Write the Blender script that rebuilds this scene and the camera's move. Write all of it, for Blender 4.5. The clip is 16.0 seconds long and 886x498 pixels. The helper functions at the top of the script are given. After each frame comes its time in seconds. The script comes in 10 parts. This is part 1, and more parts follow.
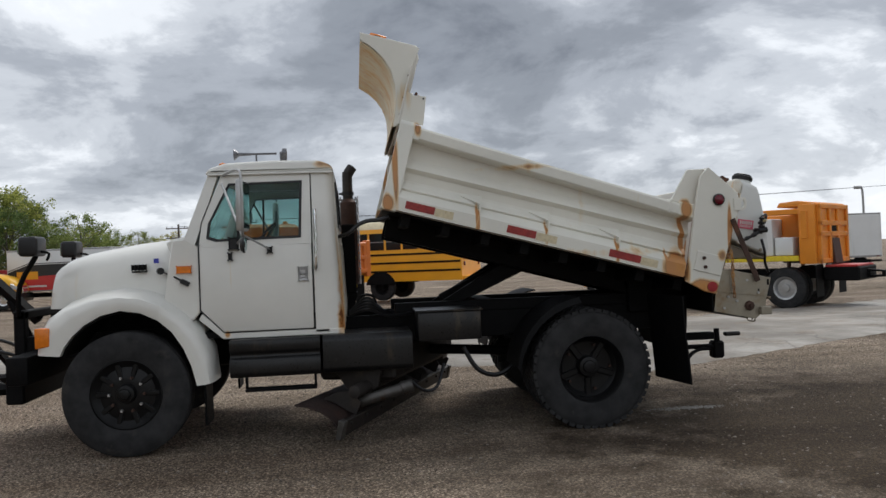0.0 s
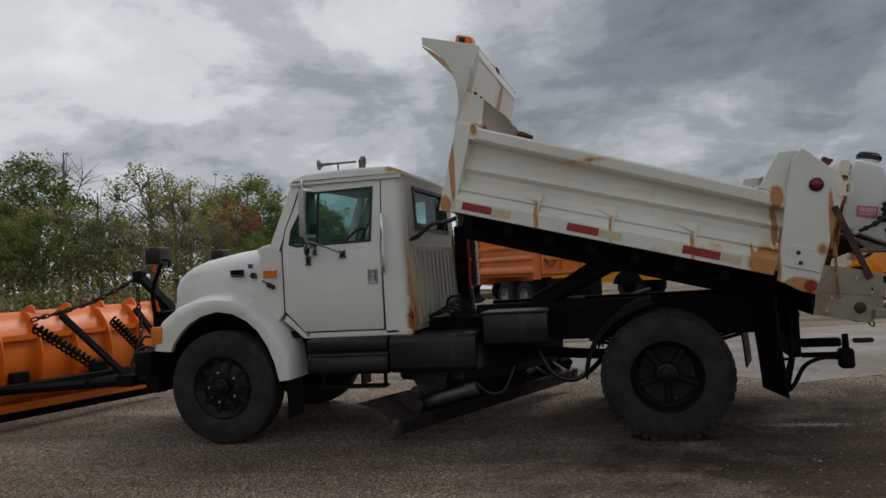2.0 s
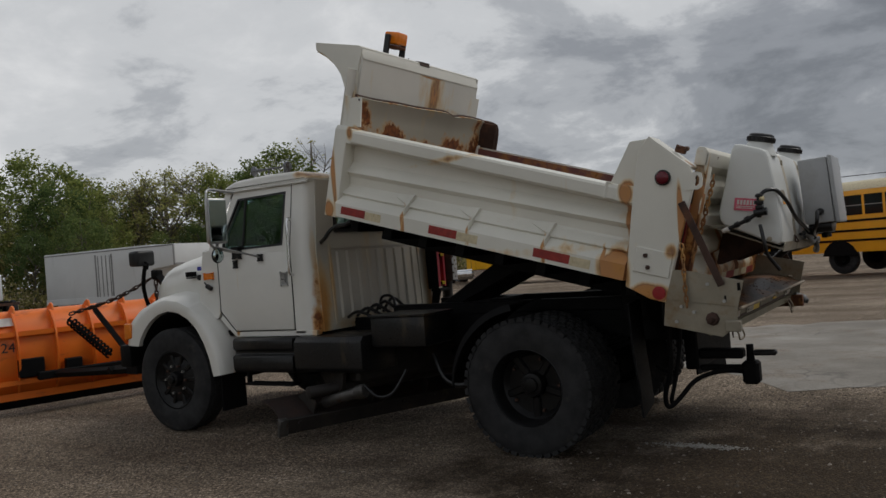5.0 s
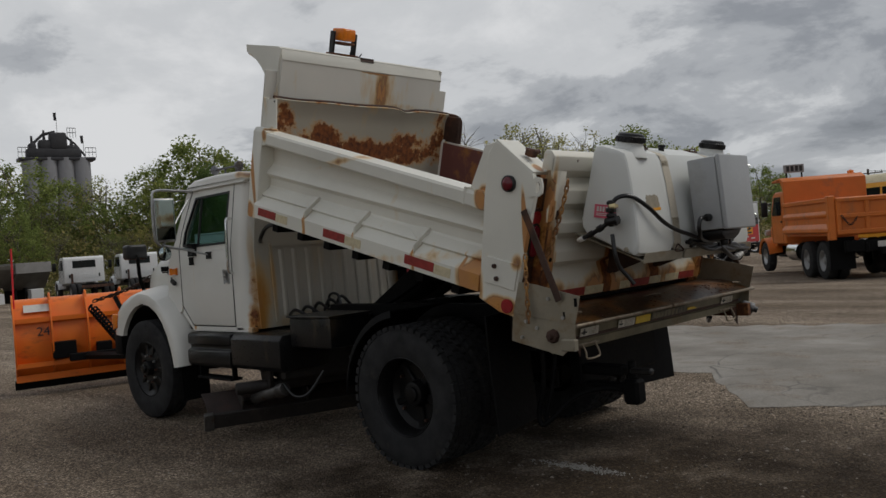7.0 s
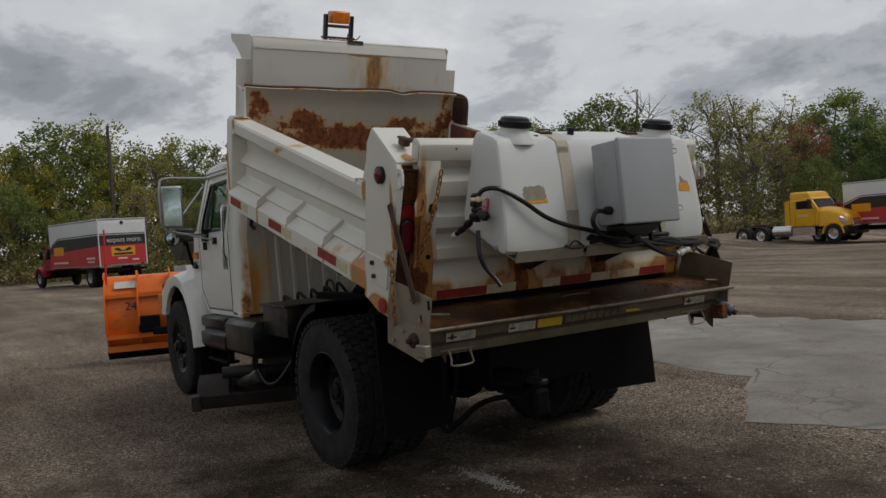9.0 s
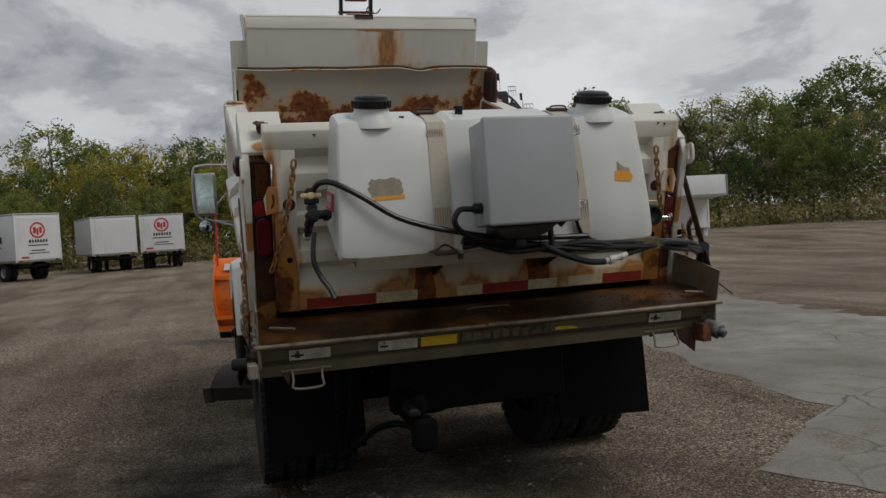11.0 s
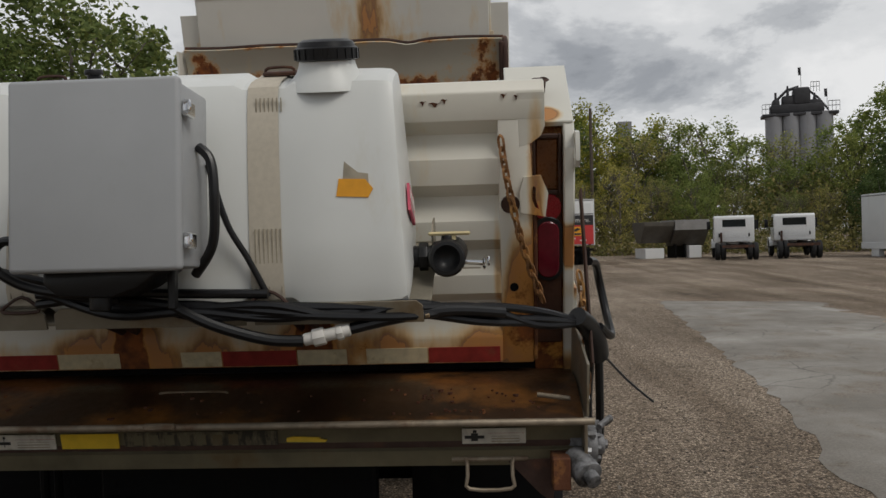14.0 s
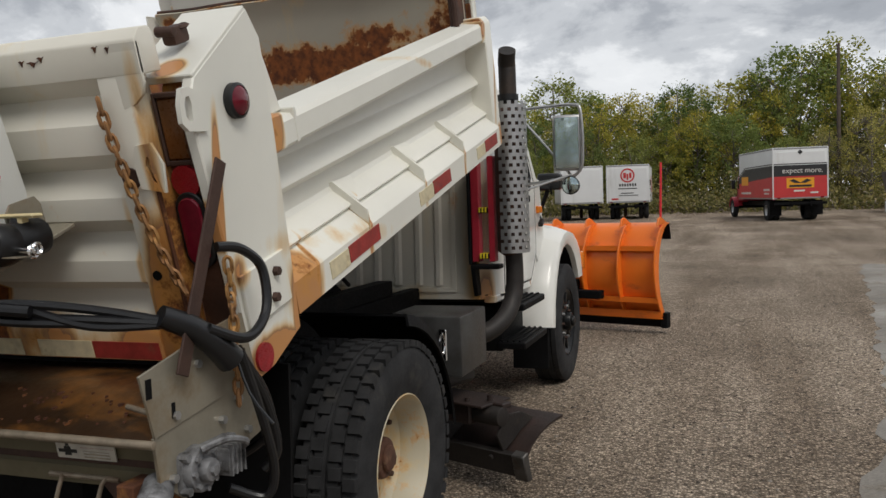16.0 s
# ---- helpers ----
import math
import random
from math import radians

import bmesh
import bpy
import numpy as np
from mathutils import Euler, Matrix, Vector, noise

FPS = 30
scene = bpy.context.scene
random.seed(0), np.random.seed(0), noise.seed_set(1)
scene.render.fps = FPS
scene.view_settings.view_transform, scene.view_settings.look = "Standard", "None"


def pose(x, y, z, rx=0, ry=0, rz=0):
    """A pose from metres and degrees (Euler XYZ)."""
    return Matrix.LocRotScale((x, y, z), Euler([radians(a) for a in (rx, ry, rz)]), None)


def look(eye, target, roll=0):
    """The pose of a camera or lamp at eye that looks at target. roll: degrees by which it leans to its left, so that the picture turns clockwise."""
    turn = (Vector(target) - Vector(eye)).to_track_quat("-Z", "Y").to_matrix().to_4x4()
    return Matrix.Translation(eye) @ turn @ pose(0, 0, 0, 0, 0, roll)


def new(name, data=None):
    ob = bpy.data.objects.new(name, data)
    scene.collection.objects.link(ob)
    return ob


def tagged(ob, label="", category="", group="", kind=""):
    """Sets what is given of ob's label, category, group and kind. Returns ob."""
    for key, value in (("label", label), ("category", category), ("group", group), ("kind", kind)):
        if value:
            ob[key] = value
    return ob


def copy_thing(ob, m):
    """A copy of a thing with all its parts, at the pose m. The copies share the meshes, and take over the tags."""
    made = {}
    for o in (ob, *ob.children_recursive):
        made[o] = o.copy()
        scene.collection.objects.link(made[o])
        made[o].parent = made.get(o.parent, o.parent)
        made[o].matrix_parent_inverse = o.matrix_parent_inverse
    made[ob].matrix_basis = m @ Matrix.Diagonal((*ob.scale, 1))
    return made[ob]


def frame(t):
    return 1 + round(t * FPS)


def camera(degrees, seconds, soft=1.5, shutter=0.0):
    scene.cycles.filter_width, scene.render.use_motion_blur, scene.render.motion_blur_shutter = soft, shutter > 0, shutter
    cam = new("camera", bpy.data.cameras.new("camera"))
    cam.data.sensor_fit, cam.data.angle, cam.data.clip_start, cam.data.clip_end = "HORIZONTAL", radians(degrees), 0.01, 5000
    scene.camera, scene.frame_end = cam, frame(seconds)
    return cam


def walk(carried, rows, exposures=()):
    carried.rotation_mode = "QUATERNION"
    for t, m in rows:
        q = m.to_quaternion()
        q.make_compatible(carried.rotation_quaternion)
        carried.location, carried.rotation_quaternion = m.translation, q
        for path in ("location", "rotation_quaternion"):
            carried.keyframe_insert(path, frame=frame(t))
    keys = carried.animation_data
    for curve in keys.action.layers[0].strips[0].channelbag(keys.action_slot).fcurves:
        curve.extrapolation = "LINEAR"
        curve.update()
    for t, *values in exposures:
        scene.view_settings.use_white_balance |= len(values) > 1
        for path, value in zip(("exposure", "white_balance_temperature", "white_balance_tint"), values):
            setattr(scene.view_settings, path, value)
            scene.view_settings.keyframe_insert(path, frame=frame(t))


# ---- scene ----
cam = camera(56.8, 16.0)
PATH = [
    (0, (-2.05, -8.212, 1.577), (-1.837, -6.224, 1.59), -2.3),
    (0.5, (-1.545, -8.192, 1.578), (-1.572, -6.192, 1.604), -2.4),
    (1, (-1.005, -8.261, 1.544), (-1.138, -6.265, 1.578), -2.5),
    (1.5, (-0.552, -8.173, 1.537), (-0.887, -6.201, 1.565), -3.0),
    (2, (-0.112, -8.006, 1.501), (-0.595, -6.066, 1.546), -3.4),
    (2.5, (0.445, -7.872, 1.556), (-0.156, -5.965, 1.585), -3.6),
    (3, (0.954, -7.633, 1.524), (0.243, -5.764, 1.568), -3.4),
    (3.5, (1.439, -7.459, 1.543), (0.654, -5.62, 1.585), -3.8),
    (6, (3.682, -6.04, 1.585), (2.438, -4.474, 1.584), -4.4),
    (6.5, (4.086, -5.702, 1.614), (2.775, -4.192, 1.607), -4.3),
    (7, (4.368, -5.28, 1.617), (2.993, -3.828, 1.605), -4.2),
    (7.5, (4.717, -4.866, 1.618), (3.245, -3.512, 1.602), -4.3),
    (8, (4.93, -4.431, 1.598), (3.384, -3.163, 1.578), -4.3),
    (8.5, (5.137, -3.993, 1.592), (3.53, -2.802, 1.579), -4.3),
    (9, (5.383, -3.549, 1.611), (3.697, -2.474, 1.568), -4.0),
    (11.5, (5.513, -0.971, 1.6), (3.562, -0.536, 1.529), -3.1),
    (12, (5.277, -0.54, 1.594), (3.299, -0.248, 1.521), -2.4),
    (12.5, (5.008, -0.183, 1.603), (3.011, -0.073, 1.588), -1.7),
    (13, (4.671, 0.176, 1.6), (2.672, 0.223, 1.576), -1.2),
    (13.5, (4.33, 0.533, 1.611), (2.331, 0.565, 1.586), -1.4),
    (14, (4.084, 0.963, 1.642), (2.087, 0.849, 1.614), -1.6),
    (14.5, (3.755, 1.319, 1.62), (1.766, 1.115, 1.577), -1.5),
    (15, (3.562, 1.735, 1.611), (1.591, 1.41, 1.511), -1.8),
    (15.5, (3.426, 2.209, 1.663), (1.482, 1.755, 1.547), -1.3),
    (16, (3.217, 2.634, 1.66), (1.343, 1.947, 1.536), -2.1),
]
walk(cam, [(t, look(eye, target, roll)) for t, eye, target, roll in PATH],
     exposures=[(0.0, 0.28, 6250, 10), (1.0, -0.12, 6290, 10), (1.5, -0.20, 6300, 10), (3.5, -0.42, 6400, 10), (7.0, -0.44, 6450, 10), (8.0, -0.53, 6430, 10), (9.0, -0.44, 6400, 10), (12.0, -0.44, 6450, 10), (13.5, -0.40, 6520, 10), (14.0, -0.21, 6550, 10), (15.0, 0.02, 6560, 10), (16.0, 0.14, 6480, 10)])

# ---- light ----
world = bpy.data.worlds.new("overcast_sky")
scene.world = world
world.use_nodes = True
_nt = world.node_tree
_nt.nodes.clear()


def wnode(kind, **kw):
    n = _nt.nodes.new(kind)
    for k, v in kw.items():
        n.inputs[k].default_value = v
    return n


def wlink(a, ao, b, bi):
    _nt.links.new(a.outputs[ao], b.inputs[bi])


SUN_EL, SUN_AZ = 52.0, 42.0      # veiled sun, azimuth clockwise from +y
_tc = wnode("ShaderNodeTexCoord")
_sep = wnode("ShaderNodeSeparateXYZ")
wlink(_tc, "Generated", _sep, 0)
# clouds lie on a flat deck, so they crowd together towards the horizon
_up = wnode("ShaderNodeMath"); _up.operation = "MAXIMUM"; _up.inputs[1].default_value = 0.0
wlink(_sep, 2, _up, 0)
_dk = wnode("ShaderNodeMath"); _dk.operation = "ADD"; _dk.inputs[1].default_value = 0.34
wlink(_up, 0, _dk, 0)
_px = wnode("ShaderNodeMath"); _px.operation = "DIVIDE"
wlink(_sep, 0, _px, 0); wlink(_dk, 0, _px, 1)
_py = wnode("ShaderNodeMath"); _py.operation = "DIVIDE"
wlink(_sep, 1, _py, 0); wlink(_dk, 0, _py, 1)
_deck = wnode("ShaderNodeCombineXYZ")
wlink(_px, 0, _deck, 0); wlink(_py, 0, _deck, 1)
_off = wnode("ShaderNodeVectorMath"); _off.operation = "ADD"; _off.inputs[1].default_value = (7.3, 2.1, 0.4)
wlink(_deck, 0, _off, 0)
_big = wnode("ShaderNodeTexNoise", Scale=0.9, Detail=2.0, Roughness=0.5, Distortion=0.1)
_mid = wnode("ShaderNodeTexNoise", Scale=2.5, Detail=10.0, Roughness=0.60, Distortion=0.25)
wlink(_off, 0, _big, "Vector")
wlink(_off, 0, _mid, "Vector")
_mix = wnode("ShaderNodeMix"); _mix.data_type = "FLOAT"; _mix.inputs[0].default_value = 0.62
wlink(_big, "Fac", _mix, 2)
wlink(_mid, "Fac", _mix, 3)
_low = wnode("ShaderNodeMapRange"); _low.inputs[1].default_value = 0.0; _low.inputs[2].default_value = 0.42; _low.inputs[3].default_value = 0.115; _low.inputs[4].default_value = 0.02
wlink(_sep, 2, _low, 0)
_sum = wnode("ShaderNodeMath"); _sum.operation = "ADD"
wlink(_mix, 0, _sum, 0)
wlink(_low, 0, _sum, 1)
# the cloud deck is thinnest towards the north-west
_dot = wnode("ShaderNodeVectorMath"); _dot.operation = "DOT_PRODUCT"; _dot.inputs[1].default_value = (-0.87, 0.5, 0)
wlink(_tc, "Generated", _dot, 0)
_lim = wnode("ShaderNodeMath"); _lim.operation = "MAXIMUM"; _lim.inputs[1].default_value = 0.3
wlink(_dot, "Value", _lim, 0)
_side = wnode("ShaderNodeMath"); _side.operation = "MULTIPLY_ADD"; _side.inputs[1].default_value = 0.17; _side.inputs[2].default_value = -0.135
wlink(_lim, 0, _side, 0)
_sum2 = wnode("ShaderNodeMath"); _sum2.operation = "ADD"
wlink(_sum, 0, _sum2, 0)
wlink(_side, 0, _sum2, 1)
# unseen southern sky brightened as added fill for the truck's -y side
_neg = wnode("ShaderNodeMath"); _neg.operation = "MULTIPLY"; _neg.inputs[1].default_value = -0.11
wlink(_sep, 1, _neg, 0)
_south = wnode("ShaderNodeMath"); _south.operation = "MAXIMUM"; _south.inputs[1].default_value = 0.0
wlink(_neg, 0, _south, 0)
_sum3 = wnode("ShaderNodeMath"); _sum3.operation = "ADD"
wlink(_sum2, 0, _sum3, 0)
wlink(_south, 0, _sum3, 1)
# a heavier bank of cloud stands to the north
_ne = wnode("ShaderNodeVectorMath"); _ne.operation = "DOT_PRODUCT"; _ne.inputs[1].default_value = (-0.12, 0.993, 0)
wlink(_tc, "Generated", _ne, 0)
_bank = wnode("ShaderNodeMapRange"); _bank.interpolation_type = "SMOOTHSTEP"
_bank.inputs[1].default_value, _bank.inputs[2].default_value, _bank.inputs[3].default_value, _bank.inputs[4].default_value = 0.84, 0.98, 0.0, -0.07
wlink(_ne, "Value", _bank, 0)
_sum4 = wnode("ShaderNodeMath"); _sum4.operation = "ADD"
wlink(_sum3, 0, _sum4, 0)
wlink(_bank, 0, _sum4, 1)
_ramp = wnode("ShaderNodeValToRGB")
_ramp.color_ramp.interpolation = "EASE"
_cr = _ramp.color_ramp.elements
_cr[0].position, _cr[0].color = 0.27, (0.17, 0.183, 0.208, 1)
_cr[1].position, _cr[1].color = 0.69, (0.99, 0.995, 1.0, 1)
for p, c in ((0.36, (0.265, 0.282, 0.31, 1)), (0.44, (0.385, 0.405, 0.438, 1)), (0.505, (0.565, 0.585, 0.612, 1)), (0.565, (0.81, 0.825, 0.84, 1))):
    _cr.new(p).color = c
wlink(_sum4, 0, _ramp, 0)
_sky = wnode("ShaderNodeTexSky")
_sky.sky_type, _sky.sun_disc = "NISHITA", False
_sky.sun_elevation, _sky.sun_rotation = radians(SUN_EL), radians(SUN_AZ)
_blend = wnode("ShaderNodeMix"); _blend.data_type = "RGBA"; _blend.inputs[0].default_value = 0.96
_skyk = wnode("ShaderNodeVectorMath"); _skyk.operation = "SCALE"; _skyk.inputs["Scale"].default_value = 0.1
wlink(_sky, 0, _skyk, 0)
wlink(_skyk, 0, _blend, 6)
wlink(_ramp, 0, _blend, 7)
_bg = wnode("ShaderNodeBackground", Strength=0.95)
wlink(_blend, 2, _bg, 0)
_wo = wnode("ShaderNodeOutputWorld")
wlink(_bg, 0, _wo, 0)

sun = new("sun", bpy.data.lights.new("sun", "SUN"))
sun.data.energy, sun.data.angle, sun.data.color = 1.6, radians(26), (1.0, 0.96, 0.89)
_az, _el = radians(SUN_AZ), radians(SUN_EL)
sun.matrix_world = look((20 * math.sin(_az) * math.cos(_el), 20 * math.cos(_az) * math.cos(_el), 20 * math.sin(_el)), (0, 0, 0))

# ---- materials ----


def material(name):
    m = bpy.data.materials.new(name)
    m.use_nodes = True
    nt = m.node_tree
    return m, nt, nt.nodes["Principled BSDF"]


def noise_node(nt, scale, detail=4.0, rough=0.55, coord="Object", stretch=None, distort=0.0):
    tc = nt.nodes.new("ShaderNodeTexCoord")
    n = nt.nodes.new("ShaderNodeTexNoise")
    n.inputs["Scale"].default_value, n.inputs["Detail"].default_value, n.inputs["Roughness"].default_value = scale, detail, rough
    n.inputs["Distortion"].default_value = distort
    if stretch:
        mp = nt.nodes.new("ShaderNodeMapping")
        mp.inputs["Scale"].default_value = stretch
        nt.links.new(tc.outputs[coord], mp.inputs[0])
        nt.links.new(mp.outputs[0], n.inputs["Vector"])
    else:
        nt.links.new(tc.outputs[coord], n.inputs["Vector"])
    return n


def ramp_node(nt, src, stops):
    r = nt.nodes.new("ShaderNodeValToRGB")
    e = r.color_ramp.elements
    e[0].position, e[0].color = stops[0][0], (*stops[0][1], 1)
    e[1].position, e[1].color = stops[-1][0], (*stops[-1][1], 1)
    for p, c in stops[1:-1]:
        e.new(p).color = (*c, 1)
    nt.links.new(src, r.inputs[0])
    return r


def mix_node(nt, fac, a, b):
    m = nt.nodes.new("ShaderNodeMix")
    m.data_type = "RGBA"
    for slot, v in ((0, fac), (6, a), (7, b)):
        if hasattr(v, "is_output"):
            nt.links.new(v, m.inputs[slot])
        elif slot == 0:
            m.inputs[0].default_value = v
        else:
            m.inputs[slot].default_value = (*v, 1)
    return m.outputs[2]


def bump_node(nt, bsdf, src, strength, distance=0.01):
    b = nt.nodes.new("ShaderNodeBump")
    b.inputs["Strength"].default_value, b.inputs["Distance"].default_value = strength, distance
    nt.links.new(src, b.inputs["Height"])
    nt.links.new(b.outputs[0], bsdf.inputs["Normal"])


def plain(name, color, rough=0.5, metal=0.0, vary=0.12, scale=6.0, bump=0.05, dirt=None, dirt_amount=0.5, dirt_scale=2.0, stretch=None, coat=0.0, spec=0.5):
    """Painted, plastic or metal surface with grain at two scales, and dirt patches of a second colour."""
    m, nt, b = material(name)
    n1 = noise_node(nt, scale, 5)
    lo = tuple(c * (1 - vary) for c in color)
    hi = tuple(min(1, c * (1 + vary)) for c in color)
    col = ramp_node(nt, n1.outputs["Fac"], [(0.3, lo), (0.7, hi)]).outputs[0]
    if dirt:
        n2 = noise_node(nt, dirt_scale, 8, 0.65, stretch=stretch)
        f = ramp_node(nt, n2.outputs["Fac"], [(1 - dirt_amount, (0, 0, 0)), (min(1, 1.18 - dirt_amount), (1, 1, 1))]).outputs[0]
        col = mix_node(nt, f, col, dirt)
    nt.links.new(col, b.inputs["Base Color"])
    n3 = noise_node(nt, scale * 9, 3)
    rr = ramp_node(nt, n3.outputs["Fac"], [(0.2, (max(0, rough - .1),) * 3), (0.8, (min(1, rough + .1),) * 3)])
    nt.links.new(rr.outputs[0], b.inputs["Roughness"])
    b.inputs["Metallic"].default_value = metal
    b.inputs["Coat Weight"].default_value = coat
    b.inputs["Specular IOR Level"].default_value = spec
    if bump:
        bump_node(nt, b, n3.outputs["Fac"], bump, 0.004)
    return m


RUST, RUST2, OCHRE = (0.10, 0.030, 0.010), (0.27, 0.085, 0.018), (0.56, 0.255, 0.045)


def rusty_paint(name, color, amount=0.42, scale=1.6, streak=0.44, rough=0.42, stretch=(6, 6, 0.7), spots=(), core=0.55, wash=1.25, both=True):
    """Old white paint: pale grime, run-down rust streaks, rust blisters with ochre halos.
    spots: (centre, radii, strength) of places where rust has set in, alike on both sides."""
    m, nt, b = material(name)
    n1 = noise_node(nt, 1.1, 6)
    col = ramp_node(nt, n1.outputs["Fac"], [(0.35, tuple(c * 0.88 for c in color)), (0.65, color)]).outputs[0]
    ns = noise_node(nt, 1.0, 6, 0.6, stretch=stretch)
    n2 = noise_node(nt, scale, 9, 0.7)
    fac, fst = n2.outputs["Fac"], ns.outputs["Fac"]
    if spots:
        tc = nt.nodes.new("ShaderNodeTexCoord")
        av = nt.nodes.new("ShaderNodeVectorMath"); av.operation = "MULTIPLY"; av.inputs[1].default_value = (1, 1, 1)
        nt.links.new(tc.outputs["Object"], av.inputs[0])
        sp = nt.nodes.new("ShaderNodeSeparateXYZ"); nt.links.new(av.outputs[0], sp.inputs[0])
        ab = nt.nodes.new("ShaderNodeMath"); ab.operation = "ABSOLUTE" if both else "ADD"; ab.inputs[1].default_value = 0.0; nt.links.new(sp.outputs[1], ab.inputs[0])
        cb = nt.nodes.new("ShaderNodeCombineXYZ")
        nt.links.new(sp.outputs[0], cb.inputs[0]); nt.links.new(ab.outputs[0], cb.inputs[1]); nt.links.new(sp.outputs[2], cb.inputs[2])
        best = None
        for c, r, k in spots:
            d = nt.nodes.new("ShaderNodeVectorMath"); d.operation = "SUBTRACT"; d.inputs[1].default_value = c
            nt.links.new(cb.outputs[0], d.inputs[0])
            e = nt.nodes.new("ShaderNodeVectorMath"); e.operation = "MULTIPLY"; e.inputs[1].default_value = tuple(1 / v for v in r)
            nt.links.new(d.outputs[0], e.inputs[0])
            ln = nt.nodes.new("ShaderNodeVectorMath"); ln.operation = "LENGTH"; nt.links.new(e.outputs[0], ln.inputs[0])
            mr = nt.nodes.new("ShaderNodeMapRange"); mr.interpolation_type = "SMOOTHSTEP"
            mr.inputs[1].default_value, mr.inputs[2].default_value, mr.inputs[3].default_value, mr.inputs[4].default_value = 0.15, 1.25, k, 0.0
            nt.links.new(ln.outputs["Value"], mr.inputs[0])
            if best is None:
                best = mr.outputs[0]
            else:
                mx = nt.nodes.new("ShaderNodeMath"); mx.operation = "MAXIMUM"
                nt.links.new(best, mx.inputs[0]); nt.links.new(mr.outputs[0], mx.inputs[1])
                best = mx.outputs[0]
        ad = nt.nodes.new("ShaderNodeMath"); ad.operation = "MULTIPLY_ADD"; ad.inputs[1].default_value = core; nt.links.new(best, ad.inputs[0]); nt.links.new(fac, ad.inputs[2])
        ad2 = nt.nodes.new("ShaderNodeMath"); ad2.operation = "MULTIPLY_ADD"; nt.links.new(best, ad2.inputs[0]); ad2.inputs[1].default_value = wash; nt.links.new(fst, ad2.inputs[2])
        fac, fst = ad.outputs[0], ad2.outputs[0]
    fs = ramp_node(nt, fst, [(0.98 - streak, (0, 0, 0)), (1.27 - streak, (0.90, 0.90, 0.90))]).outputs[0]
    stain = ramp_node(nt, fst, [(0.98 - streak, (0.68, 0.50, 0.20)), (1.16 - streak, (0.62, 0.335, 0.05)), (1.36 - streak, (0.46, 0.175, 0.02)), (1.60 - streak, (0.20, 0.065, 0.014))]).outputs[0]
    col = mix_node(nt, fs, col, stain)
    fh = ramp_node(nt, fac, [(0.90 - amount, (0, 0, 0)), (1.05 - amount, (0.85, 0.85, 0.85))]).outputs[0]
    col = mix_node(nt, fh, col, OCHRE)
    f2 = ramp_node(nt, fac, [(1 - amount, (0, 0, 0)), (1.06 - amount, (1, 1, 1))]).outputs[0]
    n4 = noise_node(nt, 22, 4)
    rc = ramp_node(nt, n4.outputs["Fac"], [(0.35, RUST), (0.65, RUST2)]).outputs[0]
    col = mix_node(nt, f2, col, rc)
    nt.links.new(col, b.inputs["Base Color"])
    rr = ramp_node(nt, f2, [(0, (rough,) * 3), (1, (0.85,) * 3)])
    nt.links.new(rr.outputs[0], b.inputs["Roughness"])
    bump_node(nt, b, n4.outputs["Fac"], 0.08, 0.004)
    return m


def on_bed(x, y, z):
    """A place on the raised bed: x along it, z above its floor."""
    a = radians(15.17)
    return (-1.818 + x * math.cos(a) + z * math.sin(a), y, 2.001 - x * math.sin(a) + z * math.cos(a))


WHITE = rusty_paint("truck_white_paint", (0.80, 0.79, 0.74), 0.20, 2.0, 0.31, 0.3, (3, 3, 0.5), [
    ((-3.165, 1.03, 0.965), (0.035, 0.2, 0.045), 0.42), ((-2.22, 0.95, 2.42), (0.22, 0.5, 0.07), 0.46), ((-2.19, 0.97, 1.0), (0.07, 0.12, 0.28), 0.46), ((-2.18, 0.95, 1.6), (0.07, 0.10, 0.75), 0.33),
    ((-2.26, 0.97, 2.1), (0.05, 0.2, 0.40), 0.13), ((-3.12, 1.04, 1.45), (0.012, 0.1, 0.32), 0.17), ((-3.40, 1.04, 1.25), (0.02, 0.1, 0.45), 0.15), ((-2.8, 1.0, 0.94), (0.75, 0.1, 0.02), 0.16)], 0.55, 1.25)
WHITE.node_tree.nodes["Principled BSDF"].inputs["Coat Weight"].default_value = 0.25
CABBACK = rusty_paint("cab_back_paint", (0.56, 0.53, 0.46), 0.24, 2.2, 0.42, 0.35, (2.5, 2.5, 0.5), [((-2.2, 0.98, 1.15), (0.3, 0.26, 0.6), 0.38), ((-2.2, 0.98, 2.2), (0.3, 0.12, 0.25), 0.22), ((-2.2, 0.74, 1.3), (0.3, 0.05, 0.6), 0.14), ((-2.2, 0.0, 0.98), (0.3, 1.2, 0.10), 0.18)])
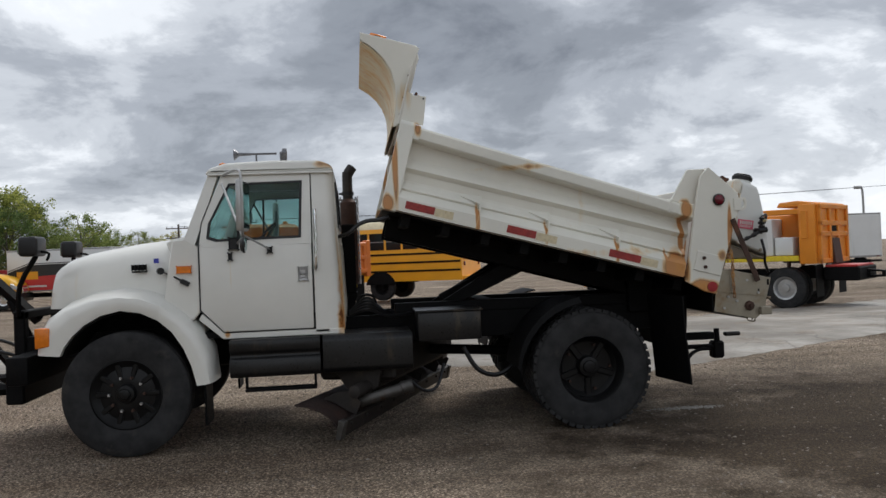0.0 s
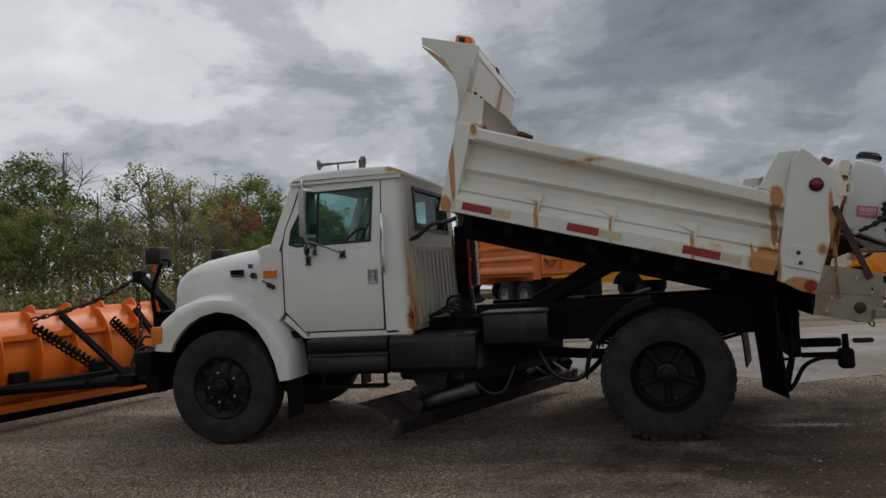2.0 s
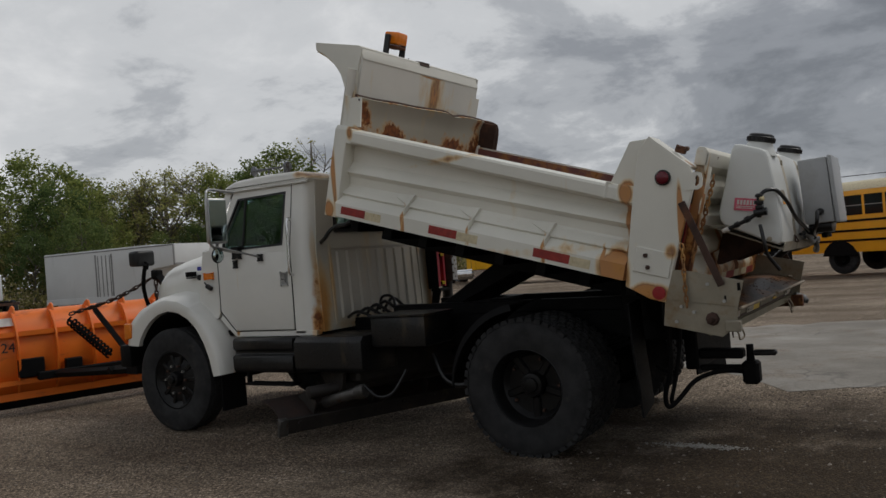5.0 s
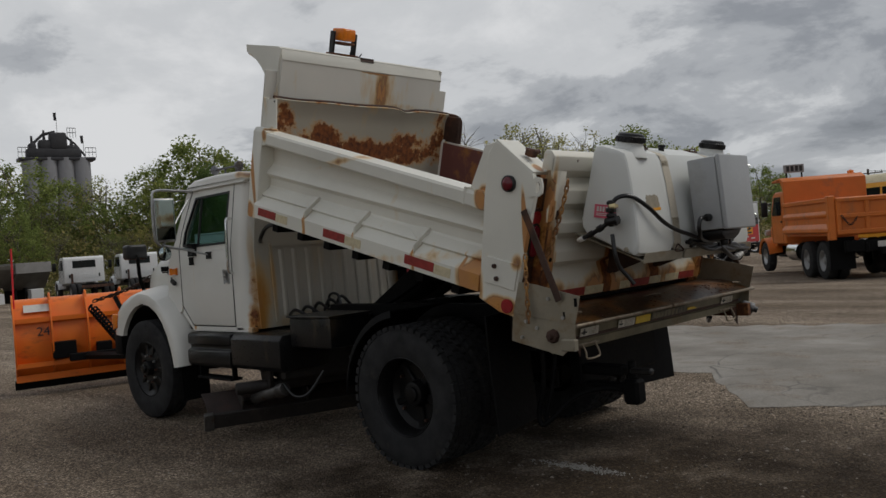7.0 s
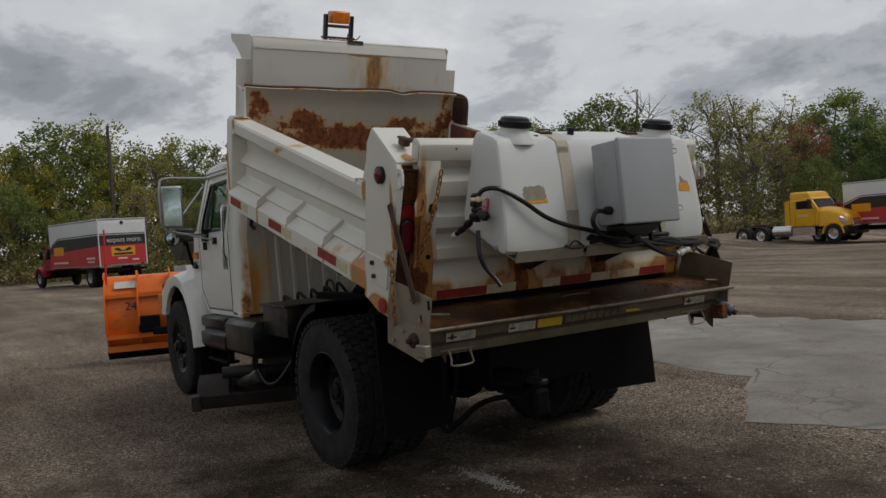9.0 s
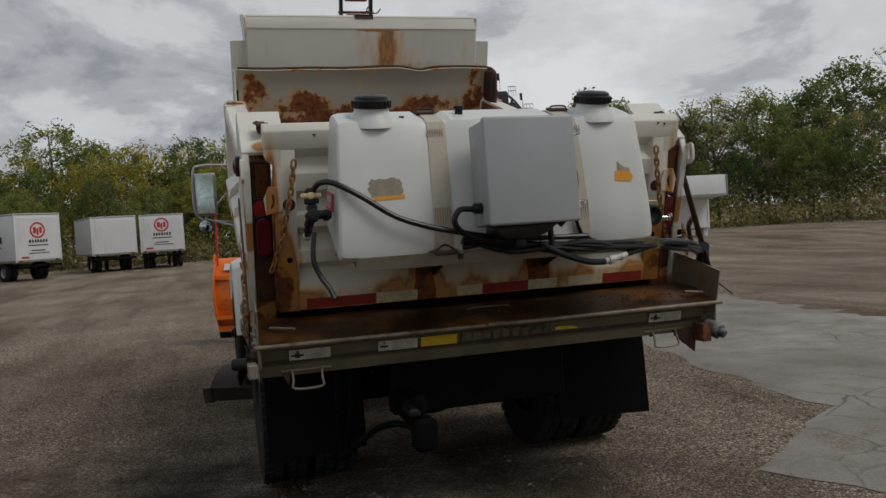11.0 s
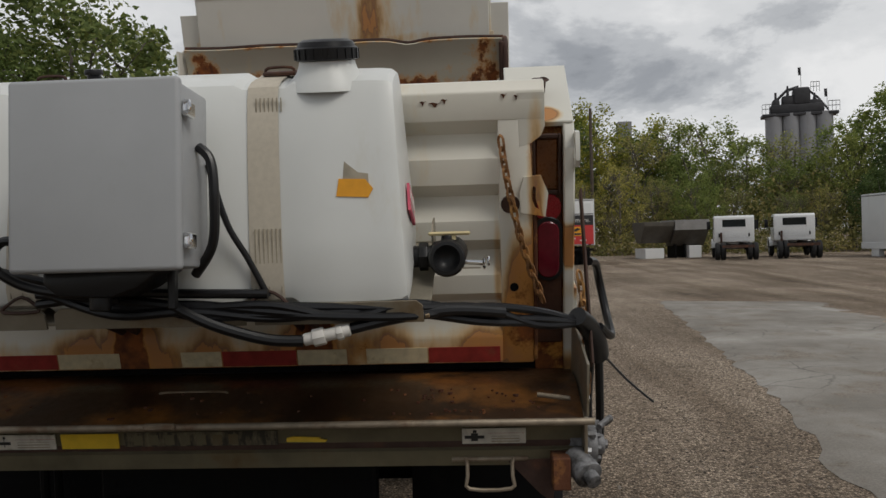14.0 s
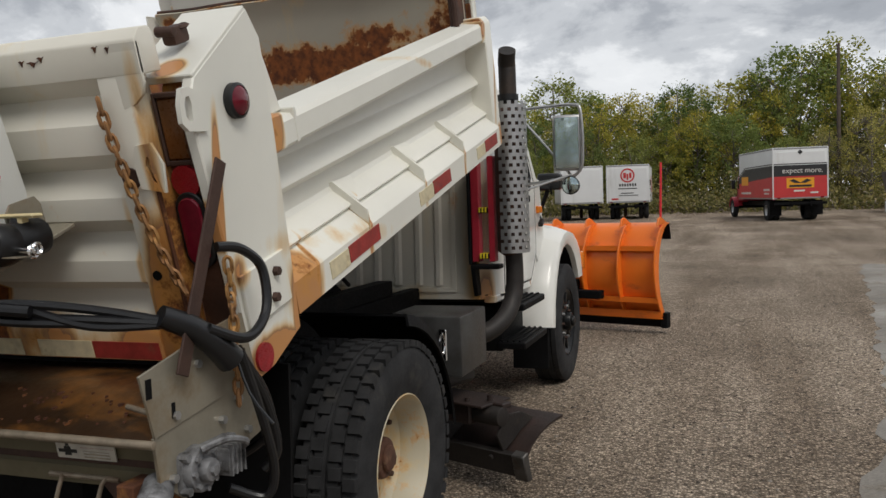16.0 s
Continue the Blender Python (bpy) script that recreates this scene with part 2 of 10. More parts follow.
BEDWHITE = rusty_paint("bed_white_paint", (0.78, 0.765, 0.69), 0.22, 2.2, 0.34, 0.4, (6, 6, 0.7), [
    (on_bed(2.66, 1.22, 0.08), (0.15, 0.2, 0.18), 0.52), (on_bed(2.57, 1.22, 0.08), (0.022, 0.2, 0.2), 0.50), (on_bed(2.64, 1.15, 0.60), (0.07, 0.2, 0.12), 0.50), (on_bed(2.70, 1.12, 0.30), (0.026, 0.2, 0.45), 0.46),
    (on_bed(0.16, 1.15, 0.72), (0.05, 0.2, 0.10), 0.36), (on_bed(0.05, 1.15, 0.05), (0.07, 0.3, 0.10), 0.40), (on_bed(0.03, 1.12, 0.4), (0.035, 0.3, 0.5), 0.34),
    (on_bed(0.83, 1.22, 0.10), (0.022, 0.2, 0.16), 0.40), (on_bed(1.45, 1.22, 0.10), (0.020, 0.2, 0.16), 0.36), (on_bed(2.10, 1.22, 0.10), (0.022, 0.2, 0.16), 0.40),
    (on_bed(2.93, 1.25, -0.05), (0.22, 0.2, 0.10), 0.50), (on_bed(3.095, 1.25, 0.36), (0.028, 0.2, 0.42), 0.75), (on_bed(2.76, 1.25, 0.06), (0.04, 0.2, 0.2), 0.30), (on_bed(3.02, 1.16, 0.86), (0.05, 0.06, 0.06), 0.42), (on_bed(3.03, 1.25, 0.27), (0.06, 0.2, 0.08), 0.30), (on_bed(1.9, 1.22, 0.03), (1.5, 0.2, 0.06), 0.14), (on_bed(1.4, 1.15, 0.70), (1.1, 0.15, 0.035), 0.19),
    (on_bed(0.0, 0.9, 1.0), (0.2, 0.3, 0.25), 0.17)], 0.38, 1.85)
COLRUST = rusty_paint("lamp_column_rust", (0.30, 0.15, 0.05), 0.56, 5.0, 0.66, 0.6, (9, 9, 0.7))
HEADPANEL = rusty_paint("head_panel_paint", (0.74, 0.72, 0.66), 0.22, 4.0, 0.33, 0.45, (7, 7, 0.5), [
    (on_bed(0.0, 0.12, 1.365), (0.2, 0.26, 0.045), 0.75), (on_bed(0.0, 0.19, 1.22), (0.2, 0.15, 0.50), 0.42), (on_bed(0.0, 0.20, 1.22), (0.2, 0.40, 0.42), 0.24), (on_bed(0.0, 0.3, 1.05), (0.2, 0.7, 0.06), 0.22), (on_bed(0.0, 0.9, 1.2), (0.2, 0.08, 0.3), 0.12)], 0.42, 1.3, False)
STREAK = plain("dark_rust_run", (0.075, 0.024, 0.010), 0.75, 0.0, 0.4, 26, 0.2, dirt=(0.20, 0.075, 0.02), dirt_amount=0.48, dirt_scale=12, stretch=(1, 3, 0.6))
CHAINRUST = plain("orange_rusty_chain", (0.30, 0.15, 0.06), 0.6, 0.3, 0.4, 18, 0.2, dirt=(0.50, 0.27, 0.08), dirt_amount=0.5, dirt_scale=9)
BEDRUST = rusty_paint("bed_rusty_paint", (0.70, 0.62, 0.45), 0.38, 2.6, 0.56, 0.5)
GATERUST = rusty_paint("gate_rusty_paint", (0.77, 0.74, 0.65), 0.24, 3.2, 0.33, 0.45, (5, 5, 0.8), [
    ((1.22, 0.0, 1.18), (0.3, 2.0, 0.20), 0.29), ((1.24, 0.55, 1.25), (0.3, 0.25, 0.13), 0.30), ((1.26, 1.09, 1.34), (0.3, 0.11, 0.42), 0.62), ((1.36, 1.12, 1.75), (0.3, 0.045, 0.45), 0.30), ((1.26, 1.125, 1.40), (0.3, 0.035, 0.5), 0.85),
    ((1.22, 0.33, 1.24), (0.3, 0.085, 0.40), 1.3), ((1.22, 0.32, 1.24), (0.3, 0.17, 0.2), 0.42), ((1.22, 0.95, 1.25), (0.3, 0.18, 0.12), 0.34), ((1.30, 0.99, 1.50), (0.3, 0.02, 0.3), 0.2)], 0.5, 1.75)
HEADRUST = rusty_paint("headboard_rusty_paint", (0.44, 0.41, 0.33), 0.27, 7.0, 0.37, 0.6, (4, 4, 0.6), [
    (on_bed(0.1, 0.0, 0.60), (0.4, 1.6, 0.17), 0.34), (on_bed(0.1, 0.55, 0.72), (0.3, 0.4, 0.16), 0.30), (on_bed(0.1, 0.95, 0.80), (0.3, 0.18, 0.35), 0.26), (on_bed(0.1, 0.4, 1.03), (0.3, 0.9, 0.03), 0.2)], 1.15, 0.25)
COLUMN = plain("burnt_brown_column", (0.065, 0.025, 0.011), 0.7, 0.1, 0.4, 9, 0.2, dirt=(0.33, 0.135, 0.03), dirt_amount=0.46, dirt_scale=5, stretch=(1, 1, 0.4))
RAILSTEEL = plain("stained_rail_steel", (0.25, 0.205, 0.15), 0.5, 0.4, 0.25, 18, 0.1, dirt=(0.13, 0.065, 0.03), dirt_amount=0.48, dirt_scale=7)
RUSTY = plain("rusty_steel", (0.10, 0.034, 0.013), 0.85, 0.1, 0.3, 14, 0.25, dirt=(0.42, 0.19, 0.045), dirt_amount=0.49, dirt_scale=7)
DARKRUST = plain("dark_rusty_steel", (0.06, 0.031, 0.022), 0.7, 0.2, 0.3, 10, 0.2, dirt=(0.16, 0.062, 0.028), dirt_amount=0.45, dirt_scale=4)
TRAY = plain("tray_stained_steel", (0.042, 0.021, 0.010), 0.38, 0.2, 0.4, 5, 0.15, dirt=(0.27, 0.11, 0.025), dirt_amount=0.50, dirt_scale=2.2, stretch=(1, 1, 3))
STAINLESS = plain("dirty_stainless", (0.31, 0.28, 0.22), 0.45, 0.45, 0.15, 8, 0.08, dirt=(0.20, 0.13, 0.06), dirt_amount=0.48, dirt_scale=4)
OLIVE = plain("grimy_stainless_trough", (0.165, 0.145, 0.092), 0.45, 0.35, 0.25, 6, 0.08, dirt=(0.13, 0.085, 0.038), dirt_amount=0.48, dirt_scale=3)
CHROME = plain("chrome", (0.75, 0.75, 0.75), 0.14, 1.0, 0.05, 8, 0.01)
DULLMETAL = plain("dull_aluminium", (0.45, 0.45, 0.45), 0.4, 0.85, 0.1, 20, 0.05)
EXHAUST = plain("sooty_exhaust", (0.028, 0.024, 0.022), 0.6, 0.3, 0.3, 9, 0.15, dirt=(0.06, 0.040, 0.030), dirt_amount=0.45, dirt_scale=4)
TOOLGREY = plain("worn_grey_box", (0.055, 0.055, 0.054), 0.4, 0.2, 0.2, 8, 0.05, dirt=(0.035, 0.03, 0.026), dirt_amount=0.45, dirt_scale=3)
DARKCHROME = plain("tarnished_chrome", (0.16, 0.16, 0.17), 0.3, 0.8, 0.2, 14, 0.05)
CASTALU = plain("corroded_cast_aluminium", (0.20, 0.20, 0.205), 0.6, 0.35, 0.35, 30, 0.3, dirt=(0.035, 0.032, 0.03), dirt_amount=0.52, dirt_scale=16)
BLACK = plain("chassis_black", (0.0055, 0.0055, 0.006), 0.6, 0.0, 0.25, 7, 0.12, dirt=(0.013, 0.011, 0.0095), dirt_amount=0.42, dirt_scale=3, spec=0.1)
BLACKGLOSS = plain("black_paint", (0.010, 0.010, 0.0105), 0.32, 0.0, 0.2, 8, 0.04, dirt=(0.075, 0.055, 0.033), dirt_amount=0.46, dirt_scale=2.2, stretch=(1.6, 1, 0.6), spec=0.35)
PLASTIC = plain("black_plastic", (0.013, 0.013, 0.014), 0.38, 0.0, 0.2, 12, 0.04, spec=0.35)
HOSE = plain("black_rubber_hose", (0.006, 0.006, 0.007), 0.35, 0.0, 0.2, 20, 0.05)
TYRE = plain("tyre_rubber", (0.030, 0.030, 0.031), 0.8, 0.0, 0.3, 9, 0.2, dirt=(0.065, 0.060, 0.054), dirt_amount=0.42, dirt_scale=5, spec=0.12)
RIMBLACK = plain("black_wheel", (0.010, 0.010, 0.0105), 0.35, 0.2, 0.25, 12, 0.08, spec=0.25)
RIMCREAM = rusty_paint("cream_wheel", (0.47, 0.42, 0.31), 0.38, 9, 0.50, 0.5, (5, 5, 5))
HUBRUST = plain("old_rusty_hub", (0.085, 0.036, 0.020), 0.8, 0.1, 0.4, 18, 0.3, dirt=(0.20, 0.12, 0.07), dirt_amount=0.42, dirt_scale=12)
TANK = plain("white_poly_tank", (0.68, 0.69, 0.665), 0.38, vary=0.03, scale=2.5, bump=0.03, dirt=(0.60, 0.58, 0.50), dirt_amount=0.42, dirt_scale=1.5, stretch=(2, 2, 0.7))
BOXGREY = plain("grey_enclosure", (0.37, 0.38, 0.39), 0.42, vary=0.04, scale=5, bump=0.02, dirt=(0.31, 0.31, 0.30), dirt_amount=0.45, dirt_scale=3)
STRAP = plain("beige_webbing", (0.52, 0.47, 0.385), 0.9, vary=0.06, scale=60, bump=0.15, dirt=(0.22, 0.18, 0.13), dirt_amount=0.42, dirt_scale=5)
RED = plain("red_reflector", (0.30, 0.012, 0.018), 0.3, vary=0.2, scale=40, bump=0.03)
TAPEWHITE = plain("white_reflector_tape", (0.62, 0.54, 0.36), 0.45, vary=0.15, scale=25, bump=0.03, dirt=(0.36, 0.25, 0.12), dirt_amount=0.45, dirt_scale=12)
DULLRED = plain("faded_red_tape", (0.28, 0.025, 0.02), 0.5, vary=0.25, scale=20, bump=0.05, dirt=(0.22, 0.10, 0.05), dirt_amount=0.42, dirt_scale=9)
LAMPRED = plain("red_lamp_lens", (0.13, 0.006, 0.016), 0.18, vary=0.15, scale=40, bump=0.02)
AMBER = plain("amber_lens", (0.75, 0.20, 0.01), 0.2, vary=0.12, scale=30, bump=0.02)
AMBERLABEL = plain("amber_sticker", (0.75, 0.33, 0.015), 0.5, vary=0.08, scale=30, bump=0.01)
YELLOWLABEL = plain("yellow_sticker", (0.72, 0.48, 0.03), 0.5, vary=0.08, scale=30, bump=0.01)
BLUELABEL = plain("blue_sticker", (0.04, 0.05, 0.35), 0.5, vary=0.1, scale=30, bump=0.01)
PINKLABEL = plain("pink_sticker", (0.62, 0.10, 0.16), 0.5, vary=0.2, scale=40, bump=0.01)
WHITELABEL = plain("white_sticker", (0.62, 0.60, 0.56), 0.5, vary=0.08, scale=30, bump=0.01)
CREAM = plain("cream_plastic", (0.62, 0.52, 0.29), 0.5, vary=0.08, scale=12, bump=0.02)
DECAL = plain("dirty_decal", (0.55, 0.52, 0.45), 0.6, vary=0.2, scale=20, bump=0.02, dirt=(0.24, 0.19, 0.12), dirt_amount=0.46, dirt_scale=14)
GLUE = plain("dried_glue_patch", (0.33, 0.29, 0.22), 0.7, vary=0.25, scale=18, bump=0.05)
INK = plain("black_ink", (0.02, 0.02, 0.02), 0.5, vary=0.1, scale=30, bump=0.0)
PLOW = plain("orange_plow_paint", (0.78, 0.17, 0.012), 0.42, vary=0.10, scale=2.0, bump=0.05, dirt=(0.34, 0.075, 0.02), dirt_amount=0.42, dirt_scale=2.2, stretch=(1, 1, 2.5), coat=0.1)
ORANGE = plain("orange_truck_paint", (0.62, 0.16, 0.02), 0.45, vary=0.10, scale=1.5, bump=0.03, dirt=(0.36, 0.13, 0.05), dirt_amount=0.42, dirt_scale=2.0)
ORANGE2 = plain("yellow_orange_truck_paint", (0.74, 0.25, 0.015), 0.45, vary=0.10, scale=1.5, bump=0.03, dirt=(0.42, 0.17, 0.05), dirt_amount=0.42, dirt_scale=2.0)
BUSYELLOW = plain("school_bus_yellow", (0.80, 0.36, 0.012), 0.35, vary=0.06, scale=1.5, bump=0.02)
SEMIYELLOW = plain("yellow_tractor_paint", (0.80, 0.42, 0.012), 0.35, vary=0.06, scale=1.5, bump=0.02)
VANWHITE = plain("white_box_panel", (0.68, 0.69, 0.69), 0.45, vary=0.04, scale=1.2, bump=0.02, dirt=(0.55, 0.55, 0.53), dirt_amount=0.42, dirt_scale=0.8, stretch=(2, 2, 0.4))
CABWHITE = plain("white_cab_paint", (0.74, 0.75, 0.75), 0.28, vary=0.03, scale=1.2, bump=0.01)
SIGNRED = plain("red_box_graphic", (0.50, 0.035, 0.035), 0.45, vary=0.06, scale=2, bump=0.01)
SIGNBLACK = plain("black_box_graphic", (0.02, 0.02, 0.022), 0.45, vary=0.1, scale=3, bump=0.01)
LADDERRED = plain("red_ladder_paint", (0.33, 0.015, 0.03), 0.5, vary=0.15, scale=8, bump=0.05)
STRIPEYELLOW = plain("yellow_tread_paint", (0.72, 0.55, 0.02), 0.6, vary=0.15, scale=20, bump=0.1)
POLERED = plain("red_marker_pole", (0.70, 0.03, 0.04), 0.45, vary=0.05, scale=20, bump=0.0)
CONCRETE_SILO = plain("silo_concrete", (0.25, 0.255, 0.27), 0.8, vary=0.08, scale=0.4, bump=0.0, dirt=(0.22, 0.22, 0.23), dirt_amount=0.45, dirt_scale=0.15, stretch=(3, 3, 0.3))
DARKSTEEL = plain("dark_roof_steel", (0.03, 0.03, 0.034), 0.7, vary=0.2, scale=1, bump=0.0)
GREYSTEEL = plain("grey_galvanised", (0.30, 0.30, 0.30), 0.5, 0.5, vary=0.12, scale=3, bump=0.02)
WOODPOLE = plain("weathered_pole", (0.09, 0.07, 0.055), 0.9, vary=0.2, scale=3, bump=0.1)
INTERIOR = plain("dark_cab_interior", (0.02, 0.02, 0.022), 0.7, vary=0.2, scale=6, bump=0.05)
BARK = plain("bark", (0.15, 0.13, 0.11), 0.95, vary=0.3, scale=5, bump=0.2)
HOPPERGREY = plain("weathered_grey_board", (0.24, 0.23, 0.22), 0.7, vary=0.15, scale=2, bump=0.05, dirt=(0.13, 0.12, 0.10), dirt_amount=0.45, dirt_scale=1.5)
ALGAE = plain("mossy_grey_hopper", (0.09, 0.08, 0.065), 0.7, vary=0.2, scale=2, bump=0.05, dirt=(0.06, 0.06, 0.05), dirt_amount=0.45, dirt_scale=1.0)


def glass(name, tint=(0.75, 0.85, 0.85), rough=0.02):
    m, nt, b = material(name)
    b.inputs["Base Color"].default_value = (*tint, 1)
    b.inputs["Roughness"].default_value = rough
    b.inputs["Transmission Weight"].default_value = 1.0
    b.inputs["IOR"].default_value = 1.05
    b.inputs["Specular IOR Level"].default_value = 0.4
    b.inputs["Coat Weight"].default_value = 0.25
    b.inputs["Coat Roughness"].default_value = 0.03
    return m


GLASS = glass("window_glass", (0.45, 0.62, 0.60))
DARKGLASS = plain("dark_window", (0.012, 0.016, 0.017), 0.10, vary=0.2, scale=2, bump=0.0, spec=0.3)
MIRROR = plain("mirror_face", (0.50, 0.60, 0.60), 0.03, 1.0, 0.02, 3, 0.0)


def ground_mat():
    m, nt, b = material("gravel_lot")
    big = noise_node(nt, 0.22, 6, 0.6)
    track = noise_node(nt, 1.0, 5, 0.6, stretch=(0.10, 0.75, 1))
    fine = noise_node(nt, 36, 6, 0.75)
    stone = nt.nodes.new("ShaderNodeTexVoronoi")
    stone.inputs["Scale"].default_value = 62
    tc = nt.nodes.new("ShaderNodeTexCoord")
    nt.links.new(tc.outputs["Object"], stone.inputs["Vector"])
    base = ramp_node(nt, big.outputs["Fac"], [(0.32, (0.25, 0.208, 0.165)), (0.5, (0.385, 0.330, 0.270)), (0.68, (0.52, 0.452, 0.375))]).outputs[0]
    trk = ramp_node(nt, track.outputs["Fac"], [(0.36, (0.62, 0.57, 0.52)), (0.62, (1.12, 1.10, 1.08))]).outputs[0]
    mul = nt.nodes.new("ShaderNodeMix"); mul.data_type = "RGBA"; mul.blend_type = "MULTIPLY"; mul.inputs[0].default_value = 1.0
    nt.links.new(base, mul.inputs[6]); nt.links.new(trk, mul.inputs[7])
    # soft dark ellipse by the truck: its shade painted in, along with wet mud
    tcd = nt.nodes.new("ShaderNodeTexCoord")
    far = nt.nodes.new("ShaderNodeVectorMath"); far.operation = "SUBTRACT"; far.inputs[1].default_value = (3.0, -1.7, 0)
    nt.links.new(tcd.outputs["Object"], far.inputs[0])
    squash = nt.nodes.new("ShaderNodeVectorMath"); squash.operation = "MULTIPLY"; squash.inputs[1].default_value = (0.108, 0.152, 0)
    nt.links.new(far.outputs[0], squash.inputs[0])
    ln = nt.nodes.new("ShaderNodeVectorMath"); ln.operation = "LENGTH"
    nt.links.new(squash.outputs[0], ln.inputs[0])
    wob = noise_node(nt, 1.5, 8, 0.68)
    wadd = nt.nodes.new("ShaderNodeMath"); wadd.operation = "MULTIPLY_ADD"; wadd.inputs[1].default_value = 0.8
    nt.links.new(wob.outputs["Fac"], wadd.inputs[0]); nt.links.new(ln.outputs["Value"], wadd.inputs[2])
    damp_shade = ramp_node(nt, wadd.outputs[0], [(0.66, (0.168, 0.147, 0.121)), (1.65, (1, 1, 1))]).outputs[0]
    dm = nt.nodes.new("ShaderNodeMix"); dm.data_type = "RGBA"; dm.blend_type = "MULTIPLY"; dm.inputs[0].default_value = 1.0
    nt.links.new(mul.outputs[2], dm.inputs[6]); nt.links.new(damp_shade, dm.inputs[7])
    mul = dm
    st = ramp_node(nt, stone.outputs["Color"], [(0.1, (0.30, 0.28, 0.265)), (0.55, (0.90, 0.88, 0.86)), (0.95, (2.2, 2.18, 2.15))]).outputs[0]
    # stone contrast is weaker inside that dark ellipse
    mul2 = nt.nodes.new("ShaderNodeMix"); mul2.data_type = "RGBA"; mul2.blend_type = "MULTIPLY";     stone_mix = ramp_node(nt, wadd.outputs[0], [(0.75, (0.50, 0.50, 0.50)), (1.6, (0.85, 0.85, 0.85))]).outputs[0]
    nt.links.new(stone_mix, mul2.inputs[0])
    nt.links.new(mul.outputs[2], mul2.inputs[6]); nt.links.new(st, mul2.inputs[7])
    gap = ramp_node(nt, stone.outputs["Distance"], [(0.25, (1.12, 1.12, 1.12)), (0.62, (0.42, 0.40, 0.38))]).outputs[0]
    mulg = nt.nodes.new("ShaderNodeMix"); mulg.data_type = "RGBA"; mulg.blend_type = "MULTIPLY"; nt.links.new(stone_mix, mulg.inputs[0])
    nt.links.new(mul2.outputs[2], mulg.inputs[6]); nt.links.new(gap, mulg.inputs[7])
    mul2 = mulg
    fn = ramp_node(nt, fine.outputs["Fac"], [(0.3, (0.6, 0.59, 0.58)), (0.7, (1.35, 1.34, 1.33))]).outputs[0]
    mul3 = nt.nodes.new("ShaderNodeMix"); mul3.data_type = "RGBA"; mul3.blend_type = "MULTIPLY"; mul3.inputs[0].default_value = 0.7
    nt.links.new(mul2.outputs[2], mul3.inputs[6]); nt.links.new(fn, mul3.inputs[7])
    # worn-through old surface: crack lines towards the pavement
    cell = nt.nodes.new("ShaderNodeTexVoronoi"); cell.feature = "DISTANCE_TO_EDGE"; cell.inputs["Scale"].default_value = 3.4
    cw = noise_node(nt, 3.0, 4)
    cv = nt.nodes.new("ShaderNodeMix"); cv.data_type = "VECTOR"; cv.inputs[0].default_value = 0.14
    nt.links.new(tc.outputs["Object"], cv.inputs[4]); nt.links.new(cw.outputs["Color"], cv.inputs[5]); nt.links.new(cv.outputs[1], cell.inputs["Vector"])
    line = ramp_node(nt, cell.outputs["Distance"], [(0.012, (0.28, 0.26, 0.24)), (0.045, (1, 1, 1))]).outputs[0]
    sy = nt.nodes.new("ShaderNodeSeparateXYZ"); nt.links.new(tc.outputs["Object"], sy.inputs[0])
    band = nt.nodes.new("ShaderNodeMapRange"); band.inputs[1].default_value, band.inputs[2].default_value, band.inputs[3].default_value, band.inputs[4].default_value = 1.0, 2.6, 0.0, 0.36
    nt.links.new(sy.outputs[1], band.inputs[0])
    patch = noise_node(nt, 0.7, 4)
    pm_ = nt.nodes.new("ShaderNodeMath"); pm_.operation = "ADD"; nt.links.new(patch.outputs["Fac"], pm_.inputs[0]); nt.links.new(band.outputs[0], pm_.inputs[1])
    cm = nt.nodes.new("ShaderNodeMix"); cm.data_type = "RGBA"; cm.blend_type = "MULTIPLY"
    nt.links.new(ramp_node(nt, pm_.outputs[0], [(0.82, (0, 0, 0)), (1.02, (0.65, 0.65, 0.65))]).outputs[0], cm.inputs[0])
    nt.links.new(mul3.outputs[2], cm.inputs[6]); nt.links.new(line, cm.inputs[7])
    nt.links.new(cm.outputs[2], b.inputs["Base Color"])
    b.inputs["Roughness"].default_value = 0.95
    b.inputs["Specular IOR Level"].default_value = 0.2
    bump_node(nt, b, stone.outputs["Distance"], 0.8, -0.02)
    return m


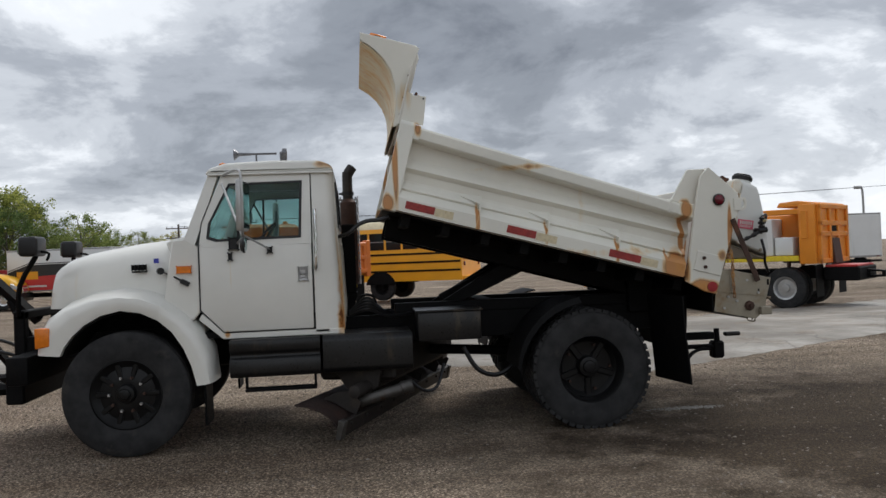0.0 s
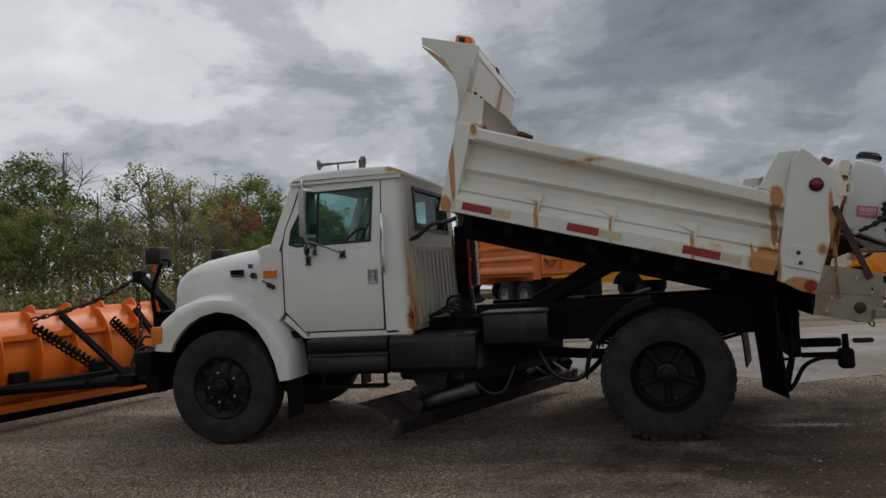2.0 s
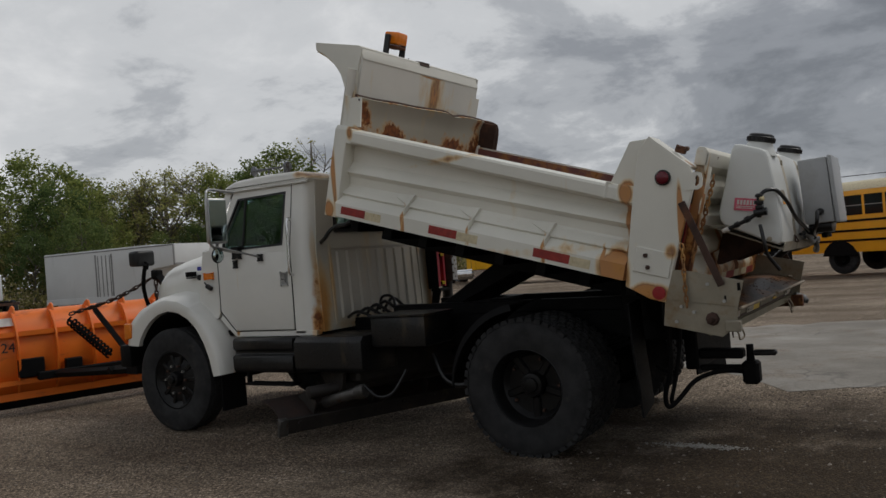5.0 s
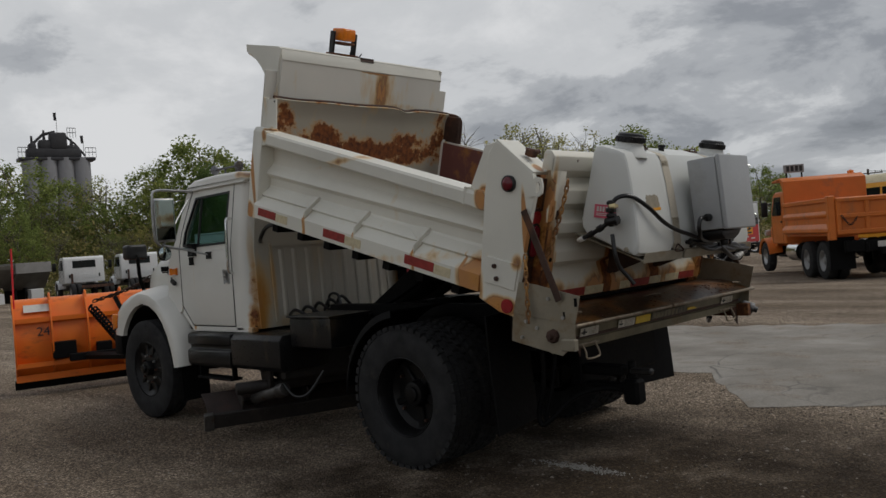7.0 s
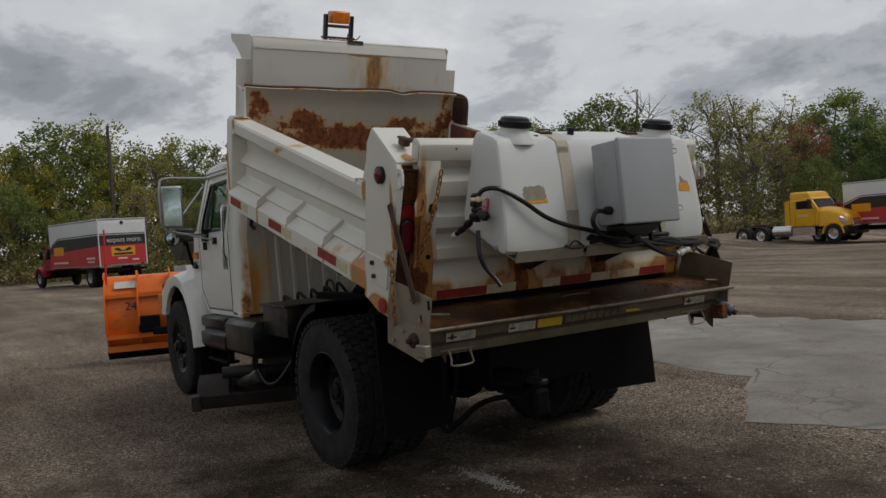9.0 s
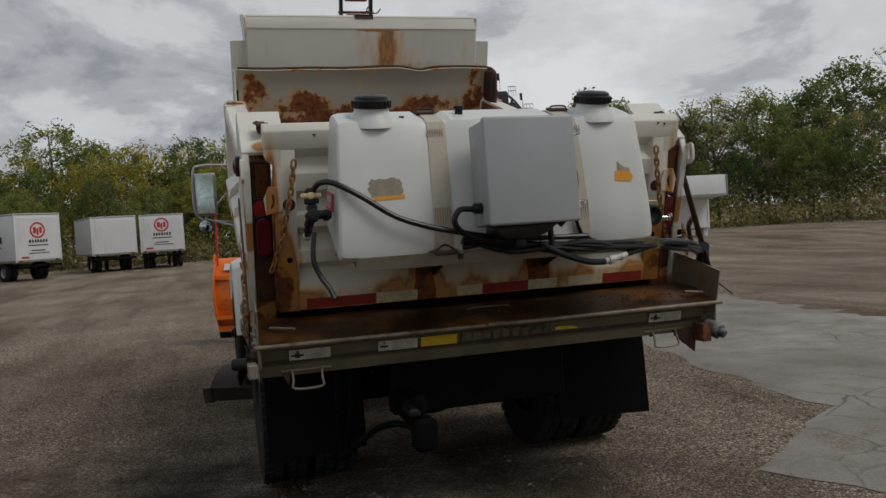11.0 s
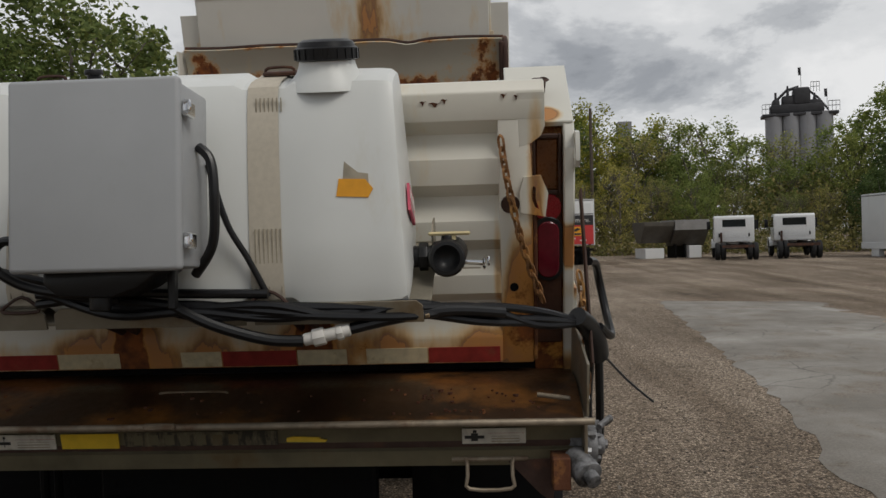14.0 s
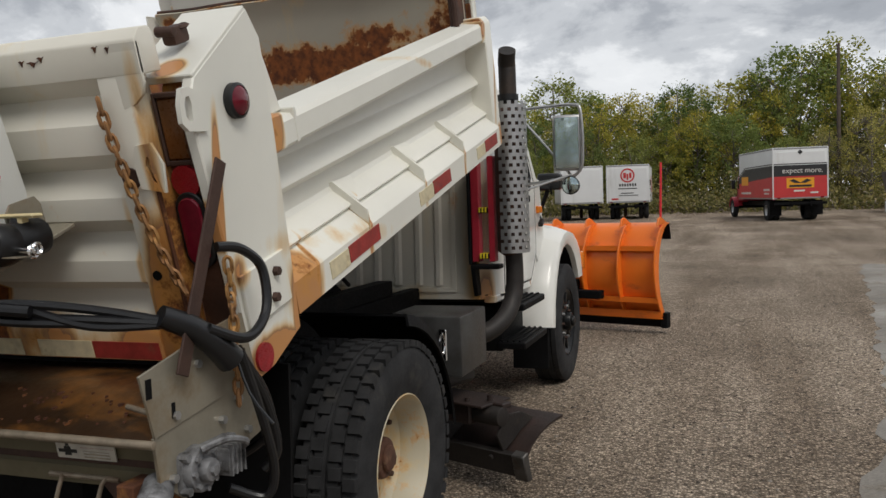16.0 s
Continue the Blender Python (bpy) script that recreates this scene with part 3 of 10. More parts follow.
def asphalt_mat():
    m, nt, b = material("wet_concrete_apron")
    n1 = noise_node(nt, 0.5, 6, 0.6)
    n2 = noise_node(nt, 60, 4, 0.7)
    crack = nt.nodes.new("ShaderNodeTexVoronoi")
    crack.feature = "DISTANCE_TO_EDGE"
    crack.inputs["Scale"].default_value = 1.7
    tc = nt.nodes.new("ShaderNodeTexCoord")
    wob = noise_node(nt, 2.5, 4)
    addv = nt.nodes.new("ShaderNodeMix"); addv.data_type = "VECTOR"; addv.inputs[0].default_value = 0.16
    nt.links.new(tc.outputs["Object"], addv.inputs[4]); nt.links.new(wob.outputs["Color"], addv.inputs[5])
    nt.links.new(addv.outputs[1], crack.inputs["Vector"])
    cf = ramp_node(nt, crack.outputs["Distance"], [(0.004, (0.2, 0.2, 0.2)), (0.02, (1, 1, 1))]).outputs[0]
    col = ramp_node(nt, n1.outputs["Fac"], [(0.35, (0.175, 0.158, 0.136)), (0.65, (0.30, 0.275, 0.24))]).outputs[0]
    g = ramp_node(nt, n2.outputs["Fac"], [(0.3, (0.75, 0.75, 0.75)), (0.7, (1.2, 1.2, 1.2))]).outputs[0]
    mul = nt.nodes.new("ShaderNodeMix"); mul.data_type = "RGBA"; mul.blend_type = "MULTIPLY"; mul.inputs[0].default_value = 1.0
    nt.links.new(col, mul.inputs[6]); nt.links.new(g, mul.inputs[7])
    mul2 = nt.nodes.new("ShaderNodeMix"); mul2.data_type = "RGBA"; mul2.blend_type = "MULTIPLY"; mul2.inputs[0].default_value = 0.7
    where = noise_node(nt, 0.45, 3)
    nt.links.new(ramp_node(nt, where.outputs["Fac"], [(0.46, (0, 0, 0)), (0.60, (0.8, 0.8, 0.8))]).outputs[0], mul2.inputs[0])
    nt.links.new(mul.outputs[2], mul2.inputs[6]); nt.links.new(cf, mul2.inputs[7])
    spill = noise_node(nt, 1.3, 9, 0.7)
    sf = ramp_node(nt, spill.outputs["Fac"], [(0.52, (0, 0, 0)), (0.62, (0.85, 0.85, 0.85))]).outputs[0]
    grit = noise_node(nt, 45, 5, 0.7)
    gc = ramp_node(nt, grit.outputs["Fac"], [(0.35, (0.07, 0.055, 0.04)), (0.5, (0.17, 0.135, 0.10)), (0.68, (0.36, 0.30, 0.24))]).outputs[0]
    nt.links.new(mix_node(nt, sf, mul2.outputs[2], gc), b.inputs["Base Color"])
    wet = ramp_node(nt, n1.outputs["Fac"], [(0.42, (0.88,) * 3), (0.64, (0.48,) * 3)])
    nt.links.new(wet.outputs[0], b.inputs["Roughness"])
    bump_node(nt, b, n2.outputs["Fac"], 0.25, 0.006)
    return m


def leaf_mat(name, lo, mid, hi):
    m, nt, b = material(name)
    geo = nt.nodes.new("ShaderNodeNewGeometry")
    n = noise_node(nt, 0.35, 4)
    mixf = nt.nodes.new("ShaderNodeMix"); mixf.data_type = "FLOAT"; mixf.inputs[0].default_value = 0.5
    nt.links.new(geo.outputs["Random Per Island"], mixf.inputs[2]); nt.links.new(n.outputs["Fac"], mixf.inputs[3])
    c0 = ramp_node(nt, mixf.outputs[0], [(0.2, lo), (0.5, mid), (0.82, hi)]).outputs[0]
    oi = nt.nodes.new("ShaderNodeObjectInfo")
    each = ramp_node(nt, oi.outputs["Random"], [(0.0, (0.62, 0.70, 0.62)), (0.35, (0.95, 0.98, 0.85)), (0.7, (1.15, 1.05, 0.90)), (1.0, (1.45, 1.30, 0.95))])
    mu = nt.nodes.new("ShaderNodeMix"); mu.data_type = "RGBA"; mu.blend_type = "MULTIPLY"; mu.inputs[0].default_value = 1.0
    nt.links.new(c0, mu.inputs[6]); nt.links.new(each.outputs[0], mu.inputs[7])
    c = mu.outputs[2]
    nt.links.new(c, b.inputs["Base Color"])
    b.inputs["Roughness"].default_value = 0.75
    b.inputs["Specular IOR Level"].default_value = 0.25
    tr = nt.nodes.new("ShaderNodeBsdfTranslucent")
    nt.links.new(c, tr.inputs[0])
    ms = nt.nodes.new("ShaderNodeMixShader")
    ms.inputs[0].default_value = 0.45
    nt.links.new(b.outputs[0], ms.inputs[1]); nt.links.new(tr.outputs[0], ms.inputs[2])
    nt.links.new(ms.outputs[0], nt.nodes["Material Output"].inputs[0])
    return m


GROUND, APRON = ground_mat(), asphalt_mat()
LEAF_DARK = leaf_mat("dark_green_leaves", (0.077, 0.112, 0.044), (0.146, 0.206, 0.077), (0.270, 0.314, 0.113))
LEAF_MID = leaf_mat("mid_green_leaves", (0.108, 0.142, 0.048), (0.228, 0.282, 0.096), (0.396, 0.432, 0.144))
LEAF_OLIVE = leaf_mat("olive_autumn_leaves", (0.150, 0.162, 0.066), (0.306, 0.318, 0.130), (0.516, 0.480, 0.192))
LEAF_YELLOW = leaf_mat("yellow_green_leaves", (0.165, 0.185, 0.046), (0.36, 0.355, 0.075), (0.593, 0.494, 0.099))
LEAF_RED = leaf_mat("red_autumn_leaves", (0.148, 0.066, 0.050), (0.296, 0.116, 0.083), (0.461, 0.198, 0.132))
SCRUB = leaf_mat("undergrowth", (0.082, 0.098, 0.046), (0.204, 0.210, 0.090), (0.396, 0.348, 0.162))

# ---- mesh tools ----


def bm_box(x0, x1, y0, y1, z0, z1, bev=0.0, seg=2):
    bm = bmesh.new()
    r = bmesh.ops.create_cube(bm, size=1.0)
    for v in r["verts"]:
        v.co = Vector(((x0 + x1) / 2 + v.co.x * (x1 - x0), (y0 + y1) / 2 + v.co.y * (y1 - y0), (z0 + z1) / 2 + v.co.z * (z1 - z0)))
    if bev:
        bmesh.ops.bevel(bm, geom=bm.edges[:], offset=bev, segments=seg, profile=0.5, affect="EDGES")
    return bm


def bm_join(*bms):
    out = bms[0]
    for b in bms[1:]:
        me = bpy.data.meshes.new("tmp")
        b.to_mesh(me)
        b.free()
        out.from_mesh(me)
        bpy.data.meshes.remove(me)
    return out


def bm_xf(bm, m):
    bm.transform(m)
    return bm


def bm_prism(pts, axis, a, b, bev=0.0, seg=2):
    """Extrude a polygon. axis y: pts are (x, z); axis x: (y, z); axis z: (x, y)."""
    bm = bmesh.new()

    def at(p, d):
        return {"y": (p[0], d, p[1]), "x": (d, p[0], p[1]), "z": (p[0], p[1], d)}[axis]
    va = [bm.verts.new(at(p, a)) for p in pts]
    vb = [bm.verts.new(at(p, b)) for p in pts]
    n = len(pts)
    bm.faces.new(va)
    bm.faces.new(vb[::-1])
    for i in range(n):
        bm.faces.new((va[i], vb[i], vb[(i + 1) % n], va[(i + 1) % n]))
    bmesh.ops.recalc_face_normals(bm, faces=bm.faces[:])
    if bev:
        bmesh.ops.bevel(bm, geom=bm.edges[:], offset=bev, segments=seg, profile=0.5, affect="EDGES")
    return bm


def bm_loft(rings, closed=True, caps=True, thick=0.0):
    """Skin a list of rings (each a list of 3D points). closed: each ring is a closed loop."""
    bm = bmesh.new()
    vs = [[bm.verts.new(p) for p in r] for r in rings]
    n = len(rings[0])
    for a, b in zip(vs, vs[1:]):
        for i in range(n if closed else n - 1):
            j = (i + 1) % n
            bm.faces.new((a[i], a[j], b[j], b[i]))
    if closed and caps:
        bm.faces.new(vs[0][::-1])
        bm.faces.new(vs[-1])
    bmesh.ops.recalc_face_normals(bm, faces=bm.faces[:])
    if thick:
        bmesh.ops.solidify(bm, geom=bm.faces[:], thickness=thick)
    return bm


def bm_cyl(p0, p1, r0, r1=None, seg=20, bev=0.0):
    p0, p1 = Vector(p0), Vector(p1)
    d = p1 - p0
    q = d.to_track_quat("Z", "Y").to_matrix()
    r1 = r0 if r1 is None else r1
    ring = [(math.cos(2 * math.pi * i / seg), math.sin(2 * math.pi * i / seg)) for i in range(seg)]
    bm = bm_loft([[p0 + q @ Vector((c * r0, s * r0, 0)) for c, s in ring], [p1 + q @ Vector((c * r1, s * r1, 0)) for c, s in ring]])
    if bev:
        es = [e for e in bm.edges if any(len(f.verts) > 4 for f in e.link_faces)]
        bmesh.ops.bevel(bm, geom=es, offset=bev, segments=2, profile=0.5, affect="EDGES")
    return bm


def smooth_path(pts, n=6):
    pts = [Vector(p) for p in pts]
    out = []
    for i in range(len(pts) - 1):
        p0, p1, p2, p3 = pts[max(i - 1, 0)], pts[i], pts[i + 1], pts[min(i + 2, len(pts) - 1)]
        for k in range(n):
            t = k / n
            out.append(0.5 * ((2 * p1) + (p2 - p0) * t + (2 * p0 - 5 * p1 + 4 * p2 - p3) * t * t + (3 * p1 - p0 - 3 * p2 + p3) * t ** 3))
    out.append(pts[-1])
    return out


def bm_tube(pts, r, seg=10, smooth=5):
    """A round bar or hose along a path; r a number or a list of radii."""
    path = smooth_path(pts, smooth) if smooth else [Vector(p) for p in pts]
    rings = []
    up = Vector((0.13, 0.21, 0.97))
    for i, p in enumerate(path):
        d = (path[min(i + 1, len(path) - 1)] - path[max(i - 1, 0)]).normalized()
        s = d.cross(up)
        if s.length < 0.05:
            s = d.cross(Vector((1, 0, 0)))
        s.normalize()
        u = s.cross(d)
        up = u
        rr = r if not hasattr(r, "__len__") else r[0] + (r[1] - r[0]) * i / max(1, len(path) - 1)
        rings.append([p + rr * (math.cos(2 * math.pi * k / seg) * s + math.sin(2 * math.pi * k / seg) * u) for k in range(seg)])
    return bm_loft(rings)


def bm_lathe(profile, centre, axis="y", seg=40, close=False):
    """Turn (radius, offset along the axis) points round an axis."""
    c = Vector(centre)
    rings = []
    for i in range(seg):
        a = 2 * math.pi * i / seg
        ca, sa = math.cos(a), math.sin(a)
        if axis == "y":
            rings.append([c + Vector((r * ca, o, r * sa)) for r, o in profile])
        elif axis == "z":
            rings.append([c + Vector((r * ca, r * sa, o)) for r, o in profile])
        else:
            rings.append([c + Vector((o, r * ca, r * sa)) for r, o in profile])
    bm = bmesh.new()
    vs = [[bm.verts.new(p) for p in r] for r in rings]
    n = len(profile)
    for i in range(seg):
        a, b = vs[i], vs[(i + 1) % seg]
        for k in range(n if close else n - 1):
            j = (k + 1) % n
            bm.faces.new((a[k], b[k], b[j], a[j]))
    bmesh.ops.remove_doubles(bm, verts=bm.verts[:], dist=1e-5)
    bmesh.ops.recalc_face_normals(bm, faces=bm.faces[:])
    return bm


def bm_frame(outer, inner, place, depth):
    """A panel between two loops of equal count, given depth along its normal side. place maps (a, b, d) to 3D."""
    n = len(outer)
    bm = bmesh.new()
    L = [[bm.verts.new(place(*p, d)) for p in loop] for loop, d in ((outer, 0), (inner, 0), (inner, depth), (outer, depth))]
    for a, b in ((0, 1), (1, 2), (2, 3), (3, 0)):
        for i in range(n):
            j = (i + 1) % n
            bm.faces.new((L[a][i], L[a][j], L[b][j], L[b][i]))
    bmesh.ops.recalc_face_normals(bm, faces=bm.faces[:])
    return bm


def finish(name, bm, mat, angle=35):
    me = bpy.data.meshes.new(name)
    bm.to_mesh(me)
    bm.free()
    me.materials.append(mat)
    me.polygons.foreach_set("use_smooth", [True] * len(me.polygons))
    me.set_sharp_from_angle(angle=radians(angle))
    return me


SPLIT = {"guard_rail", "plate_bolt", "plate_slot", "bolt_pin", "hinge_block", "mirror_clamp", "lettering_bars", "strap_stitching", "insulators", "print_bars", "sign_bars", "sign_leg", "shield_bolts", "strap_buckle"}
SINGULAR = {"lettering_bars": "lettering_bar", "insulators": "insulator", "print_bars": "print_bar", "sign_bars": "sign_bar", "shield_bolts": "shield_bolt"}


def islands(bm):
    """Cut a mesh into its loose pieces."""
    todo, out = set(bm.verts), []
    while todo:
        stack, got = [todo.pop()], set()
        while stack:
            v = stack.pop()
            got.add(v)
            for e in v.link_edges:
                o = e.other_vert(v)
                if o in todo:
                    todo.discard(o)
                    stack.append(o)
        out.append(got)
    res = []
    for got in sorted(out, key=lambda g: min((v.co.y, v.co.x, v.co.z) for v in g)):
        nb = bmesh.new()
        m = {v: nb.verts.new(v.co) for v in sorted(got, key=lambda v: v.index)}
        for f in bm.faces:
            if f.verts[0] in got:
                nb.faces.new([m[v] for v in f.verts])
        res.append(nb)
    bm.free()
    return res


def part(name, bm, mat, parent, label="", angle=35):
    if name in SPLIT:
        bm.verts.index_update()
        for piece in islands(bm):
            ob = one_part(SINGULAR.get(name, name), piece, mat, parent, label, angle)
        return ob
    return one_part(name, bm, mat, parent, label, angle)


def one_part(name, bm, mat, parent, label="", angle=35):
    ob = new(name, finish(name, bm, mat, angle))
    if parent:
        ob.parent = parent
        if parent.type == "EMPTY":
            ob.matrix_parent_inverse = parent.matrix_basis.inverted()
    if label:
        tagged(ob, label)
    return ob


def thing(name, label, category, at=(0, 0, 0), group="", kind=""):
    e = new(name)
    e.empty_display_size = 0.2
    e.matrix_basis = Matrix.Translation(at)
    return tagged(e, label, category, group, kind)


def solo(name, bm, mat, label, category, group="", kind="", angle=35):
    return tagged(new(name, finish(name, bm, mat, angle)), label, category, group, kind)


def mirror_y(bm):
    bm.transform(Matrix.Diagonal((1, -1, 1, 1)))
    bmesh.ops.reverse_faces(bm, faces=bm.faces[:])
    return bm


def sided(s, bm):
    """s = -1: the left side as built; s = 1: its mirror image."""
    return bm if s < 0 else mirror_y(bm)


def text_mesh(body, size, depth=0.004):
    cu = bpy.data.curves.new("letters", "FONT")
    cu.body, cu.size, cu.extrude, cu.align_x, cu.align_y = body, size, depth, "CENTER", "CENTER"
    ob = bpy.data.objects.new("letters", cu)
    me = bpy.data.meshes.new_from_object(ob)
    bpy.data.objects.remove(ob)
    bm = bmesh.new()
    bm.from_mesh(me)
    bpy.data.meshes.remove(me)
    bpy.data.curves.remove(cu)
    return bm

# ---- ground ----


def sheet(name, x0, x1, y0, y1, nx, ny, zf, mat):
    bm = bmesh.new()
    vs = [[bm.verts.new((x, y, zf(x, y))) for x in np.linspace(x0, x1, nx)] for y in np.linspace(y0, y1, ny)]
    for a, b in zip(vs, vs[1:]):
        for i in range(nx - 1):
            bm.faces.new((a[i], a[i + 1], b[i + 1], b[i]))
    bmesh.ops.recalc_face_normals(bm, faces=bm.faces[:])
    return finish(name, bm, mat, 60)


bm = bmesh.new()
xs = [-900, -400, -200, -120, -80] + list(np.arange(-60, 60.1, 1.0)) + [80, 120, 200, 400, 900]
ys = [-900, -400, -200, -120, -80] + list(np.arange(-60, 80.1, 1.0)) + [120, 200, 400, 900]


def slope_z(x, y):
    """The lot falls away gently to the north."""
    k = min(1.0, max(0.0, (x + 30) / 8))
    return -0.018 * max(0.0, min(y, 70) - 5) * k * k * (3 - 2 * k)


def lot_z(x, y):
    if abs(x) > 60 or abs(y) > 70:
        return slope_z(x, y)
    near = max(0.0, 1 - max(0, 9 - max(abs(x), abs(y))) / 9)
    return (0.035 * noise.noise(Vector((x * 0.35, y * 0.35, 0))) - 0.015) * near + slope_z(x, y)


vs = [[bm.verts.new((x, y, lot_z(x, y))) for x in xs] for y in ys]
for a, b in zip(vs, vs[1:]):
    for i in range(len(xs) - 1):
        bm.faces.new((a[i], a[i + 1], b[i + 1], b[i]))
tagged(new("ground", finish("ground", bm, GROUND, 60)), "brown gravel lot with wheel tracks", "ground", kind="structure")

apron_edge = [(-15.5, 4.9), (-12, 4.55), (-8.1, 4.2), (-4.5, 3.75), (-3.0, 3.55), (-1.6, 3.28), (-0.6, 3.10), (0.28, 3.06), (1.32, 1.65), (2.28, 2.16), (6.0, 4.2), (14.0, 8.6)]
apron_far = [(-15.0, 8.3), (-12, 8.1), (-8.1, 7.7), (-4.5, 7.4), (-3.0, 7.3), (-1.6, 7.4), (-0.6, 7.8), (0.28, 8.0), (1.32, 8.4), (2.28, 8.8), (6.0, 10.5), (14.0, 13.5)]
bm = bmesh.new()
rows_v = []
random.seed(5)
for (x0, y0), (x1, y1) in zip(apron_edge, apron_edge[1:]):
    n = max(2, int(math.hypot(x1 - x0, y1 - y0) / 0.22))
    k0 = len(rows_v)
    fa, fb = apron_far[apron_edge.index((x0, y0))], apron_far[apron_edge.index((x1, y1))]
    for i in range(n):
        t = i / n
        ex_, ey_ = x0 + (x1 - x0) * t, y0 + (y1 - y0) * t
        fx_, fy_ = fa[0] + (fb[0] - fa[0]) * t, fa[1] + (fb[1] - fa[1]) * t
        jx = random.uniform(-0.06, 0.06) + 0.08 * noise.noise(Vector((ex_ * 1.1, ey_ * 1.1, 4.0)))
        row = []
        for k in range(14):
            u = (k / 13) ** 1.2
            x, y = ex_ + (fx_ - ex_) * u, ey_ + (fy_ - ey_) * u + (jx if k == 0 else 0) + (random.uniform(-0.25, 0.25) if k == 13 else 0)
            edge = 0.004 if k in (0, 13) else 0.028
            row.append(bm.verts.new((x, y, lot_z(x, y) + edge)))
        rows_v.append(row)
for a, b in zip(rows_v, rows_v[1:]):
    for i in range(13):
        bm.faces.new((a[i], b[i], b[i + 1], a[i + 1]))
bmesh.ops.recalc_face_normals(bm, faces=bm.faces[:])
tagged(new("pavement", finish("pavement", bm, APRON, 60)), "cracked wet grey pavement patch in the lot", "pavement", kind="structure")
# loose stones on the gravel
rng = np.random.default_rng(3)
vsl, fcs = [], []
oct_v = np.array([(1, 0, 0), (-1, 0, 0), (0, 1, 0), (0, -1, 0), (0, 0, 1), (0, 0, -0.6)])
oct_f = [(0, 2, 4), (2, 1, 4), (1, 3, 4), (3, 0, 4), (2, 0, 5), (1, 2, 5), (3, 1, 5), (0, 3, 5)]
for i in range(26000):
    if i < 13000:
        x, y = rng.uniform(-7, 7), rng.uniform(-7, 6)
    else:
        x, y = rng.uniform(-14, 4), rng.uniform(-6, 4)
    sz = 0.006 + 0.012 * rng.random() ** 3
    sc = sz * (0.7 + 0.6 * rng.random(3)) * (1, 1, 0.6)
    a = rng.random() * 6.28
    ca, sa = math.cos(a), math.sin(a)
    n0 = len(vsl)
    z0 = lot_z(x, y)
    for v in oct_v * sc:
        vsl.append((x + ca * v[0] - sa * v[1], y + sa * v[0] + ca * v[1], z0 + v[2]))
    fcs += [(n0 + a_, n0 + b_, n0 + c_) for a_, b_, c_ in oct_f]
me = bpy.data.meshes.new("gravel")
me.from_pydata(vsl, [], fcs)
m, nt, b = material("gravel_stone")
geo = nt.nodes.new("ShaderNodeNewGeometry")
nt.links.new(ramp_node(nt, geo.outputs["Random Per Island"], [(0.0, (0.05, 0.039, 0.030)), (0.7, (0.12, 0.095, 0.073)), (1.0, (0.28, 0.245, 0.21))]).outputs[0], b.inputs["Base Color"])
b.inputs["Roughness"].default_value = 0.9
me.materials.append(m)
tagged(new("gravel", me), "loose gravel stones on the lot", "gravel", kind="stuff")

# a spill of white salt grains beside the rear wheel
vsl, fcs = [], []
for i in range(560):
    x, y = 1.08 + 0.17 * rng.normal(), -0.58 + 0.03 * rng.normal() + 0.02 * math.sin(9 * i)
    sz = 0.004 + 0.005 * rng.random()
    n0, z0 = len(vsl), lot_z(x, y)
    for v in oct_v * sz:
        vsl.append((x + v[0], y + v[1], z0 + 0.002 + v[2] * 0.7))
    fcs += [(n0 + a_, n0 + b_, n0 + c_) for a_, b_, c_ in oct_f]
me = bpy.data.meshes.new("salt_spill")
me.from_pydata(vsl, [], fcs)
me.materials.append(plain("white_salt", (0.30, 0.29, 0.27), 0.6, 0.0, 0.15, 12, 0.0))
tagged(new("salt_spill", me), "scattered white salt grains on the gravel", "salt", kind="stuff")

# ---- the dump truck ----
truck = thing("dump_truck", "old white dump truck with raised rusty bed on gravel", "truck")
BED_A = radians(15.17)
BED = Matrix.Translation((-1.818, 0, 2.001)) @ Matrix.Rotation(BED_A, 4, "Y")


def bedp(x, y, z):
    return BED @ Vector((x, y, z))


def cab_y(z):
    """Half width of the cab: upright below the window sill, leaning in above it."""
    return 1.03 if z < 1.74 else 1.03 - 0.10 * (z - 1.74) / 0.62


def side_place(s):
    return lambda x, z, d: (x, s * (cab_y(z) - d), z)


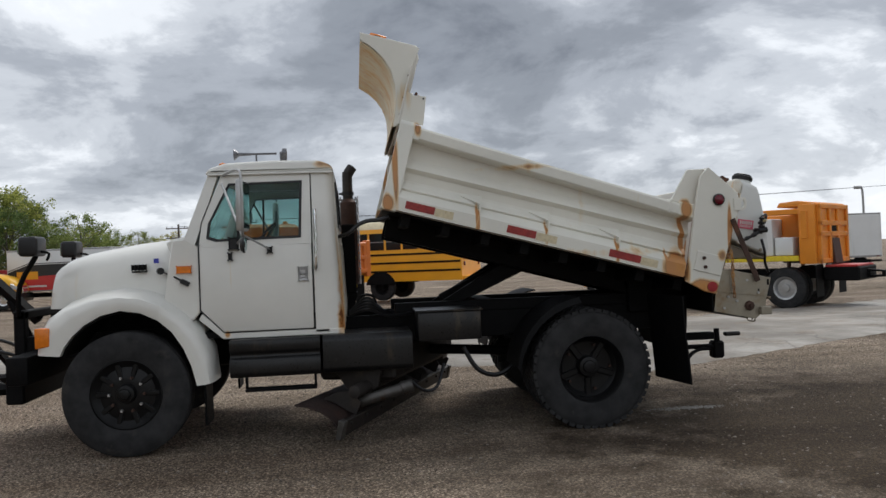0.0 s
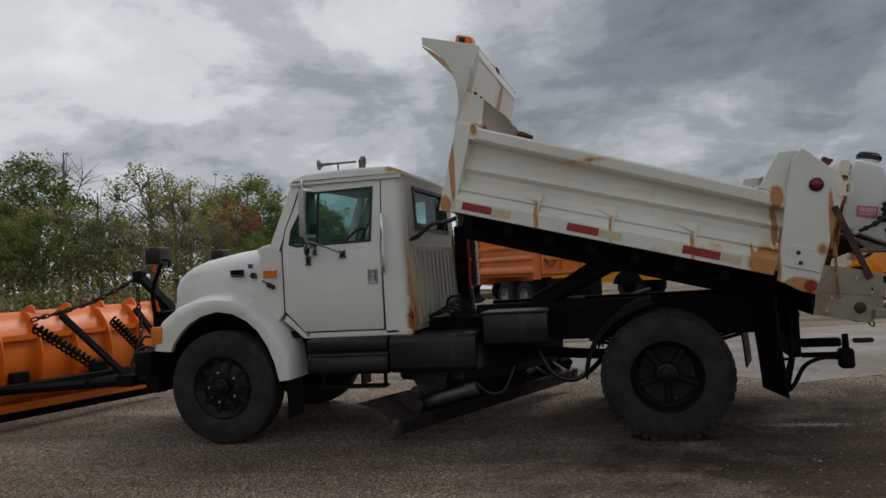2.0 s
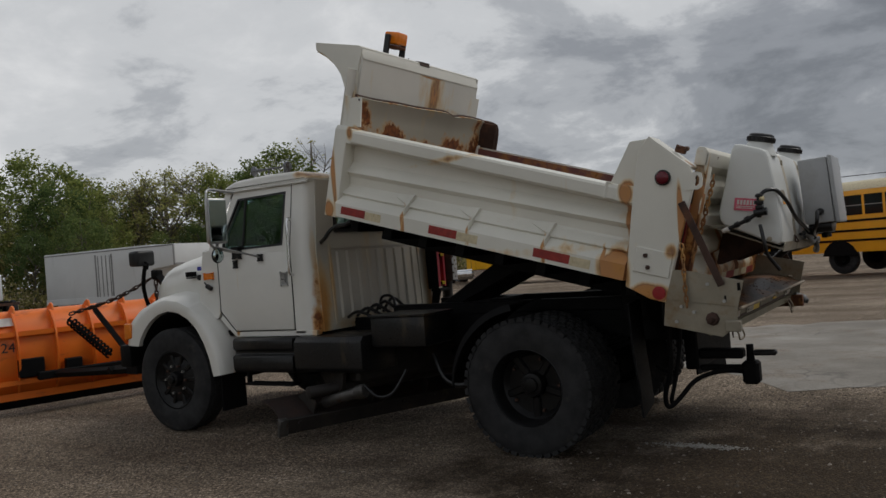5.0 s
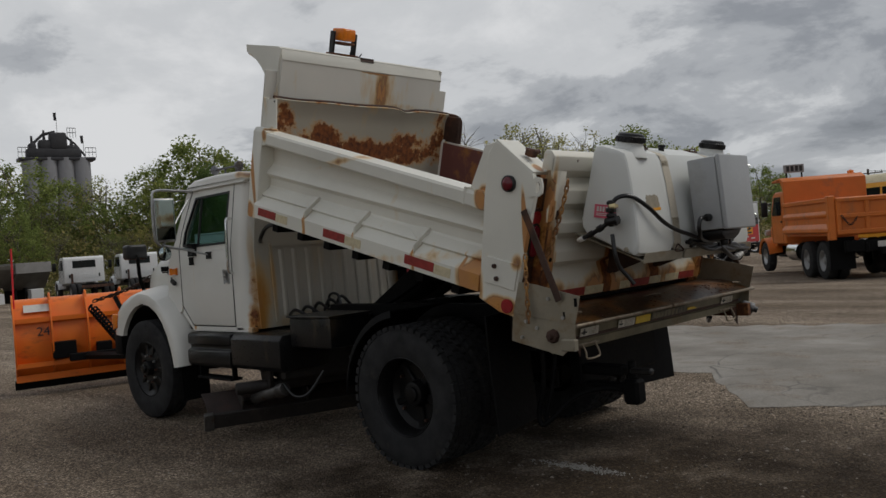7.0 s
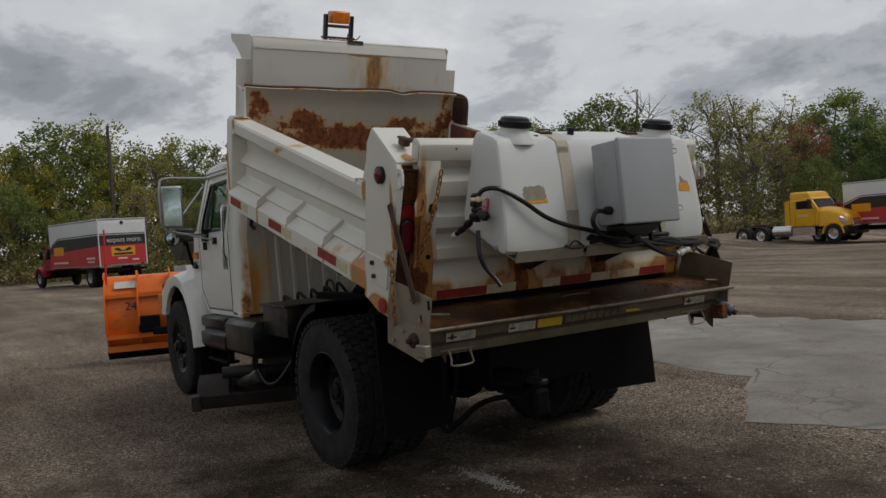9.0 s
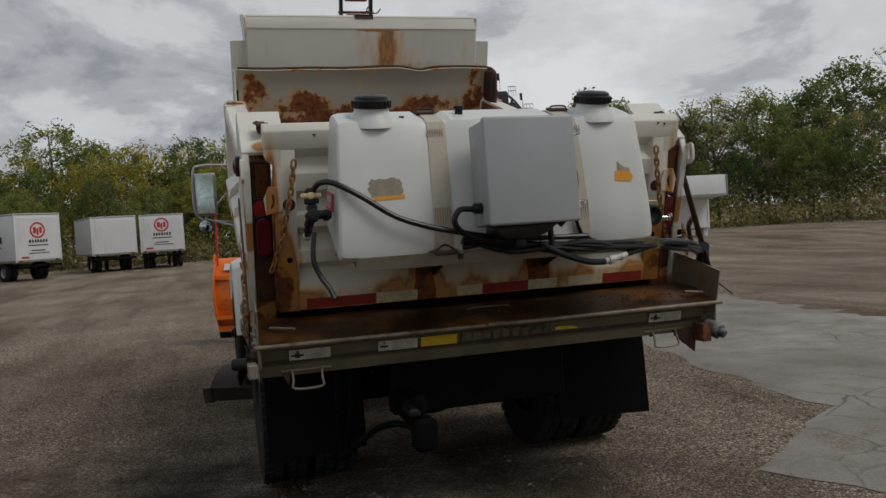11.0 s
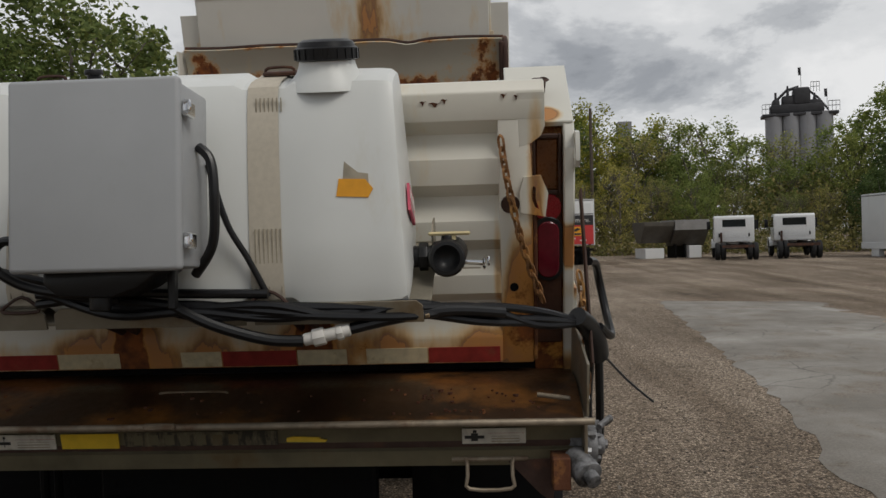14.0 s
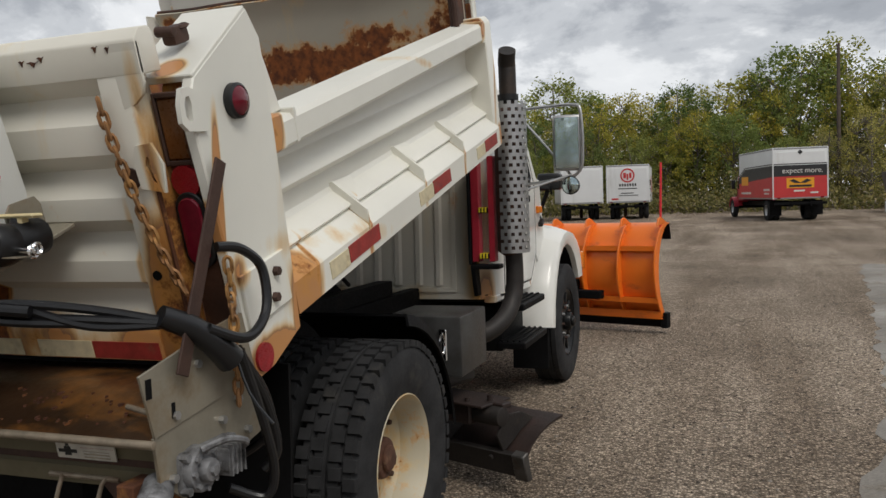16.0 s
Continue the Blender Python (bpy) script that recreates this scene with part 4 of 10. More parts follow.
def wheel_set(s, cy, cx, dual, rim_mat, front):
    """One tyre with its rim at the lateral place cy; s: side."""
    R, W = 0.525, 0.27
    prof = [(0.295, -0.115), (0.33, -0.128), (0.40, -0.137), (0.46, -0.134), (0.500, -0.122), (0.518, -0.108),
            (0.518, -0.070), (0.508, -0.066), (0.508, -0.056), (0.520, -0.052), (0.520, -0.006), (0.508, -0.004), (0.508, 0.004), (0.520, 0.006),
            (0.520, 0.052), (0.508, 0.056), (0.508, 0.066), (0.518, 0.070), (0.518, 0.108), (0.500, 0.122), (0.46, 0.134), (0.40, 0.137), (0.33, 0.128), (0.295, 0.115)]
    bm = bm_lathe(prof, (cx, cy, R - 0.008), "y", 72)
    if not front:   # deep lugs of the drive tyres
        blocks = []
        n = 46
        for i in range(n):
            a = 2 * math.pi * i / n
            for k, off in enumerate((-0.105, -0.042, 0.042, 0.105)):
                aa = a + (0.5 * 2 * math.pi / n if k % 2 else 0)
                b = bm_box(-0.027, 0.027, off - 0.026, off + 0.026, 0.500, 0.530)
                for v in b.verts:
                    if v.co.z > 0.52:
                        v.co.x *= 0.86
                blocks.append(bm_xf(b, Matrix.Translation((cx, cy, R - 0.008)) @ Matrix.Rotation(aa, 4, "Y")))
    w = part("wheel", bm, TYRE, truck, "worn black truck tyre on a steel rim", 30)
    if not front:
        tagged(part("tread", bm_join(*blocks), TYRE, w), "deep tread lugs", kind="stuff")
    o = s
    if front:
        disc = [(0.292, -0.10 * o), (0.302, 0.105 * o), (0.285, 0.112 * o), (0.262, 0.085 * o), (0.225, 0.06 * o), (0.17, 0.075 * o), (0.13, 0.085 * o), (0.10, 0.085 * o), (0.0, 0.085 * o)]
    else:
        disc = [(0.292, -0.10 * o), (0.302, 0.11 * o), (0.29, 0.118 * o), (0.276, 0.10 * o), (0.262, -0.02 * o), (0.225, -0.055 * o), (0.16, -0.06 * o), (0.12, -0.06 * o), (0.0, -0.06 * o)]
    rim = part("rim", bm_lathe(disc, (cx, cy, R - 0.008), "y", 48), rim_mat, w)
    if front:
        for i in range(10):   # raised ribs between the hand holes
            a = 2 * math.pi * i / 10
            part("rim_rib", bm_xf(bm_box(0.13, 0.27, 0.062 * o - 0.02, 0.062 * o + 0.03, -0.022, 0.022, 0.008, 1), Matrix.Translation((cx, cy, R - 0.008)) @ Matrix.Rotation(a, 4, "Y")), rim_mat, w)
        part("hub", bm_join(bm_cyl((cx, cy + 0.05 * o, R), (cx, cy + 0.15 * o, R), 0.085, 0.075, 20, 0.012), bm_cyl((cx, cy + 0.15 * o, R), (cx, cy + 0.175 * o, R), 0.05, 0.042, 16, 0.008)), rim_mat, w)
    else:
        for i in range(5):
            a = 2 * math.pi * i / 5 + 0.3
            part("rim_spoke", bm_xf(bm_box(0.09, 0.262, -0.062 * o - 0.03, -0.062 * o + 0.03, -0.03, 0.03, 0.01, 1), Matrix.Translation((cx, cy, R - 0.008)) @ Matrix.Rotation(a, 4, "Y")), HUBRUST if rim_mat is RIMCREAM else rim_mat, w)
        part("hub", bm_join(bm_cyl((cx, cy - 0.06 * o, R), (cx, cy + 0.03 * o, R), 0.10, 0.09, 20, 0.012), bm_cyl((cx, cy + 0.03 * o, R), (cx, cy + 0.05 * o, R), 0.06, 0.055, 16, 0.006)), HUBRUST if rim_mat is RIMCREAM else rim_mat, w)
    rn, yo = (0.142, 0.088) if front else (0.205, -0.045)
    for i in range(10 if front else 5):
        a = 2 * math.pi * i / (10 if front else 5)
        p = Vector((cx + rn * math.cos(a), cy + yo * o, R - 0.008 + rn * math.sin(a)))
        part("wheel_nut", bm_cyl(p, p + Vector((0, 0.025 * o, 0)), 0.014, 0.012, 6), DULLMETAL if front and i % 2 else DARKRUST, w)


FX, RX = -3.985, -0.02
for s in (-1, 1):
    wheel_set(s, s * 1.045, FX, False, RIMBLACK, True)
    wheel_set(s, -1.06 if s < 0 else 1.12, RX, True, RIMBLACK if s < 0 else RIMCREAM, False)
    wheel_set(s, -0.745 if s < 0 else 0.79, RX, True, RIMBLACK, False)

# chassis
for s in (-1, 1):
    part("frame_rail", bm_prism([(-5.05, 0.78), (-5.05, 0.98), (-2.0, 1.03), (1.05, 1.03), (1.12, 0.92), (1.05, 0.78)], "y", s * 0.40, s * 0.47, 0.006, 1), BLACK, truck)
    part("leaf_spring", bm_join(*[bm_tube([(FX - 0.62 + 0.06 * k, s * 0.52, 0.72 + 0.02 * k - 0.02), (FX, s * 0.52, 0.57 + 0.016 * k), (FX + 0.62 - 0.06 * k, s * 0.52, 0.72 + 0.02 * k - 0.02)], 0.014, 6, 6) for k in range(4)]), BLACK, truck)
    part("rear_spring", bm_join(*[bm_tube([(RX - 0.65 + 0.06 * k, s * 0.50, 0.80 + 0.02 * k - 0.02), (RX, s * 0.50, 0.64 + 0.02 * k), (RX + 0.65 - 0.06 * k, s * 0.50, 0.80 + 0.02 * k - 0.02)], 0.017, 6, 6) for k in range(5)]), BLACK, truck)
for x in (-4.9, -3.2, -1.9, -0.7, 0.55, 0.95):
    part("cross_member", bm_box(x, x + 0.10, -0.42, 0.42, 0.82, 0.98, 0.01, 1), BLACK, truck)
part("front_axle", bm_tube([(FX, -0.95, 0.52), (FX, -0.6, 0.47), (FX, 0, 0.44), (FX, 0.6, 0.47), (FX, 0.95, 0.52)], 0.055, 8, 4), BLACK, truck)
part("rear_axle", bm_join(bm_cyl((RX, -0.95, 0.52), (RX, 0.95, 0.52), 0.085), bm_lathe([(0.0, -0.2), (0.15, -0.17), (0.23, -0.05), (0.23, 0.05), (0.15, 0.17), (0.0, 0.2)], (RX, 0.0, 0.52), "x", 24)), BLACK, truck)
part("drive_shaft", bm_cyl((-2.6, 0, 0.72), (RX - 0.2, 0, 0.56), 0.05), BLACK, truck)
part("engine", bm_join(bm_box(-4.5, -3.4, -0.30, 0.30, 0.62, 1.25, 0.06, 2), bm_cyl((-3.4, 0, 0.80), (-2.5, 0, 0.76), 0.22, 0.14, 16)), BLACK, truck)
part("front_bumper", bm_box(-4.98, -4.80, -1.05, 1.05, 0.62, 0.86, 0.02, 2), BLACK, truck, "black steel front bumper")

# hood: one tilting shell with both front fenders
hood_x = [(-4.72, 1.50, 0.66), (-4.69, 1.58, 0.70), (-4.58, 1.645, 0.74), (-4.40, 1.695, 0.79), (-4.02, 1.755, 0.85), (-3.62, 1.795, 0.90)]
rings = []
for x, zt, w in hood_x:
    half = [(0.0, zt + 0.035), (w * 0.40, zt + 0.03), (w * 0.70, zt + 0.012), (w * 0.90, zt - 0.04), (w * 1.0, zt - 0.13), (w + 0.02, zt - 0.26), (w + 0.035, 1.27), (w + 0.04, 1.235)]
    rings.append([(x, -y, z) for y, z in half[::-1]] + [(x, y, z) for y, z in half[1:]])
hood = part("hood", bm_loft(rings, closed=False, thick=0.02), WHITE, truck, "white sloping hood with flared fenders", 50)
part("grille", bm_join(*[bm_box(-4.735, -4.70, -0.55, 0.55, z, z + 0.03, 0.004, 1) for z in np.arange(1.0, 1.46, 0.06)], bm_box(-4.70, -4.68, -0.62, 0.62, 0.95, 1.50)), BLACKGLOSS, hood)

arch_in = [(-4.50, 0.86), (-4.47, 0.93), (-4.40, 1.02), (-4.30, 1.11), (-4.17, 1.18), (-4.01, 1.215), (-3.85, 1.19), (-3.71, 1.12), (-3.60, 1.02), (-3.51, 0.88), (-3.45, 0.73), (-3.41, 0.56)]
arch_out = [(-4.69, 0.88), (-4.67, 1.02), (-4.60, 1.14), (-4.46, 1.24), (-4.26, 1.315), (-4.03, 1.345), (-3.85, 1.325), (-3.68, 1.26), (-3.53, 1.15), (-3.40, 1.00), (-3.31, 0.82), (-3.285, 0.575)]


def fender_strip(s, i0, i1):
    rings = []
    for (xi, zi), (xo, zo) in list(zip(arch_in, arch_out))[i0:i1]:
        mx, mz = (xi + xo) / 2, (zi + zo) / 2
        k = 0.93
        rings.append([(xi, s * 1.06, zi), (xi, s * 1.165, zi), (mx, s * 1.185, mz), (mx + (xo - mx) * 0.7, s * 1.17, mz + (zo - mz) * 0.7), (xo, s * 1.12, zo), (xo + (xo - mx) * 0.25, s * 1.02, zo + (zo - mz) * 0.45), (xo + (xo - mx) * 0.35, s * 0.84, zo + max(0.0, zo - mz) * 0.9)])
    return bm_loft(rings, closed=False, thick=0.012)


for s in (-1, 1):
    part("front_fender", fender_strip(s, 0, 8), WHITE, truck, "white flared front fender", 50)
    part("fender_skirt", fender_strip(s, 7, 12), WHITE, truck, "white fender skirt below the cowl", 50)
    part("wheel_well", bm_loft([[(x, s * 0.55, z - 0.01), (x, s * 1.12, z - 0.01)] for x, z in arch_in], closed=False, thick=0.01), BLACK, truck)
    lamp = part("turn_signal", bm_prism([(-4.685, 0.93), (-4.685, 1.10), (-4.57, 1.10), (-4.57, 0.95)], "y", s * 1.09, s * 1.195, 0.012, 2), AMBER, truck, "amber corner turn signal")
    part("mud_flap", bm_box(-3.36, -3.34, s * 0.82, s * 1.12, 0.22, 0.72, 0.004, 1), BLACK, truck)
    part("side_marker", bm_box(-3.565, -3.445, s * 1.02, s * 1.052, 1.505, 1.565, 0.006, 1), AMBER, truck, "amber side marker lamp")
    part("model_badge", bm_join(*[bm_box(-3.965 + 0.032 * k, -3.94 + 0.032 * k, s * 0.905, s * 0.935, 1.545, 1.59, 0.004, 1) for k in range(4)], bm_box(-3.965, -3.84, s * 0.905, s * 0.93, 1.525, 1.538)), BLACK, truck)
part("hood_sticker", bm_box(-3.775, -3.735, -0.945, -0.925, 1.60, 1.64), BLUELABEL, truck)
for s in (-1, 1):
    part("hood_latch", bm_join(bm_tube([(-3.72, s * 0.96, 1.53), (-3.60, s * 1.02, 1.48), (-3.52, s * 1.06, 1.44)], 0.009, 6, 3), bm_cyl((-3.73, s * 0.93, 1.53), (-3.71, s * 0.98, 1.53), 0.03, 0.03, 12), bm_xf(bm_box(-0.05, 0.03, -0.02, 0.02, -0.02, 0.02, 0.008, 1), Matrix.Translation((-3.49, s * 1.055, 1.42)) @ Matrix.Rotation(0.5 , 4, "Y"))), PLASTIC, truck)

# cab shell
cab = part("cab_floor", bm_box(-3.55, -2.18, -0.98, 0.98, 0.93, 0.99, 0.01, 1), BLACK, truck)
for s in (-1, 1):
    pl = side_place(s)
    cowl = [(-3.60, 1.785), (-3.47, 1.80), (-3.385, 1.72), (-3.385, 1.17), (-3.44, 1.10), (-3.70, 1.17), (-3.655, 1.45)]
    bm = bmesh.new()
    A = [bm.verts.new(pl(*p, 0.0)) for p in cowl]
    B = [bm.verts.new(pl(*p, 0.05)) for p in cowl]
    bm.faces.new(A); bm.faces.new(B[::-1])
    for i in range(len(cowl)):
        bm.faces.new((A[i], B[i], B[(i + 1) % len(cowl)], A[(i + 1) % len(cowl)]))
    bmesh.ops.recalc_face_normals(bm, faces=bm.faces[:])
    bmesh.ops.bevel(bm, geom=bm.edges[:], offset=0.008, segments=1, affect="EDGES")
    part("cowl", bm, WHITE, truck)
    # windscreen pillar
    part("pillar", bm_loft([[pl(-3.50, 1.79, 0.0), pl(-3.415, 1.73, 0.0), pl(-3.415, 1.73, 0.10), pl(-3.50, 1.79, 0.10)], [pl(-3.29, 2.36, 0.0), pl(-3.205, 2.36, 0.0), pl(-3.205, 2.36, 0.07), pl(-3.29, 2.36, 0.07)]]), WHITE, truck)
    # door
    outer = [(-3.375, 1.74), (-3.34, 1.72), (-2.425, 1.72), (-2.415, 2.335), (-3.185, 2.335), (-3.35, 1.92)]
    inner = [(-3.30, 1.80), (-3.225, 1.775), (-2.525, 1.785), (-2.505, 2.265), (-3.115, 2.255), (-3.285, 1.925)]
    door = part("door", bm_frame(outer, inner, pl, 0.06), WHITE, truck, "white cab door with window and chrome handle")
    part("door_skin", bm_prism([(-3.375, 1.74), (-3.378, 1.18), (-3.19, 0.985), (-2.43, 0.985), (-2.425, 1.7205), (-3.34, 1.7205)], "y", s * 0.97, s * 1.034, 0.010, 2), WHITE, door)
    part("door_window", bm_frame(inner, [tuple(np.array(p) * 0.001 + np.array((-2.9, 2.03)) * 0.999) for p in inner], lambda x, z, d: (x, s * (cab_y(z) - 0.03 - d), z), 0.004), GLASS, door, "tinted side window")
    part("window_seal", bm_frame([(-2.9 + (x + 2.9) * 1.035, 2.03 + (z - 2.03) * 1.05) for x, z in inner], [(-2.9 + (x + 2.9) * 0.975, 2.03 + (z - 2.03) * 0.965) for x, z in inner], lambda x, z, d: (x, s * (cab_y(z) + 0.004 - d), z), 0.02), PLASTIC, door)
    part("door_seal", bm_tube([pl(x, z, 0.001) for x, z in ((-2.421, 2.335), (-2.4215, 1.72), (-2.422, 0.982), (-3.19, 0.979), (-3.383, 1.175), (-3.382, 1.735), (-3.355, 1.93), (-3.19, 2.342), (-2.421, 2.342))], 0.0042, 6, 0), PLASTIC, door)
    part("vent_window_bar", bm_tube([(-3.03, s * (cab_y(2.25) - 0.02), 2.26), (-3.05, s * (cab_y(1.8) - 0.02), 1.78)], 0.012, 6, 0), PLASTIC, door)
    part("door_handle", bm_join(bm_box(-2.545, -2.465, s * 1.02, s * 1.042, 1.40, 1.52, 0.01, 2), bm_box(-2.53, -2.48, s * 1.03, s * 1.055, 1.425, 1.455, 0.006, 1), bm_box(-2.53, -2.48, s * 1.03, s * 1.06, 1.465, 1.50, 0.006, 1)), DULLMETAL, door, "chrome paddle door handle")
    part("grab_handle", bm_tube([(-2.39, s * 1.02, 2.00), (-2.385, s * 1.075, 1.985), (-2.385, s * 1.085, 1.75), (-2.39, s * 1.085, 1.52), (-2.395, s * 1.02, 1.49)], 0.014, 8, 4), CHROME, truck, "chrome grab handle")
    # rear corner of the cab
    prof = [(-2.412, 0.0), (-2.30, 0.0), (-2.22, 0.012), (-2.185, 0.05), (-2.17, 0.12)]
    rings = []
    for z in (0.95, 1.3, 1.74, 2.1, 2.36):
        lean = -0.055 * (z - 0.95) / 1.4
        rings.append([(x + (lean if i > 1 else 0), s * (cab_y(z) - d), z) for i, (x, d) in enumerate(prof)])
    part("cab_corner", bm_loft(rings, closed=False, thick=0.03), WHITE, truck, "", 60)
    part("rocker", bm_prism([(-3.40, 1.10), (-3.20, 0.925), (-2.17, 0.925), (-2.17, 0.975), (-3.18, 0.975), (-3.37, 1.15)], "y", s * 0.95, s * 1.03, 0.006, 1), WHITE, truck)
part("roof", bm_prism([(-3.33, 2.345), (-3.295, 2.40), (-3.15, 2.445), (-2.75, 2.46), (-2.33, 2.45), (-2.225, 2.40), (-2.215, 2.345)], "y", -0.945, 0.945, 0.035, 3), WHITE, truck, "white cab roof")
part("drip_rail", bm_box(-3.30, -2.22, -0.965, -0.935, 2.335, 2.352, 0.004, 1), WHITE, truck)
ws = [(-0.86, 1.815, -3.475), (0.86, 1.815, -3.475), (0.80, 2.335, -3.275), (-0.80, 2.335, -3.275)]
bm = bm_loft([[(x, y, z) for y, z, x in ws], [(x + 0.006, y, z) for y, z, x in ws]])
part("windscreen", bm, GLASS, truck, "windscreen")
part("cowl_top", bm_prism([(-3.66, 1.77), (-3.60, 1.80), (-3.46, 1.82), (-3.40, 1.72), (-3.60, 1.60)], "y", -0.98, 0.98, 0.01, 1), WHITE, truck)
# cab back wall with ribs and rear window
xr = lambda z: -2.165 - 0.055 * (z - 0.95) / 1.4
outer = [(-0.92, 1.70), (0.92, 1.70), (0.83, 2.36), (-0.83, 2.36)]
inner = [(-0.62, 1.88), (0.62, 1.88), (0.60, 2.26), (-0.60, 2.26)]
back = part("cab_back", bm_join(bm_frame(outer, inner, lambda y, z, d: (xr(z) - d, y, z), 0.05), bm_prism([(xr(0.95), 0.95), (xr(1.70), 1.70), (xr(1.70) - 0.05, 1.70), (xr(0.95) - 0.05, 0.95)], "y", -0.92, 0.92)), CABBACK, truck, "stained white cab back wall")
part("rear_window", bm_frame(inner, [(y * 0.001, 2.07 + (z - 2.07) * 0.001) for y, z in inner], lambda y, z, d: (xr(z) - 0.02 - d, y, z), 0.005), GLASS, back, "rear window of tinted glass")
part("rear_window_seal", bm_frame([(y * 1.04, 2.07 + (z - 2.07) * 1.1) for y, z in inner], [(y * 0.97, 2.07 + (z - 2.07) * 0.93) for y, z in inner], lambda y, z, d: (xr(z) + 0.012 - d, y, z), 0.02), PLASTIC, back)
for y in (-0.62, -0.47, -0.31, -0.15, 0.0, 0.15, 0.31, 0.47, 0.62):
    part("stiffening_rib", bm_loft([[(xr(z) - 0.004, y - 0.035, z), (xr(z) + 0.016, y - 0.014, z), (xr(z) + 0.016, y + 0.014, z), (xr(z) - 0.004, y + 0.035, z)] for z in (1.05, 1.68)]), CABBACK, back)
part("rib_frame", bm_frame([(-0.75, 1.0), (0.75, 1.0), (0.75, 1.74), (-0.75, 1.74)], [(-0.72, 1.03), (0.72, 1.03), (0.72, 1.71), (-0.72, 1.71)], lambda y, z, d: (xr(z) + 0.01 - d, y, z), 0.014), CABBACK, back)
# cab interior
part("dashboard", bm_prism([(-3.40, 1.40), (-3.40, 1.80), (-3.15, 1.76), (-3.02, 1.62), (-3.08, 1.40)], "y", -0.95, 0.95, 0.03, 2), INTERIOR, truck)
part("steering_wheel", bm_xf(bm_lathe([(0.215, -0.012), (0.23, 0.0), (0.215, 0.012), (0.20, 0.0)], (0, 0, 0), "z", 32, True), Matrix.Translation((-2.92, -0.48, 1.76)) @ Matrix.Rotation(radians(-50), 4, "Y")), INTERIOR, truck)
part("bench_seat", bm_join(bm_box(-2.80, -2.32, -0.9, 0.9, 1.30, 1.48, 0.05, 3), bm_prism([(-2.42, 1.45), (-2.30, 1.95), (-2.25, 1.95), (-2.25, 1.45)], "y", -0.9, 0.9, 0.03, 2)), INTERIOR, truck)
# roof air horn
horn = part("air_horn", bm_join(bm_tube([(-3.02, -0.72, 2.545), (-2.72, -0.72, 2.545)], 0.010, 8, 0), bm_lathe([(0.012, 0.0), (0.016, -0.10), (0.05, -0.14), (0.052, -0.145), (0.0, -0.145)], (-2.95, -0.72, 2.545), "x", 16), bm_cyl((-2.66, -0.72, 2.46), (-2.66, -0.72, 2.56), 0.03, 0.035, 14, 0.006), bm_cyl((-2.67, -0.72, 2.545), (-2.63, -0.72, 2.545), 0.045, 0.045, 14, 0.006), bm_cyl((-2.9, -0.72, 2.45), (-2.9, -0.72, 2.54), 0.008)), DARKCHROME, truck, "tarnished roof air horn")
part("marker_lamp", bm_join(*[bm_lathe([(0.04, 0.0), (0.035, 0.03), (0.0, 0.045)], (-3.2, y, 2.435), "z", 12) for y in (-0.7, -0.3, 0.0, 0.3, 0.7)]), AMBER, truck)

# mirrors
for s in (-1, 1):
    m = part("mirror", bm_xf(bm_box(-0.03, 0.03, -0.105, 0.105, -0.21, 0.21, 0.022, 3), Matrix.Translation((-2.95, s * 1.40, 2.04)) @ Matrix.Rotation(s * radians(8), 4, "Z") @ Matrix.Rotation(radians(1.2), 4, "Y")), DULLMETAL, truck, "tall west coast mirror on a tube bracket")
    part("mirror_glass", bm_xf(bm_box(0.026, 0.034, -0.088, 0.088, -0.19, 0.19, 0.003, 1), Matrix.Translation((-2.95, s * 1.40, 2.04)) @ Matrix.Rotation(s * radians(8), 4, "Z") @ Matrix.Rotation(radians(1.2), 4, "Y")), MIRROR, m)
    part("mirror_bracket", bm_join(bm_tube([(-3.16, s * 0.96, 2.335), (-3.08, s * 1.20, 2.335), (-2.97, s * 1.45, 2.325), (-2.94, s * 1.51, 2.25), (-2.94, s * 1.515, 1.90), (-2.95, s * 1.46, 1.80), (-2.97, s * 1.36, 1.775), (-3.05, s * 1.05, 1.74)], 0.012, 8, 4), bm_tube([(-3.17, s * 1.0, 2.26), (-3.06, s * 1.22, 2.02), (-2.96, s * 1.42, 1.80)], 0.011, 8, 2), bm_tube([(-2.95, s * 1.42, 1.80), (-2.78, s * 1.05, 1.68)], 0.009, 8, 0)), DULLMETAL, m)
    part("spot_mirror", bm_lathe([(0.0, -0.03), (0.05, -0.022), (0.07, 0.0), (0.066, 0.012), (0.0, 0.018)], (-2.95, s * 1.42, 1.72), "x", 20), PLASTIC, m)
    part("spot_mirror_glass", bm_lathe([(0.0, 0.030), (0.04, 0.026), (0.062, 0.014)], (-2.95, s * 1.42, 1.722), "x", 20), MIRROR, m)
    part("mirror_clamp", bm_join(bm_box(-3.12, -3.04, s * 1.02, s * 1.07, 1.69, 1.79, 0.012, 1), bm_box(-3.13, -3.10, s * 1.03, s * 1.06, 1.60, 1.66, 0.01, 1), bm_box(-2.80, -2.76, s * 1.03, s * 1.06, 1.65, 1.70, 0.01, 1)), PLASTIC, m)

